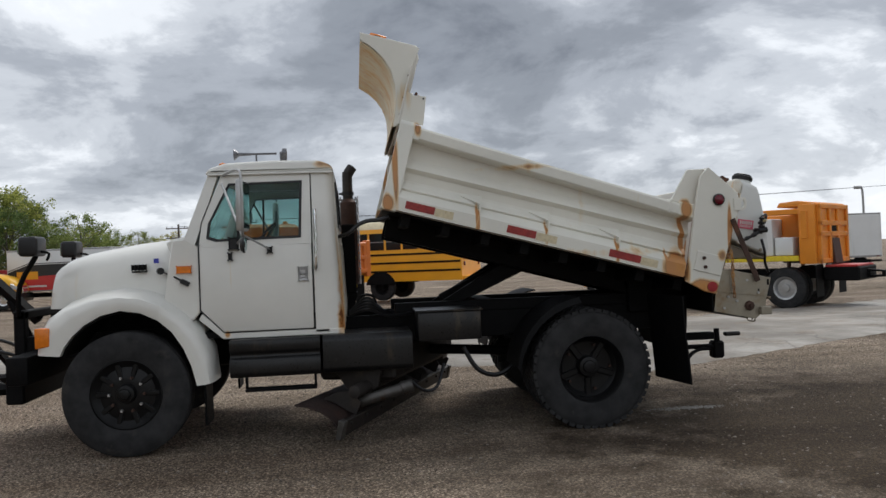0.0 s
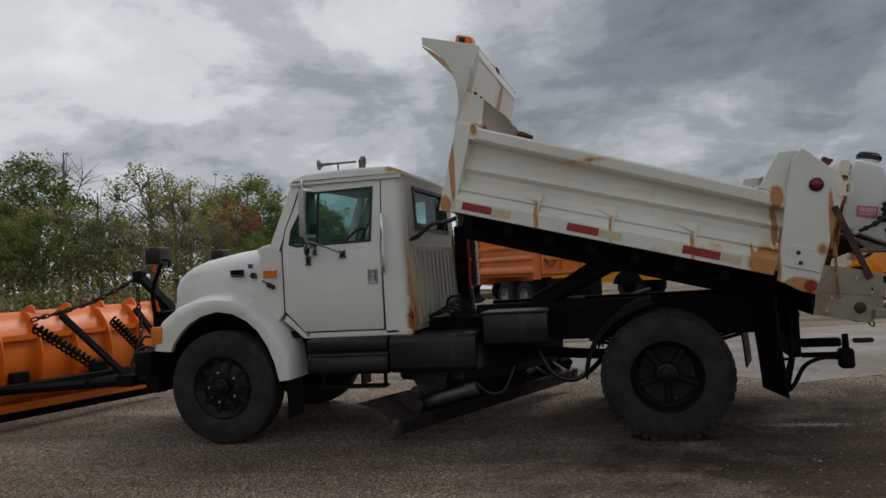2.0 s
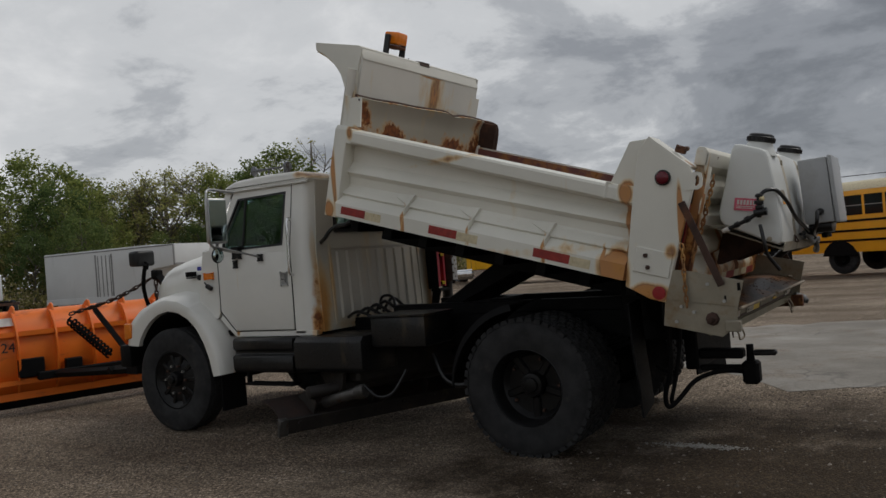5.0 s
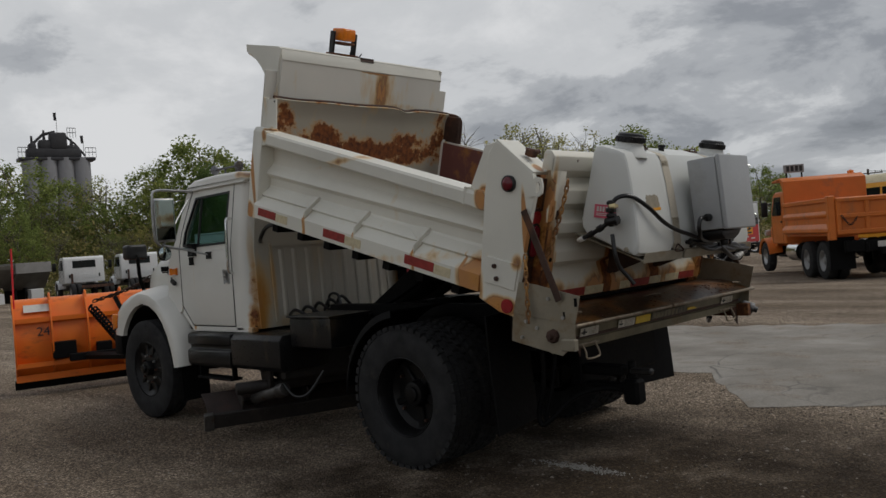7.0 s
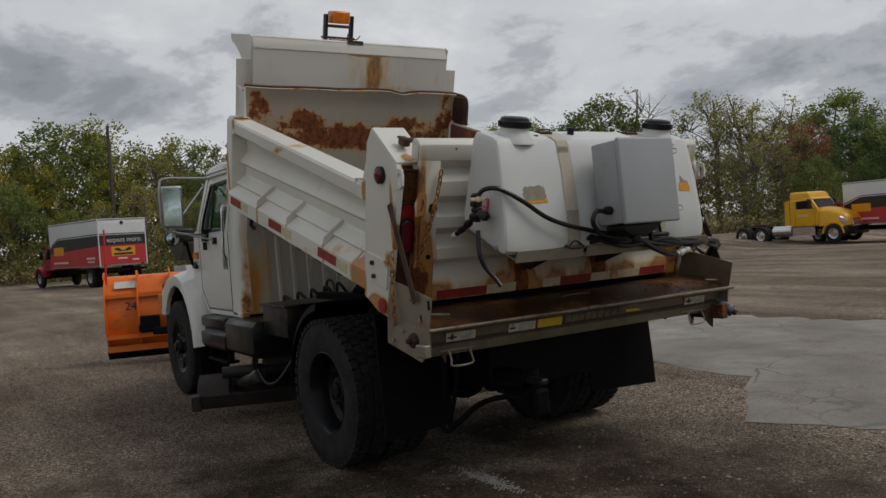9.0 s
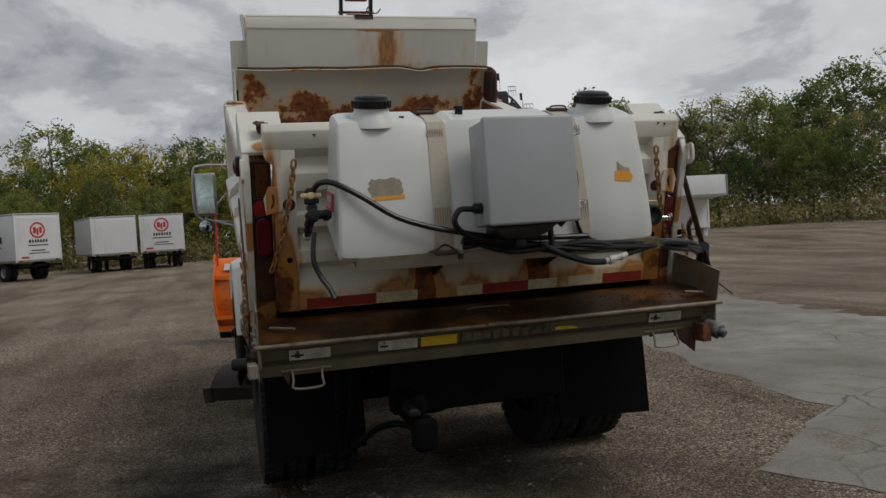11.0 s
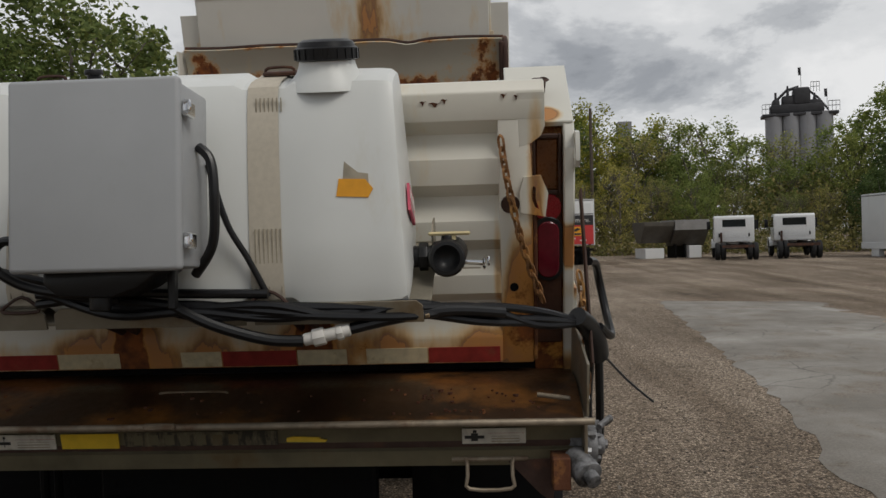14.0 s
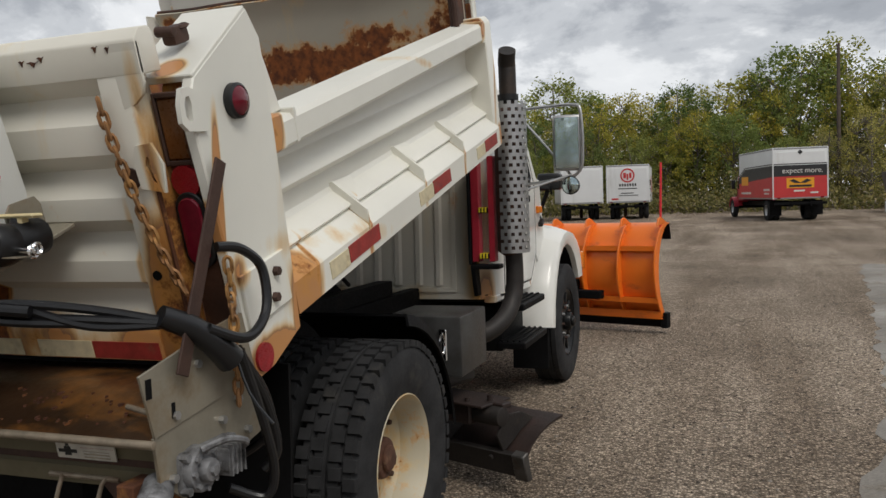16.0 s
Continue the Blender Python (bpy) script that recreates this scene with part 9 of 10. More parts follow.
def nosed_truck(rack=False, plate=False):
    """A newer conventional: sloping hood, wide dark grille, oval headlights, black lower bumper."""
    t = base_thing("white_truck", "newer white conventional truck" + (" with a ladder rack" if rack else " with black bumper") + ", facing the lot", "truck", "white trucks")
    rails(t, -4.5, 2.6, 0.80)
    truck_cab(t, CABWHITE, 0.0, 1.75, 1.35, 2.55, 1.06, False, lights=False)
    for s in (-1, 1):
        for dy in (0.0, 0.3):
            yard_wheel(t, -2.4, s * (0.98 - dy), 0.5)
    low = part("bumper_fascia", bm_prism([(3.02, 0.46), (3.30, 0.46), (3.34, 0.62), (3.30, 0.88), (3.02, 0.92)], "y", -1.12, 1.12, 0.05, 3), BLACKGLOSS, t, "black moulded bumper")
    part("chrome_bar", bm_box(3.325, 3.345, -0.75, 0.75, 0.70, 0.76, 0.008, 1), DULLMETAL, low)
    nose = part("nose_panel", bm_prism([(2.95, 0.92), (3.14, 0.92), (3.10, 1.30), (2.98, 1.44), (2.85, 1.46)], "y", -0.88, 0.88, 0.04, 3), CABWHITE, t)
    part("wide_grille", bm_prism([(-0.40, 0.96), (0.40, 0.96), (0.56, 1.34), (0.48, 1.38), (-0.48, 1.38), (-0.56, 1.34)], "x", 3.09, 3.165, 0.012, 1), DARKGLASS, nose, "dark wide grille")
    part("grille_bar", bm_join(*[bm_prism([(y - 0.012, 0.98), (y + 0.012, 0.98), (y * 1.35 + 0.012, 1.36), (y * 1.35 - 0.012, 1.36)], "x", 3.16, 3.175) for y in (-0.30, -0.15, 0.0, 0.15, 0.30)]), GREYSTEEL, nose)
    for s in (-1, 1):
        part("headlight", bm_xf(bm_box(-0.05, 0.05, -0.17, 0.17, -0.10, 0.10, 0.045, 3), Matrix.Translation((3.06, s * 0.80, 1.12)) @ Matrix.Rotation(s * radians(24), 4, "Z") @ Matrix.Rotation(s * radians(16), 4, "X")), DULLMETAL, t, "clear oval headlight")
        m2 = part("mirror", bm_box(1.42, 1.50, s * 1.40 - 0.09, s * 1.40 + 0.09, 1.76, 2.22, 0.03, 2), PLASTIC, t, "tall black door mirror")
        part("mirror_arm", bm_join(bm_tube([(1.46, s * 1.05, 1.80), (1.46, s * 1.38, 1.80)], 0.02, 6, 0), bm_tube([(1.46, s * 1.05, 2.15), (1.46, s * 1.38, 2.18)], 0.015, 6, 0)), PLASTIC, m2)
        part("hood_mirror", bm_join(bm_cyl((2.55, s * 0.85, 1.58), (2.62, s * 0.92, 1.80), 0.012), bm_xf(bm_box(-0.03, 0.03, -0.08, 0.08, -0.06, 0.06, 0.02, 2), Matrix.Translation((2.62, s * 0.92, 1.80)))), PLASTIC, t)
    if rack:
        part("head_rack", bm_join(*[bm_tube([(-0.25, y, 1.1), (-0.25, y, 2.95)], 0.03, 6, 0) for y in (-1.1, 0.0, 1.1)], *[bm_tube([(-0.25, -1.1, z), (-0.25, 1.1, z)], 0.025, 6, 0) for z in (2.55, 2.75, 2.95)]), CABWHITE, t, "white pipe rack behind the cab")
        part("red_card", bm_box(3.17, 3.18, 0.15, 0.45, 1.08, 1.30), SIGNRED, t)
    part("deck", bm_box(-4.6, -0.4, -1.15, 1.15, 0.98, 1.10, 0.01, 1), BLACK, t)
    return t


def orange_dump(paint, tandem=True, sander=False):
    t = base_thing("dump_truck", "orange municipal dump truck" + (" with a sander body" if sander else " with steel dump body"), "truck", "orange dump trucks")
    rails(t, -1.2, 5.2, 0.85)
    truck_cab(t, paint, 3.25, 1.5, 1.25, 2.60, 1.08, False)
    axles = (0.0, 1.30) if tandem else (0.3,)
    for x in axles:
        for s in (-1, 1):
            for dy in (0.0, 0.31):
                yard_wheel(t, x, s * (1.02 - dy), 0.52, 0.27, GREYSTEEL)
    for s in (-1, 1):
        part("mud_flap", bm_box(-0.78, -0.76, s * 0.92 - 0.34, s * 0.92 + 0.30, 0.30, 1.15), BLACK, t, "black mud flap")
        part("fuel_tank", bm_lathe([(0.0, -0.45), (0.28, -0.45), (0.30, -0.43), (0.30, 0.43), (0.28, 0.45), (0.0, 0.45)], (2.75, s * 0.85, 0.72), "x", 24), CHROME, t, "polished round fuel tank")
        part("side_step", bm_box(3.3, 4.0, s * 0.95, s * 1.12, 0.55, 0.62), BLACK, t)
    bx0, bx1, z0, z1, w = -1.05, 2.85, 1.25, 2.15, 1.22
    bed2 = part("dump_body", bm_join(bm_box(bx0, bx1, -w + 0.05, w - 0.05, z0 - 0.06, z0, 0.01, 1), bm_box(bx0, bx1, -w, -w + 0.06, z0, z1, 0.015, 1), bm_box(bx0, bx1, w - 0.06, w, z0, z1, 0.015, 1), bm_box(bx1 - 0.06, bx1, -w, w, z0, z1 + 0.74, 0.015, 1)), paint, t, "orange steel dump body")
    for s in (-1, 1):
        part("top_rail", bm_box(bx0, bx1, s * w - 0.06, s * w + 0.06, z1 - 0.06, z1 + 0.06, 0.015, 1), paint, bed2)
        part("side_rail", bm_prism([(s * w, z0 + 0.02), (s * (w + 0.10), z0 + 0.05), (s * (w + 0.10), z0 + 0.15), (s * w, z0 + 0.28)], "x", bx0, bx1, 0.01, 1), paint, bed2)
        part("side_fold", bm_prism([(s * w, z0 + 0.42), (s * (w + 0.055), z0 + 0.47), (s * (w + 0.055), z0 + 0.53), (s * w, z0 + 0.62)], "x", bx0, bx1, 0.01, 1), paint, bed2)
        part("corner_post", bm_box(bx0 - 0.06, bx0 + 0.14, s * w - 0.09, s * w + 0.09, z0 - 0.16, z1 + 0.10, 0.02, 1), paint, bed2)
    tg = part("tailgate", bm_box(bx0 - 0.04, bx0, -w + 0.09, w - 0.09, z0 - 0.02, z1 + 0.04, 0.01, 1), paint, bed2)
    for y in (-1.06, -0.35, 0.35, 1.06):
        part("gate_rib", bm_box(bx0 - 0.10, bx0 - 0.035, y - 0.06, y + 0.06, z0, z1 + 0.02, 0.02, 1), paint, tg)
    for z in (z0 + 0.03, z0 + 0.45, z1 - 0.03):
        part("gate_rib", bm_box(bx0 - 0.11, bx0 - 0.035, -w + 0.10, w - 0.10, z - 0.06, z + 0.06, 0.02, 1), paint, tg)
    part("gate_chain", chain_links([(bx0 - 0.13, 0.6, z0 + 0.45), (bx0 - 0.14, 0.8, z0 + 0.22), (bx0 - 0.13, 1.0, z0 + 0.45)], 0.06, 0.010), DARKRUST, tg)
    part("rear_beam", bm_join(bm_box(-1.15, -1.0, -0.95, 0.95, 0.75, 1.05, 0.02, 1), bm_box(-1.30, -1.15, -0.12, 0.12, 0.65, 0.85, 0.01, 1)), BLACK, t)
    part("plate_bar", bm_box(-1.165, -1.15, -0.15, 0.15, 0.85, 1.0), WHITELABEL, t)
    sh = part("cab_shield", bm_prism([(bx1 - 0.05, z1 + 0.45), (bx1, z1 + 0.75), (bx1 + 0.25, z1 + 0.85), (bx1 + 1.05, z1 + 0.80), (bx1 + 1.05, z1 + 0.74), (bx1 + 0.25, z1 + 0.78), (bx1 + 0.05, z1 + 0.45)], "y", -w, w, 0.01, 1), paint, bed2)
    part("strobe_lamp", bm_lathe([(0.10, 0.0), (0.09, 0.12), (0.0, 0.16)], (bx1 + 0.5, -1.0, z1 + 0.82), "z", 14), AMBER, t)
    if sander:
        box = part("sander_hopper", bm_join(bm_box(-0.3, 2.6, -0.98, 0.98, z1 - 0.2, z1 + 0.28, 0.03, 2)), paint, t)
        for k in range(5):
            part("white_panel", bm_box(-0.9 + 0.72 * k, -0.28 + 0.72 * k, w - 0.02, w + 0.055, z0 + 0.32, z1 - 0.08, 0.01, 1), TAPEWHITE, bed2)
            part("white_panel", bm_box(-0.9 + 0.72 * k, -0.28 + 0.72 * k, -w - 0.055, -w + 0.02, z0 + 0.32, z1 - 0.08, 0.01, 1), TAPEWHITE, bed2)
        for s in (-1, 1):
            part("yellow_rail", bm_box(bx0, bx1, s * (w + 0.04) - 0.07, s * (w + 0.04) + 0.07, z0 + 0.16, z0 + 0.27, 0.01, 1), STRIPEYELLOW, bed2)
        part("rear_spreader", bm_join(bm_box(-1.9, -1.2, -0.9, 0.9, 0.75, 0.98, 0.02, 1), bm_tube([(-1.2, -0.6, 1.9), (-1.5, -0.5, 1.5), (-1.4, -0.6, 1.0)], 0.05, 8, 4)), DARKRUST, t)
        part("sander_roof", bm_xf(bm_box(-1.1, -0.1, -0.8, 0.8, 0, 0.3, 0.05, 2), Matrix.Translation((0.4, 0, z1 + 0.28))), paint, t)
    else:
        sign = part("roof_sign", bm_box(bx1 + 0.28, bx1 + 0.34, 0.45, 1.05, z1 + 1.0, z1 + 1.25), GREYSTEEL, t, "lettered roof sign")
        part("sign_bars", bm_join(*[bm_box(bx1 + 0.27, bx1 + 0.28, 0.50 + 0.13 * k, 0.59 + 0.13 * k, z1 + 1.04, z1 + 1.21) for k in range(4)]), INK, sign)
        part("sign_leg", bm_join(bm_box(bx1 + 0.29, bx1 + 0.33, 0.5, 0.54, z1 + 0.8, z1 + 1.0), bm_box(bx1 + 0.29, bx1 + 0.33, 0.96, 1.0, z1 + 0.8, z1 + 1.0)), BLACK, sign)
    return t


def patch_truck():
    """A maintenance truck: orange frame body with white tanks between its posts."""
    t = base_thing("maintenance_truck", "orange municipal truck with white tanks in its body", "truck", "orange dump trucks")
    rails(t, -1.2, 5.2, 0.85)
    truck_cab(t, ORANGE2, 3.25, 1.5, 1.25, 2.60, 1.08, False)
    w = 1.20
    for s in (-1, 1):
        for dy in (0.0, 0.31):
            yard_wheel(t, 0.3, s * (1.02 - dy), 0.52, 0.27, DULLMETAL)
        part("mud_flap", bm_box(-0.48, -0.46, s * 0.92 - 0.30, s * 0.92 + 0.26, 0.30, 1.1), BLACK, t, "black mud flap")
        part("rear_post", bm_box(-0.52, -0.12, s * w - 0.12, s * w + 0.06, 1.12, 2.60, 0.03, 2), ORANGE2, t)
        part("post_box", bm_box(-0.34, -0.18, s * (w + 0.05), s * (w + 0.11), 1.75, 2.45, 0.015, 1), ORANGE2, t)
        part("top_rail", bm_box(-0.5, 3.0, s * w - 0.10, s * w + 0.05, 2.36, 2.50, 0.02, 1), ORANGE2, t)
        part("yellow_rail", bm_box(-0.1, 3.1, s * w - 0.06, s * w + 0.06, 1.20, 1.33, 0.01, 1), STRIPEYELLOW, t)
        for x0, x1, z1 in ((0.05, 0.50, 1.80), (0.55, 1.15, 2.28), (1.25, 2.05, 2.30), (2.10, 2.90, 2.20)):
            part("white_tank", bm_box(x0, x1, s * 0.45, s * (w - 0.03), 1.34, z1, 0.03, 2), VANWHITE, t, "white rectangular tank")
    part("hopper", bm_box(-0.1, 2.9, -0.45, 0.45, 1.2, 2.38, 0.04, 2), ORANGE2, t)
    part("roof_cap", bm_prism([(-0.55, 2.55), (-0.50, 2.64), (-0.1, 2.70), (0.35, 2.67), (0.42, 2.55)], "y", -w, w, 0.03, 2), ORANGE2, t)
    gate2 = part("tailgate", bm_box(-0.56, -0.52, -w + 0.05, w - 0.05, 1.12, 2.58, 0.01, 1), ORANGE2, t)
    for z in (1.18, 1.85, 2.12, 2.54):
        part("gate_rib", bm_box(-0.62, -0.555, -w + 0.05, w - 0.05, z - 0.06, z + 0.06, 0.015, 1), ORANGE2, gate2)
    for y in (-1.08, -0.3, 0.35, 1.08):
        part("gate_rib", bm_box(-0.62, -0.555, y - 0.07, y + 0.07, 1.12, 2.56, 0.015, 1), ORANGE2, gate2)
    part("gate_opening", bm_box(-0.585, -0.56, -0.22, 0.28, 1.88, 2.10), BLACK, gate2)
    part("dark_chute", bm_prism([(-0.7, 1.1), (-0.62, 1.75), (-0.60, 1.75), (-0.60, 1.1)], "y", -0.3, 0.3, 0.01, 1), DARKRUST, t)
    bump = part("rear_bumper", bm_box(-1.35, -0.50, -0.75, 0.75, 0.68, 1.02, 0.03, 1), BLACK, t, "black rear hitch beam")
    part("red_panel", bm_box(-1.30, -0.55, -0.72, 0.72, 1.02, 1.07, 0.01, 1), SIGNRED, bump)
    part("hitch", bm_frame([(-1.75, 0.74), (-1.35, 0.72), (-1.35, 0.94), (-1.75, 0.90)], [(-1.68, 0.79), (-1.42, 0.78), (-1.42, 0.88), (-1.68, 0.86)], lambda x, z, d: (x, 0.1 - d, z), 0.2), BLACK, bump)
    return t


def school_bus(length=9.5):
    t = base_thing("school_bus", "yellow school bus with black rub rails", "bus", "school buses")
    w, z0, z1 = 1.22, 0.72, 3.05
    half = [(w, z0), (w, 2.45), (w - 0.06, 2.72), (w - 0.22, 2.93), (w - 0.55, 3.03), (0.0, z1)]
    sec = half + [(-y, z) for y, z in half[-2::-1]]
    b = part("bus_body", bm_loft([[(x, y, z) for y, z in sec] for x in (0.0, length)]), BUSYELLOW, t, "", 40)
    secr = [(y * 1.004, z + 0.006) for y, z in half[2:]]
    secr = secr + [(-y, z) for y, z in secr[-2::-1]]
    part("roof_skin", bm_loft([[(x, y, z) for y, z in secr] for x in (-0.01, length + 0.01)], closed=False, thick=0.004), TAPEWHITE, b, "white painted bus roof", 40)
    for s in (-1, 1):
        for z in (1.10, 1.42, 1.74):
            part("rub_rail", bm_box(0.05, length - 0.05, s * w, s * (w + 0.02), z - 0.035, z + 0.035), BLACK, b)
        for k in range(int((length - 0.5) / 0.68)):
            x = 0.35 + 0.68 * k
            wn = part("window", bm_box(x, x + 0.59, s * (w - 0.01), s * (w + 0.006), 1.92, 2.56), DARKGLASS, b)
            part("sash", bm_box(x, x + 0.59, s * w, s * (w + 0.012), 2.22, 2.245), GREYSTEEL, wn)
        for x in (3.25,):
            yard_wheel(t, x, s * 1.0, 0.5, 0.28, BLACK)
            arc = [(x + 0.62 * math.cos(radians(a)), 0.50 + 0.62 * math.sin(radians(a))) for a in range(10, 171, 16)]
            part("wheel_arch", bm_prism(arc, "y", s * (w - 0.02), s * (w + 0.008)), BLACK, b)
        yard_wheel(t, length + 0.9, s * 0.98, 0.5, 0.28, BLACK)
    part("bus_hood", bm_prism([(length, 0.7), (length, 1.70), (length + 0.9, 1.55), (length + 1.45, 1.45), (length + 1.5, 0.7)], "y", -0.98, 0.98, 0.06, 2), BUSYELLOW, t)
    part("windscreen", bm_box(length - 0.005, length + 0.012, -1.0, 1.0, 1.85, 2.65), DARKGLASS, b)
    part("rear_door", bm_join(bm_box(-0.012, 0.005, -0.4, 0.4, 1.9, 2.5), bm_box(-0.012, 0.005, -1.0, -0.55, 1.95, 2.45), bm_box(-0.012, 0.005, 0.55, 1.0, 1.95, 2.45)), DARKGLASS, b)
    part("rear_bumper", bm_box(-0.42, 0.0, -1.15, 1.15, 0.62, 0.86, 0.03, 2), BUSYELLOW, t)
    for s in (-1, 1):
        for z, r_, mt in ((1.32, 0.085, LAMPRED), (1.55, 0.085, AMBER)):
            part("tail_lamp", bm_lathe([(r_, 0.0), (r_ * 0.9, -0.03), (0.0, -0.045)], (-0.005, s * 0.92, z), "x", 16), mt, b)
    return t


def semi_tractor():
    """A yellow day cab with a sloping aerodynamic hood and roof fairing."""
    t = base_thing("semi_tractor", "yellow day cab semi tractor with bare frame", "truck")
    rails(t, -3.9, 3.0, 0.9)
    w = 1.08
    cab2 = part("cab", bm_prism([(0.0, 0.98), (0.0, 2.50), (1.30, 2.62), (1.74, 1.98), (1.74, 0.98)], "y", -w, w, 0.07, 3), SEMIYELLOW, t)
    part("roof_fairing", bm_loft([[(0.02, -y, z), (0.02, y, z), (x1, y, z), (x1, -y, z)] for y, z, x1 in ((1.02, 2.46, 1.28), (1.01, 2.72, 1.24), (0.96, 2.90, 1.12), (0.84, 2.98, 0.95))]), SEMIYELLOW, t, "", 30)
    part("sun_visor", bm_prism([(1.22, 2.60), (1.42, 2.50), (1.44, 2.54), (1.24, 2.66)], "y", -0.95, 0.95, 0.01, 1), SEMIYELLOW, cab2)
    part("windscreen", bm_loft([[(1.345, -0.88, 2.55), (1.345, 0.88, 2.55), (1.715, 0.94, 2.03), (1.715, -0.94, 2.03)], [(1.37, -0.88, 2.57), (1.37, 0.88, 2.57), (1.745, 0.94, 2.05), (1.745, -0.94, 2.05)]]), DARKGLASS, cab2)
    rings = []
    for x, zt, ww in ((1.68, 2.02, 0.98), (2.15, 1.95, 0.96), (2.70, 1.80, 0.92), (3.12, 1.60, 0.86), (3.32, 1.38, 0.80), (3.38, 1.10, 0.78)):
        half = [(0, zt + 0.03), (ww * 0.55, zt + 0.02), (ww * 0.85, zt - 0.06), (ww, zt - 0.22), (ww + 0.03, 0.95)]
        rings.append([(x, -y, min(z, zt + 0.03)) for y, z in half[::-1]] + [(x, y, min(z, zt + 0.03)) for y, z in half[1:]])
    hd = part("hood", bm_loft(rings), SEMIYELLOW, t, "sloping yellow hood", 40)
    part("grille", bm_join(bm_prism([(3.30, 1.42), (3.41, 1.12), (3.43, 0.86), (3.36, 0.86)], "y", -0.42, 0.42, 0.01, 1), *[bm_box(3.36, 3.44, -0.40, 0.40, z, z + 0.025) for z in np.arange(0.90, 1.22, 0.07)]), CHROME, hd, "chrome grille")
    part("bumper", bm_prism([(3.10, 0.42), (3.46, 0.42), (3.50, 0.60), (3.46, 0.88), (3.10, 0.88)], "y", -1.12, 1.12, 0.04, 2), BLACKGLOSS, t)
    for s in (-1, 1):
        part("side_window", bm_prism([(0.42, 1.98), (0.42, 2.42), (1.18, 2.46), (1.46, 1.98)], "y", s * (w - 0.01), s * (w + 0.006)), DARKGLASS, cab2)
        part("door_gap", bm_join(bm_box(0.34, 0.35, s * w - 0.006, s * w + 0.004, 1.0, 2.45), bm_box(1.56, 1.57, s * w - 0.006, s * w + 0.004, 1.0, 1.98)), BLACK, cab2)
        part("side_fairing", bm_prism([(-0.32, 1.05), (-0.28, 2.45), (0.0, 2.52), (0.0, 1.05)], "y", s * w - 0.03, s * w + 0.01, 0.01, 1), SEMIYELLOW, t)
        arc = [(2.62 + 0.66 * math.cos(radians(a)), 0.52 + 0.66 * math.sin(radians(a))) for a in range(0, 190, 12)]
        arci = [(2.62 + 0.56 * math.cos(radians(a)), 0.52 + 0.56 * math.sin(radians(a))) for a in range(0, 190, 12)]
        part("fender", bm_loft([[(xi, s * 1.12, zi), (xo, s * 1.13, zo), (xo, s * 0.80, zo + 0.10)] for (xi, zi), (xo, zo) in zip(arci, arc)], closed=False, thick=0.02), SEMIYELLOW, t, "", 50)
        part("headlight", bm_loft([[(2.98, s * 1.06, 1.20), (2.98, s * 1.06, 1.42), (3.0, s * 0.94, 1.46), (3.0, s * 0.94, 1.20)], [(3.34, s * 0.86, 1.05), (3.33, s * 0.86, 1.22), (3.33, s * 0.62, 1.25), (3.35, s * 0.62, 1.05)]]), DULLMETAL, t, "clear wrap-around headlight")
        m = part("mirror", bm_box(1.36, 1.46, s * (w + 0.16), s * (w + 0.38), 2.0, 2.50, 0.03, 2), PLASTIC, t, "black door mirror")
        part("mirror_arm", bm_tube([(1.40, s * w, 2.46), (1.40, s * (w + 0.2), 2.46)], 0.014, 6, 0), PLASTIC, m)
        yard_wheel(t, 2.62, s * 0.98, 0.52, 0.27, CHROME)
        part("fuel_tank", bm_lathe([(0.0, -0.62), (0.30, -0.62), (0.33, -0.59), (0.33, 0.59), (0.30, 0.62), (0.0, 0.62)], (-0.55, s * 0.85, 0.72), "x", 24), CHROME, t, "polished fuel tank")
        part("step_panel", bm_box(0.15, 1.55, s * 0.9, s * 1.09, 0.45, 0.96, 0.02, 1), CHROME, t, "polished step panel")
        part("door_lettering", bm_join(*[bm_box(0.55 + 0.13 * k, 0.63 + 0.13 * k, s * w, s * (w + 0.006), 1.55, 1.64) for k in range(5)]), WHITELABEL, cab2)
    for x in (-3.2, -1.95):
        for s in (-1, 1):
            for dy in (0.0, 0.31):
                yard_wheel(t, x, s * (1.02 - dy), 0.52, 0.27, CHROME)
    part("fifth_wheel", bm_xf(bm_box(-0.5, 0.5, -0.45, 0.45, -0.06, 0.06, 0.02, 1), Matrix.Translation((-2.5, 0, 1.12))), DARKRUST, t)
    return t


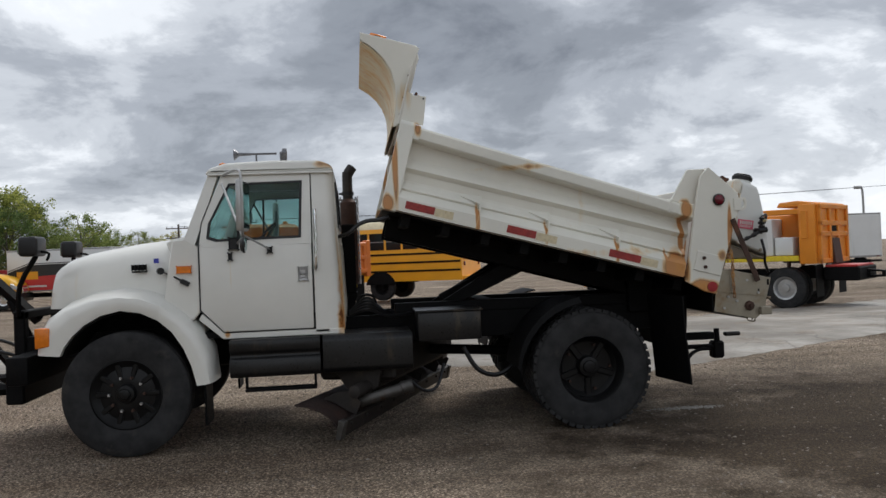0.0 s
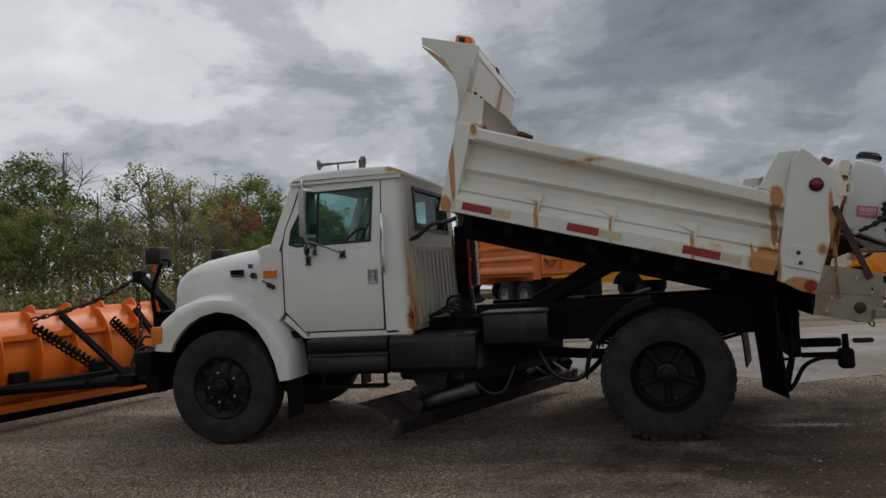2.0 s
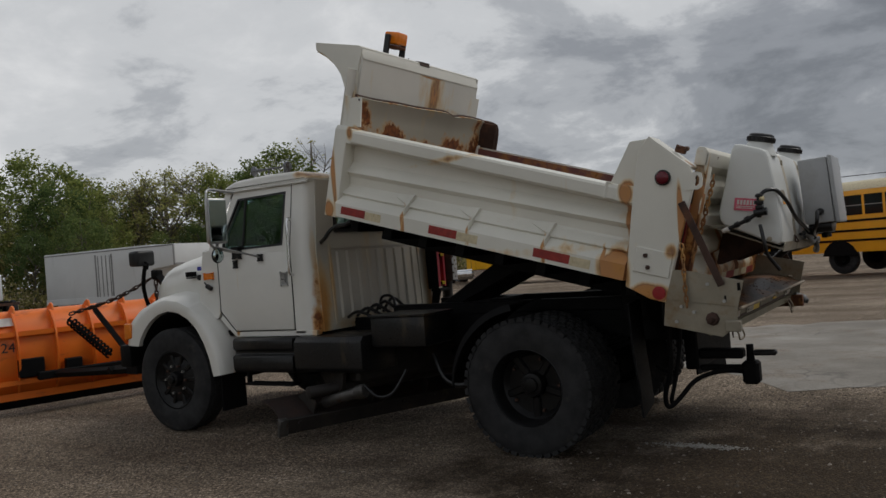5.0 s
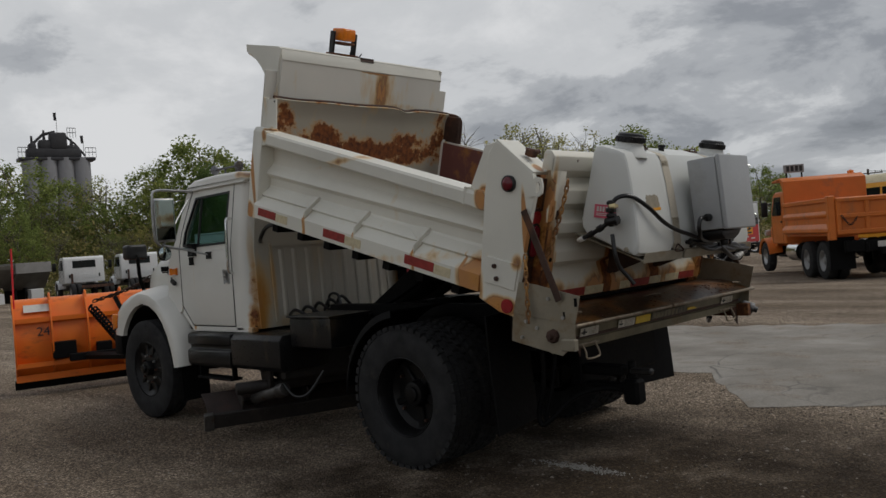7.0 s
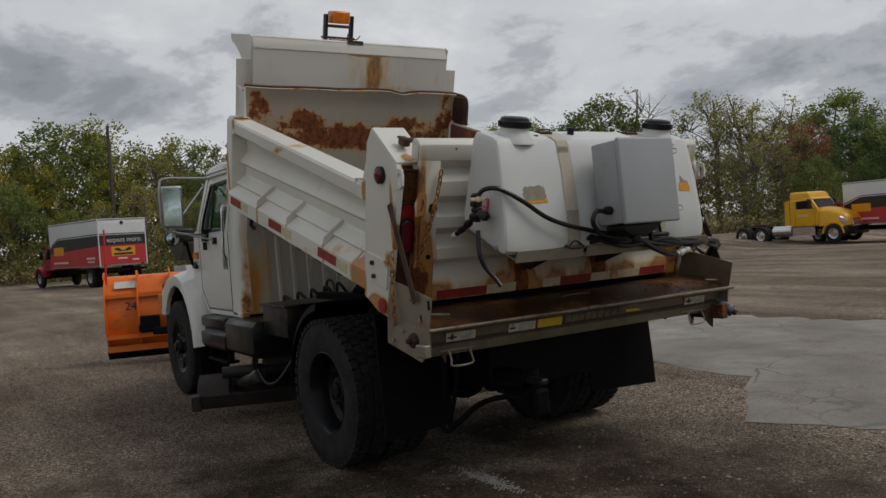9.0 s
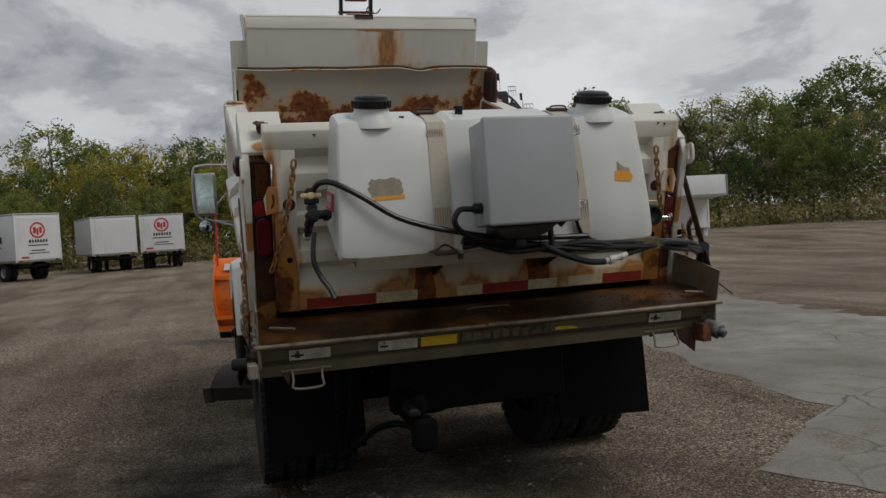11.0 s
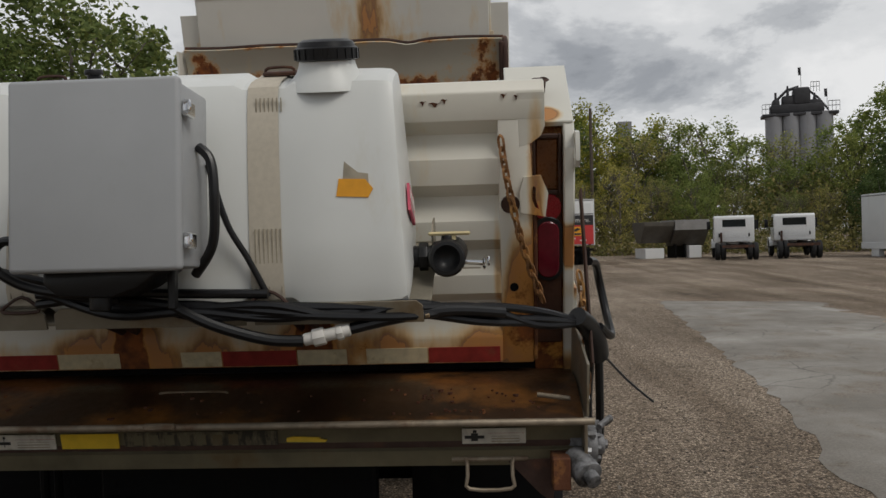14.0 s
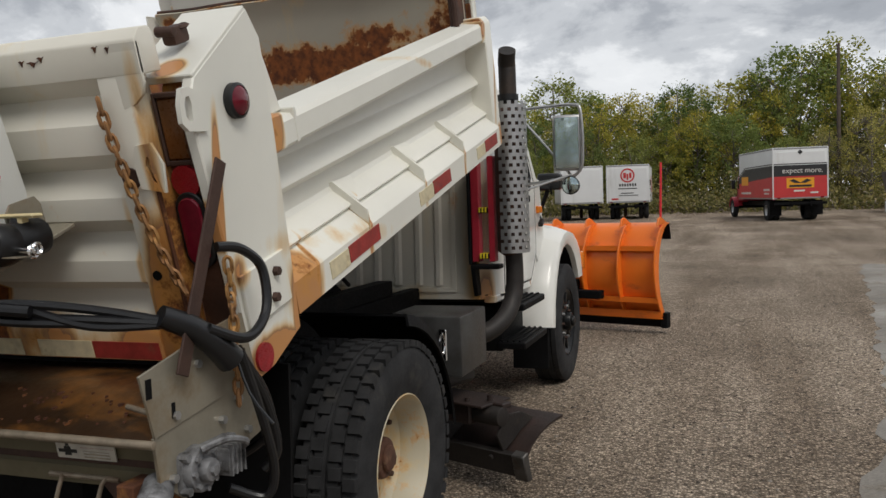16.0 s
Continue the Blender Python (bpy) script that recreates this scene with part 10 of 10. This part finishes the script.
def gooseneck_box(length=8.0):
    """A demountable van body on the ground, its nose overhanging at one end."""
    t = base_thing("van_body", "white van body set on the ground with overhanging nose", "van body")
    w, h = 1.25, 2.5
    b = part("shell", bm_prism([(0.0, 0.35), (0.0, h), (length, h), (length + 0.05, h - 0.03), (length + 1.15, h - 0.04), (length + 1.17, 1.62), (length + 0.0, 1.52), (length, 0.35)], "y", -w, w, 0.02, 2), VANWHITE, t)
    part("roof_trim", bm_box(-0.02, length + 1.15, -w - 0.012, w + 0.012, h - 0.10, h - 0.05, 0.005, 1), GREYSTEEL, b)
    for s in (-1, 1):
        for x in (length * 0.50, length * 0.50 + 0.9):
            part("door_post", bm_box(x - 0.03, x + 0.03, s * w, s * (w + 0.02), 0.5, h - 0.2), GREYSTEEL, b)
        part("side_door", bm_join(*[bm_box(length * 0.50 + 0.12 + 0.22 * k, length * 0.50 + 0.15 + 0.22 * k, s * w, s * (w + 0.018), 0.55, h - 0.25) for k in range(4)]), GREYSTEEL, b)
        part("skirt", bm_box(0.0, length, s * w - 0.03, s * (w + 0.008), 0.30, 0.55, 0.005, 1), VANWHITE, b)
        for x in (0.9, 2.2, length - 0.35):
            part("foot", bm_box(x - 0.25, x + 0.25, s * (w - 0.2), s * w, 0.0, 0.36), VANWHITE, t)
    part("nose_frame", bm_join(bm_box(length, length + 0.03, -w, w, 0.35, 1.52), bm_box(length + 0.01, length + 0.06, -w, -w + 0.08, 0.3, 1.52), bm_box(length + 0.01, length + 0.06, w - 0.08, w, 0.3, 1.52), bm_box(length + 0.01, length + 0.06, -w, w, 0.35, 0.52)), VANWHITE, b)
    part("nose_trim", bm_join(bm_box(length + 1.15, length + 1.19, -w, w, 1.62, 1.70), bm_box(length + 1.15, length + 1.19, -w, -w + 0.06, 1.62, h - 0.05), bm_box(length + 1.15, length + 1.19, w - 0.06, w, 1.62, h - 0.05)), GREYSTEEL, b)
    part("underbeam", bm_box(0.4, length - 0.4, -0.5, 0.5, 0.12, 0.36), BLACK, t)
    return t


def sander_body():
    t = base_thing("hopper_spreader", "two-tone grey vee-box hopper spreader on white blocks", "hopper")
    part("hopper", bm_prism([(-1.1, 2.25), (1.1, 2.25), (1.1, 2.0), (0.35, 0.95), (-0.35, 0.95), (-1.1, 2.0)], "x", 0.0, 1.9, 0.02, 1), ALGAE, t, "dark vee-shaped hopper")
    part("light_hopper", bm_prism([(-1.15, 2.3), (1.15, 2.3), (1.15, 1.75), (0.35, 0.75), (-0.35, 0.75), (-1.15, 1.75)], "x", 1.95, 4.1, 0.02, 1), ALGAE, t)
    part("top_band", bm_box(1.93, 4.12, -1.18, 1.18, 1.72, 2.34, 0.01, 1), HOPPERGREY, t, "pale grey side boards")
    part("base", bm_box(0.1, 1.3, -0.9, 0.9, 0.0, 0.62, 0.02, 1), VANWHITE, t)
    part("base", bm_box(2.9, 3.7, -0.9, 0.9, 0.0, 0.75, 0.02, 1), VANWHITE, t)
    for x in (2.1, 2.7):
        part("leg", bm_box(x, x + 0.12, -0.6, 0.6, 0.0, 0.85, 0.01, 1), BLACK, t)
    return t


# ---- placing them ----
put(red_box_truck(6.2), -38.6, 5.2, 180 + 14)
rn = red_box_truck(6.4)
put(rn, -15.6, 41.5, 180 - 12)
for x, y, hd in ((-43.2, 14.8, 167), (-43.2, 18.15, 167)):
    put(cab_chassis(), x, y, hd)
put(gooseneck_box(6.0), -42.63, 23.25, 6).scale = (1.4, 1.4, 1.35)
put(logo_box(6.0, True, 3.5), -41.4, -9.65, 221)
put(logo_box(6.0, False), -46.0, -6.4, 180 + 16)
put(logo_box(6.0, True), -46.5, -3.75, 180 + 4)
put(logo_box(8.5, False, 4.0), -49.1, -15.0, 211)
put(front_truck(), -15.6, -10.35, 26).scale = (1.14, 1.14, 1.14)
put(nosed_truck(True), -38.2, -19.0, 26)
put(nosed_truck(), -40.9, -15.7, 27)
put(nosed_truck(), -45.6, -21.2, 24)
put(orange_dump(ORANGE), -3.41, 21.53, 127.5).scale = (1.115, 1.115, 1.115)
oa = patch_truck()
put(oa, 9.74, 11.98, 132)
put(school_bus(9.5), 2.95, 27.1, 155, 0.08).scale = (1.14, 1.14, 1.14)
put(semi_tractor(), -24.2, 40.6, 2)
put(semi_tractor(), -21.6, 62.4, 12)
put(sander_body(), -47.5, 10.2, 100)
put(logo_box(7.5, False, 3.6), 27.5, 37.0, 90)

# ---- silos, poles, lamp ----
SILO = Matrix.Translation((-218, 83.5, 0)) @ Matrix.Rotation(radians(-12), 4, "Z") @ Matrix.Diagonal((0.6, 0.6, 1, 1))
silo = thing("grain_silo", "grey concrete grain silos with dark headhouse and flags", "silo", (-220, 84, 0))
for k in range(4):
    part("silo_drum", bm_cyl((-219 + 0.9 * k, 77.3 + 4.0 * k, -2), (-219 + 0.9 * k, 77.3 + 4.0 * k, 31.8), 2.2, 2.2, 32), CONCRETE_SILO, silo)
part("roof_deck", bm_xf(bm_box(-4.2, 4.2, -15.5, 15.5, 31, 31.8, 0.1, 1), SILO), DARKSTEEL, silo)
hh = bm_join(bm_box(-3, 3, -12, 10, 31.8, 34.2, 0.6, 2), bm_box(-3, 3, -2.5, 4.5, 34, 38.5, 1.0, 2), bm_box(-2.5, 2.5, -7, -2, 34, 36.5, 0.7, 2), bm_box(-2.5, 2.5, -11, -8, 33, 35.6, 0.6, 2), bm_box(-2, 2, 4, 9, 33, 35.2, 0.7, 2), bm_cyl((0, -4.5, 36), (0, -4.5, 39.2), 0.7, 0.4, 8), bm_cyl((0, -9.5, 35), (0, -9.5, 37.6), 0.5, 0.5, 8), bm_tube([(0, -11, 34.5), (0, -5, 38.0), (0, 0, 38.8)], 0.45, 6, 0), bm_tube([(0, 4, 37.8), (0, 8, 35.6), (0, 12, 32.4)], 0.4, 6, 0), bm_cyl((0, 6.5, 35), (0, 6.5, 37.0), 0.9, 0.3, 8))
part("headhouse", bm_xf(hh, SILO), DARKSTEEL, silo, "dark steel headhouse machinery")
rl = []
for y0, y1, z in ((-15.5, -11, 33.2), (11.5, 16, 33.2), (4.5, 8, 38.4)):
    rl += [bm_tube([(3, y0, z + dz), (3, y1, z + dz)], 0.09, 4, 0) for dz in (0.0, 1.2)] + [bm_tube([(3, y, z - 1.4), (3, y, z + 1.2)], 0.09, 4, 0) for y in np.linspace(y0, y1, 4)]
part("guard_rail", bm_xf(bm_join(*rl), SILO), DARKSTEEL, silo)
for y, z in ((1.0, 44.0), (11.5, 38.0)):
    fl = part("flag_pole", bm_xf(bm_cyl((0, y, 33), (0, y, z), 0.11, 0.08, 8), SILO), DARKSTEEL, silo)
    part("flag", bm_xf(bm_loft([[(0.1 * math.sin(k), y - 0.2 * k, z - 0.1), (0.1 * math.sin(k + 1), y - 0.2 * k + 0.2, z - 2.2)] for k in range(7)], closed=False, thick=0.03), SILO), DARKSTEEL, fl)
solo("concrete_tower", bm_box(-211.5, -208, 34.5, 38, -2, 30, 0.1, 1), CONCRETE_SILO, "distant grey concrete tower above the trees", "tower")


def utility_pole(x, y, h, arms=True):
    t = thing("utility_pole", "weathered wooden utility pole" + (" with cross arms" if arms else ""), "pole", (x, y, lot_z(x, y)), "utility poles")
    part("pole", bm_cyl((x, y, lot_z(x, y) - 0.5), (x, y, h), 0.17, 0.11, 12), WOODPOLE, t)
    if arms:
        for dz in (0.4, 1.5):
            part("cross_arm", bm_box(x - 1.4, x + 1.4, y - 0.06, y + 0.06, h - dz - 0.12, h - dz), WOODPOLE, t)
            part("insulators", bm_join(*[bm_cyl((x + dx, y, h - dz), (x + dx, y, h - dz + 0.2), 0.05, 0.04, 8) for dx in (-1.3, -0.7, 0.7, 1.3)]), GREYSTEEL, t)


utility_pole(-22.0, 88.0, 6.2)
utility_pole(-14.5, 88.0, 6.6)
utility_pole(-60.0, 9.0, 11.3, False)
lp = thing("street_lamp", "grey steel street lamp with twin heads", "street lamp", (31, 42, lot_z(31, 42)))
part("pole", bm_tube([(31, 42, lot_z(31, 42)), (31, 42, 4.2), (30.9, 42, 4.8)], 0.07, 8, 3), GREYSTEEL, lp)
part("lamp_head", bm_join(bm_box(30.4, 30.95, 41.9, 42.1, 4.75, 4.95, 0.05, 1)), GREYSTEEL, lp)
for a, b in (((-22, 88, 6.0), (-14.5, 88, 6.4)), ((-14.5, 88, 6.4), (60, 80, 7.5))):
    for dy in (-1.2, 1.2):
        mid = ((a[0] + b[0]) / 2, (a[1] + b[1]) / 2 + dy, (a[2] + b[2]) / 2 - 0.5)
        solo("power_line", bm_tube([(a[0], a[1] + dy * 0.05, a[2]), mid, (b[0], b[1] + dy * 0.05, b[2])], 0.02, 5, 8), BLACK, "thin black power line between poles", "power line", "power lines")

# ---- trees ----


def leaf_cloud(centres, radii, per, size, seed):
    """Loose leaves as small bent quads scattered round clump centres."""
    rng = np.random.default_rng(seed)
    n = len(centres) * per
    c = np.repeat(np.array(centres), per, axis=0)
    r = np.repeat(np.array(radii), per)
    d = rng.normal(size=(n, 3))
    d /= np.linalg.norm(d, axis=1)[:, None]
    p = c + d * (r * rng.random(n) ** 0.55)[:, None] * (1, 1, 1.15)
    u = rng.normal(size=(n, 3)); u /= np.linalg.norm(u, axis=1)[:, None]
    v = np.cross(u, rng.normal(size=(n, 3))); v /= np.linalg.norm(v, axis=1)[:, None]
    s = (size * (0.6 + 0.8 * rng.random(n)))[:, None]
    w = np.cross(u, v)
    verts = np.stack([p - u * s, p - v * s * 0.55 + w * s * 0.15, p + u * s, p + v * s * 0.55 + w * s * 0.15], axis=1).reshape(-1, 3)
    faces = np.arange(n * 4).reshape(-1, 4)
    return verts, faces


def cloud_mesh(name, verts, faces, mat):
    me = bpy.data.meshes.new(name)
    me.vertices.add(len(verts)); me.vertices.foreach_set("co", verts.astype(np.float32).ravel())
    me.loops.add(len(faces) * 4); me.loops.foreach_set("vertex_index", faces.astype(np.int32).ravel())
    me.polygons.add(len(faces)); me.polygons.foreach_set("loop_start", np.arange(0, len(faces) * 4, 4, dtype=np.int32))
    me.update(calc_edges=True)
    me.materials.append(mat)
    return me


def tree(label, mat, h, spread, clumps, per, size, seed, low=0.18, bare=0.0):
    t = thing("tree", label, "tree", (0, 0, 0), "trees round the lot")
    rng = random.Random(seed)
    limbs, cs, rs = [], [], []
    fork = h * 0.25
    limbs.append(bm_tube([(0, 0, -0.3), (rng.uniform(-.1, .1), rng.uniform(-.1, .1), fork), (rng.uniform(-.4, .4), rng.uniform(-.4, .4), h * 0.62), (rng.uniform(-.6, .6), rng.uniform(-.6, .6), h * 0.93)], [0.017 * h, 0.003 * h], 8, 3))
    for k in range(14):
        a = 2.4 * k + rng.uniform(-.4, .4)
        z0 = h * rng.uniform(0.16, 0.62)
        L = spread * rng.uniform(0.6, 1.0) * (1.1 - 0.5 * z0 / h)
        tip = (L * math.cos(a), L * math.sin(a), min(h * 0.96, z0 + L * rng.uniform(0.5, 1.4)))
        mid = (L * 0.45 * math.cos(a + .2), L * 0.45 * math.sin(a + .2), z0 + (tip[2] - z0) * 0.6)
        limbs.append(bm_tube([(0, 0, z0), mid, tip], [0.006 * h, 0.0012 * h], 5, 3))
        for j in range(3 if not bare else 12):
            f = rng.uniform(0.45, 1.0)
            b0 = Vector(mid).lerp(Vector(tip), f)
            b1 = b0 + Vector((rng.uniform(-1, 1), rng.uniform(-1, 1), rng.uniform(0.2, 1.2))) * (0.12 * h)
            limbs.append(bm_tube([b0, (b0 + b1) / 2 + Vector((rng.uniform(-.1, .1), rng.uniform(-.1, .1), 0.1)), b1], [(0.003 if clumps else 0.0019) * h, (0.0014 if clumps else 0.0008) * h], 4, 2))
            if j < 2:
                cs.append(b1[:]); rs.append(0.055 * h * rng.uniform(0.7, 1.3) * (0.45 if clumps < 20 else 1.0))
        cs.append(tip); rs.append(0.07 * h * rng.uniform(0.7, 1.2))
    for k in range(clumps):
        a, q = rng.uniform(0, 6.28), rng.random() ** 0.5
        z = h * rng.uniform(low, 0.97)
        prof = math.sin(math.pi * min(1, max(0.05, (z / h - low * 0.6) / (1.02 - low * 0.6))) ** 0.75) ** 0.7
        rr = spread * prof * (0.45 + 0.55 * q)
        cs.append((rr * math.cos(a), rr * math.sin(a), z)); rs.append(0.062 * h * rng.uniform(0.5, 1.35))
    part("trunk", bm_join(*limbs), BARK, t)
    verts, faces = leaf_cloud(cs, rs, per, size, seed)
    crown = new("crown", cloud_mesh("crown", verts, faces, mat))
    crown.parent = t
    return t


protos = {
    "dark": tree("dense dark green deciduous tree at the lot edge", LEAF_DARK, 10, 3.6, 120, 62, 0.105, 11),
    "dark2": tree("dense dark green deciduous tree at the lot edge", LEAF_DARK, 10, 2.8, 100, 60, 0.10, 12),
    "mid": tree("green leafy tree at the edge of the lot", LEAF_MID, 10, 3.4, 100, 60, 0.10, 13),
    "mid2": tree("green leafy tree at the edge of the lot", LEAF_MID, 10, 3.8, 100, 60, 0.105, 14),
    "olive": tree("thinning olive tree turning in autumn", LEAF_OLIVE, 10, 3.2, 75, 42, 0.09, 15, 0.12, 1),
    "olive2": tree("thinning olive tree turning in autumn", LEAF_OLIVE, 10, 2.8, 55, 36, 0.09, 16, 0.2, 1),
    "yellow": tree("yellow-green tree in autumn colour", LEAF_YELLOW, 10, 3.6, 100, 55, 0.10, 17, 0.08),
    "red": tree("small reddish autumn tree", LEAF_RED, 10, 3.2, 60, 45, 0.10, 18, 0.15),
    "bare": tree("nearly bare tree with few pale leaves", LEAF_OLIVE, 10, 2.8, 0, 12, 0.08, 19, 0.4, 1),
}
skyline = [(4, 3.0), (8, 3.2), (14, 3.3), (20, 4.4), (24, 5.6), (27, 7.3), (31, 7.5), (36, 9.4), (41, 9.7), (46, 8.8), (50, 8.8), (58, 9.2), (62, 8.8), (66, 7.4), (72, 7.4), (76, 8.6), (79, 9.6), (87, 9.3), (94, 8.6), (101, 8.3), (108, 9.8), (113, 10.2), (116, 16.5), (124, 17.0), (129, 11.0), (150, 9.5)]
kinds = [(4, 20, ("mid", "dark2", "yellow")), (20, 31, ("dark", "mid", "mid2")), (31, 34, ("red", "dark")), (34, 45, ("bare", "olive2", "dark2", "olive")), (45, 57, ("olive", "dark2", "olive2", "dark")), (57, 66, ("dark", "mid", "dark")), (66, 78, ("olive", "mid", "olive2")), (78, 90, ("olive", "mid2", "mid", "olive2", "yellow")), (90, 97, ("yellow", "mid", "yellow")), (97, 106, ("mid", "dark2", "mid2", "yellow")), (106, 151, ("dark", "mid2", "dark"))]
trng = random.Random(42)
used = set()
az = 4.0
EYE0 = Vector((3.0, -1.0))
while az < 150:
    for row in (0, 1, 2):
        a = az + trng.uniform(-0.8, 0.8) + row * 0.9
        R = (92 if a < 22 else 78 if a < 32 else 66 if a < 58 else 63) + row * 5 + trng.uniform(-2, 2)
        hh_ = np.interp(a, [p[0] for p in skyline], [p[1] for p in skyline]) * R / 55 * trng.uniform(0.72, 1.10) * (0.66, 0.88, 1.0)[row]
        names = next(k[2] for k in kinds if k[0] <= a < k[1]) if 4 <= a < 151 else ("dark",)
        nm = trng.choice(names)
        p = EYE0 + Vector((-math.sin(radians(a)), math.cos(radians(a)))) * R
        if "bare" in nm:
            hh_ *= 1.12
        sc = hh_ / 10
        ob = protos[nm]
        m = pose(p.x, p.y, lot_z(p.x, p.y) - 0.1, 0, 0, trng.uniform(0, 360))
        if nm in used:
            c = copy_thing(ob, m)
        else:
            c = ob
            c.matrix_basis = m
            used.add(nm)
        wide = 1.0 if R < 70 else 1.25
        c.scale = (sc * wide, sc * wide, sc)
    az += 2.6 if az > 22 else 3.4
for nm, ob in protos.items():
    if nm not in used:
        p = EYE0 + Vector((-math.sin(radians(33)), math.cos(radians(33)))) * 70
        ob.matrix_basis = pose(p.x, p.y, lot_z(p.x, p.y) - 0.1, 0, 0, 40)
        ob.scale = (0.85, 0.85, 0.85)
for k in range(32):
    a = 152 + 5.2 * k + trng.uniform(-1, 1)
    R = 88 + trng.uniform(-6, 6)
    p = EYE0 + Vector((-math.sin(radians(a)), math.cos(radians(a)))) * R
    c = copy_thing(protos[trng.choice(("dark", "mid", "mid2", "dark2"))], pose(p.x, p.y, lot_z(p.x, p.y) - 0.1, 0, 0, trng.uniform(0, 360)))
    q = trng.uniform(0.95, 1.3)
    c.scale = (q * 1.35, q * 1.35, q)
# undergrowth along the foot of the trees
rng = np.random.default_rng(8)
cs, rs = [], []
for a in np.arange(3, 150, 0.55):
    for row in range(5):
        R = (86 if a < 22 else 72 if a < 32 else 61.5 if a < 58 else 59.5) + row * 2.6 + rng.uniform(-1.2, 1.2)
        x, y = EYE0.x - math.sin(radians(a)) * R, EYE0.y + math.cos(radians(a)) * R
        hb = (0.7 + row * 1.25) * rng.uniform(0.5, 1.4) * (0.6 if a < 30 else 1.0)
        cs.append((x, y, lot_z(x, y) + hb * 0.75)); rs.append(0.9 + 0.35 * row)
v, f = leaf_cloud(cs, rs, 95, 0.13, 9)
tagged(new("undergrowth", cloud_mesh("undergrowth", v, f, SCRUB)), "tangled green and brown undergrowth below the trees", "undergrowth", kind="stuff")
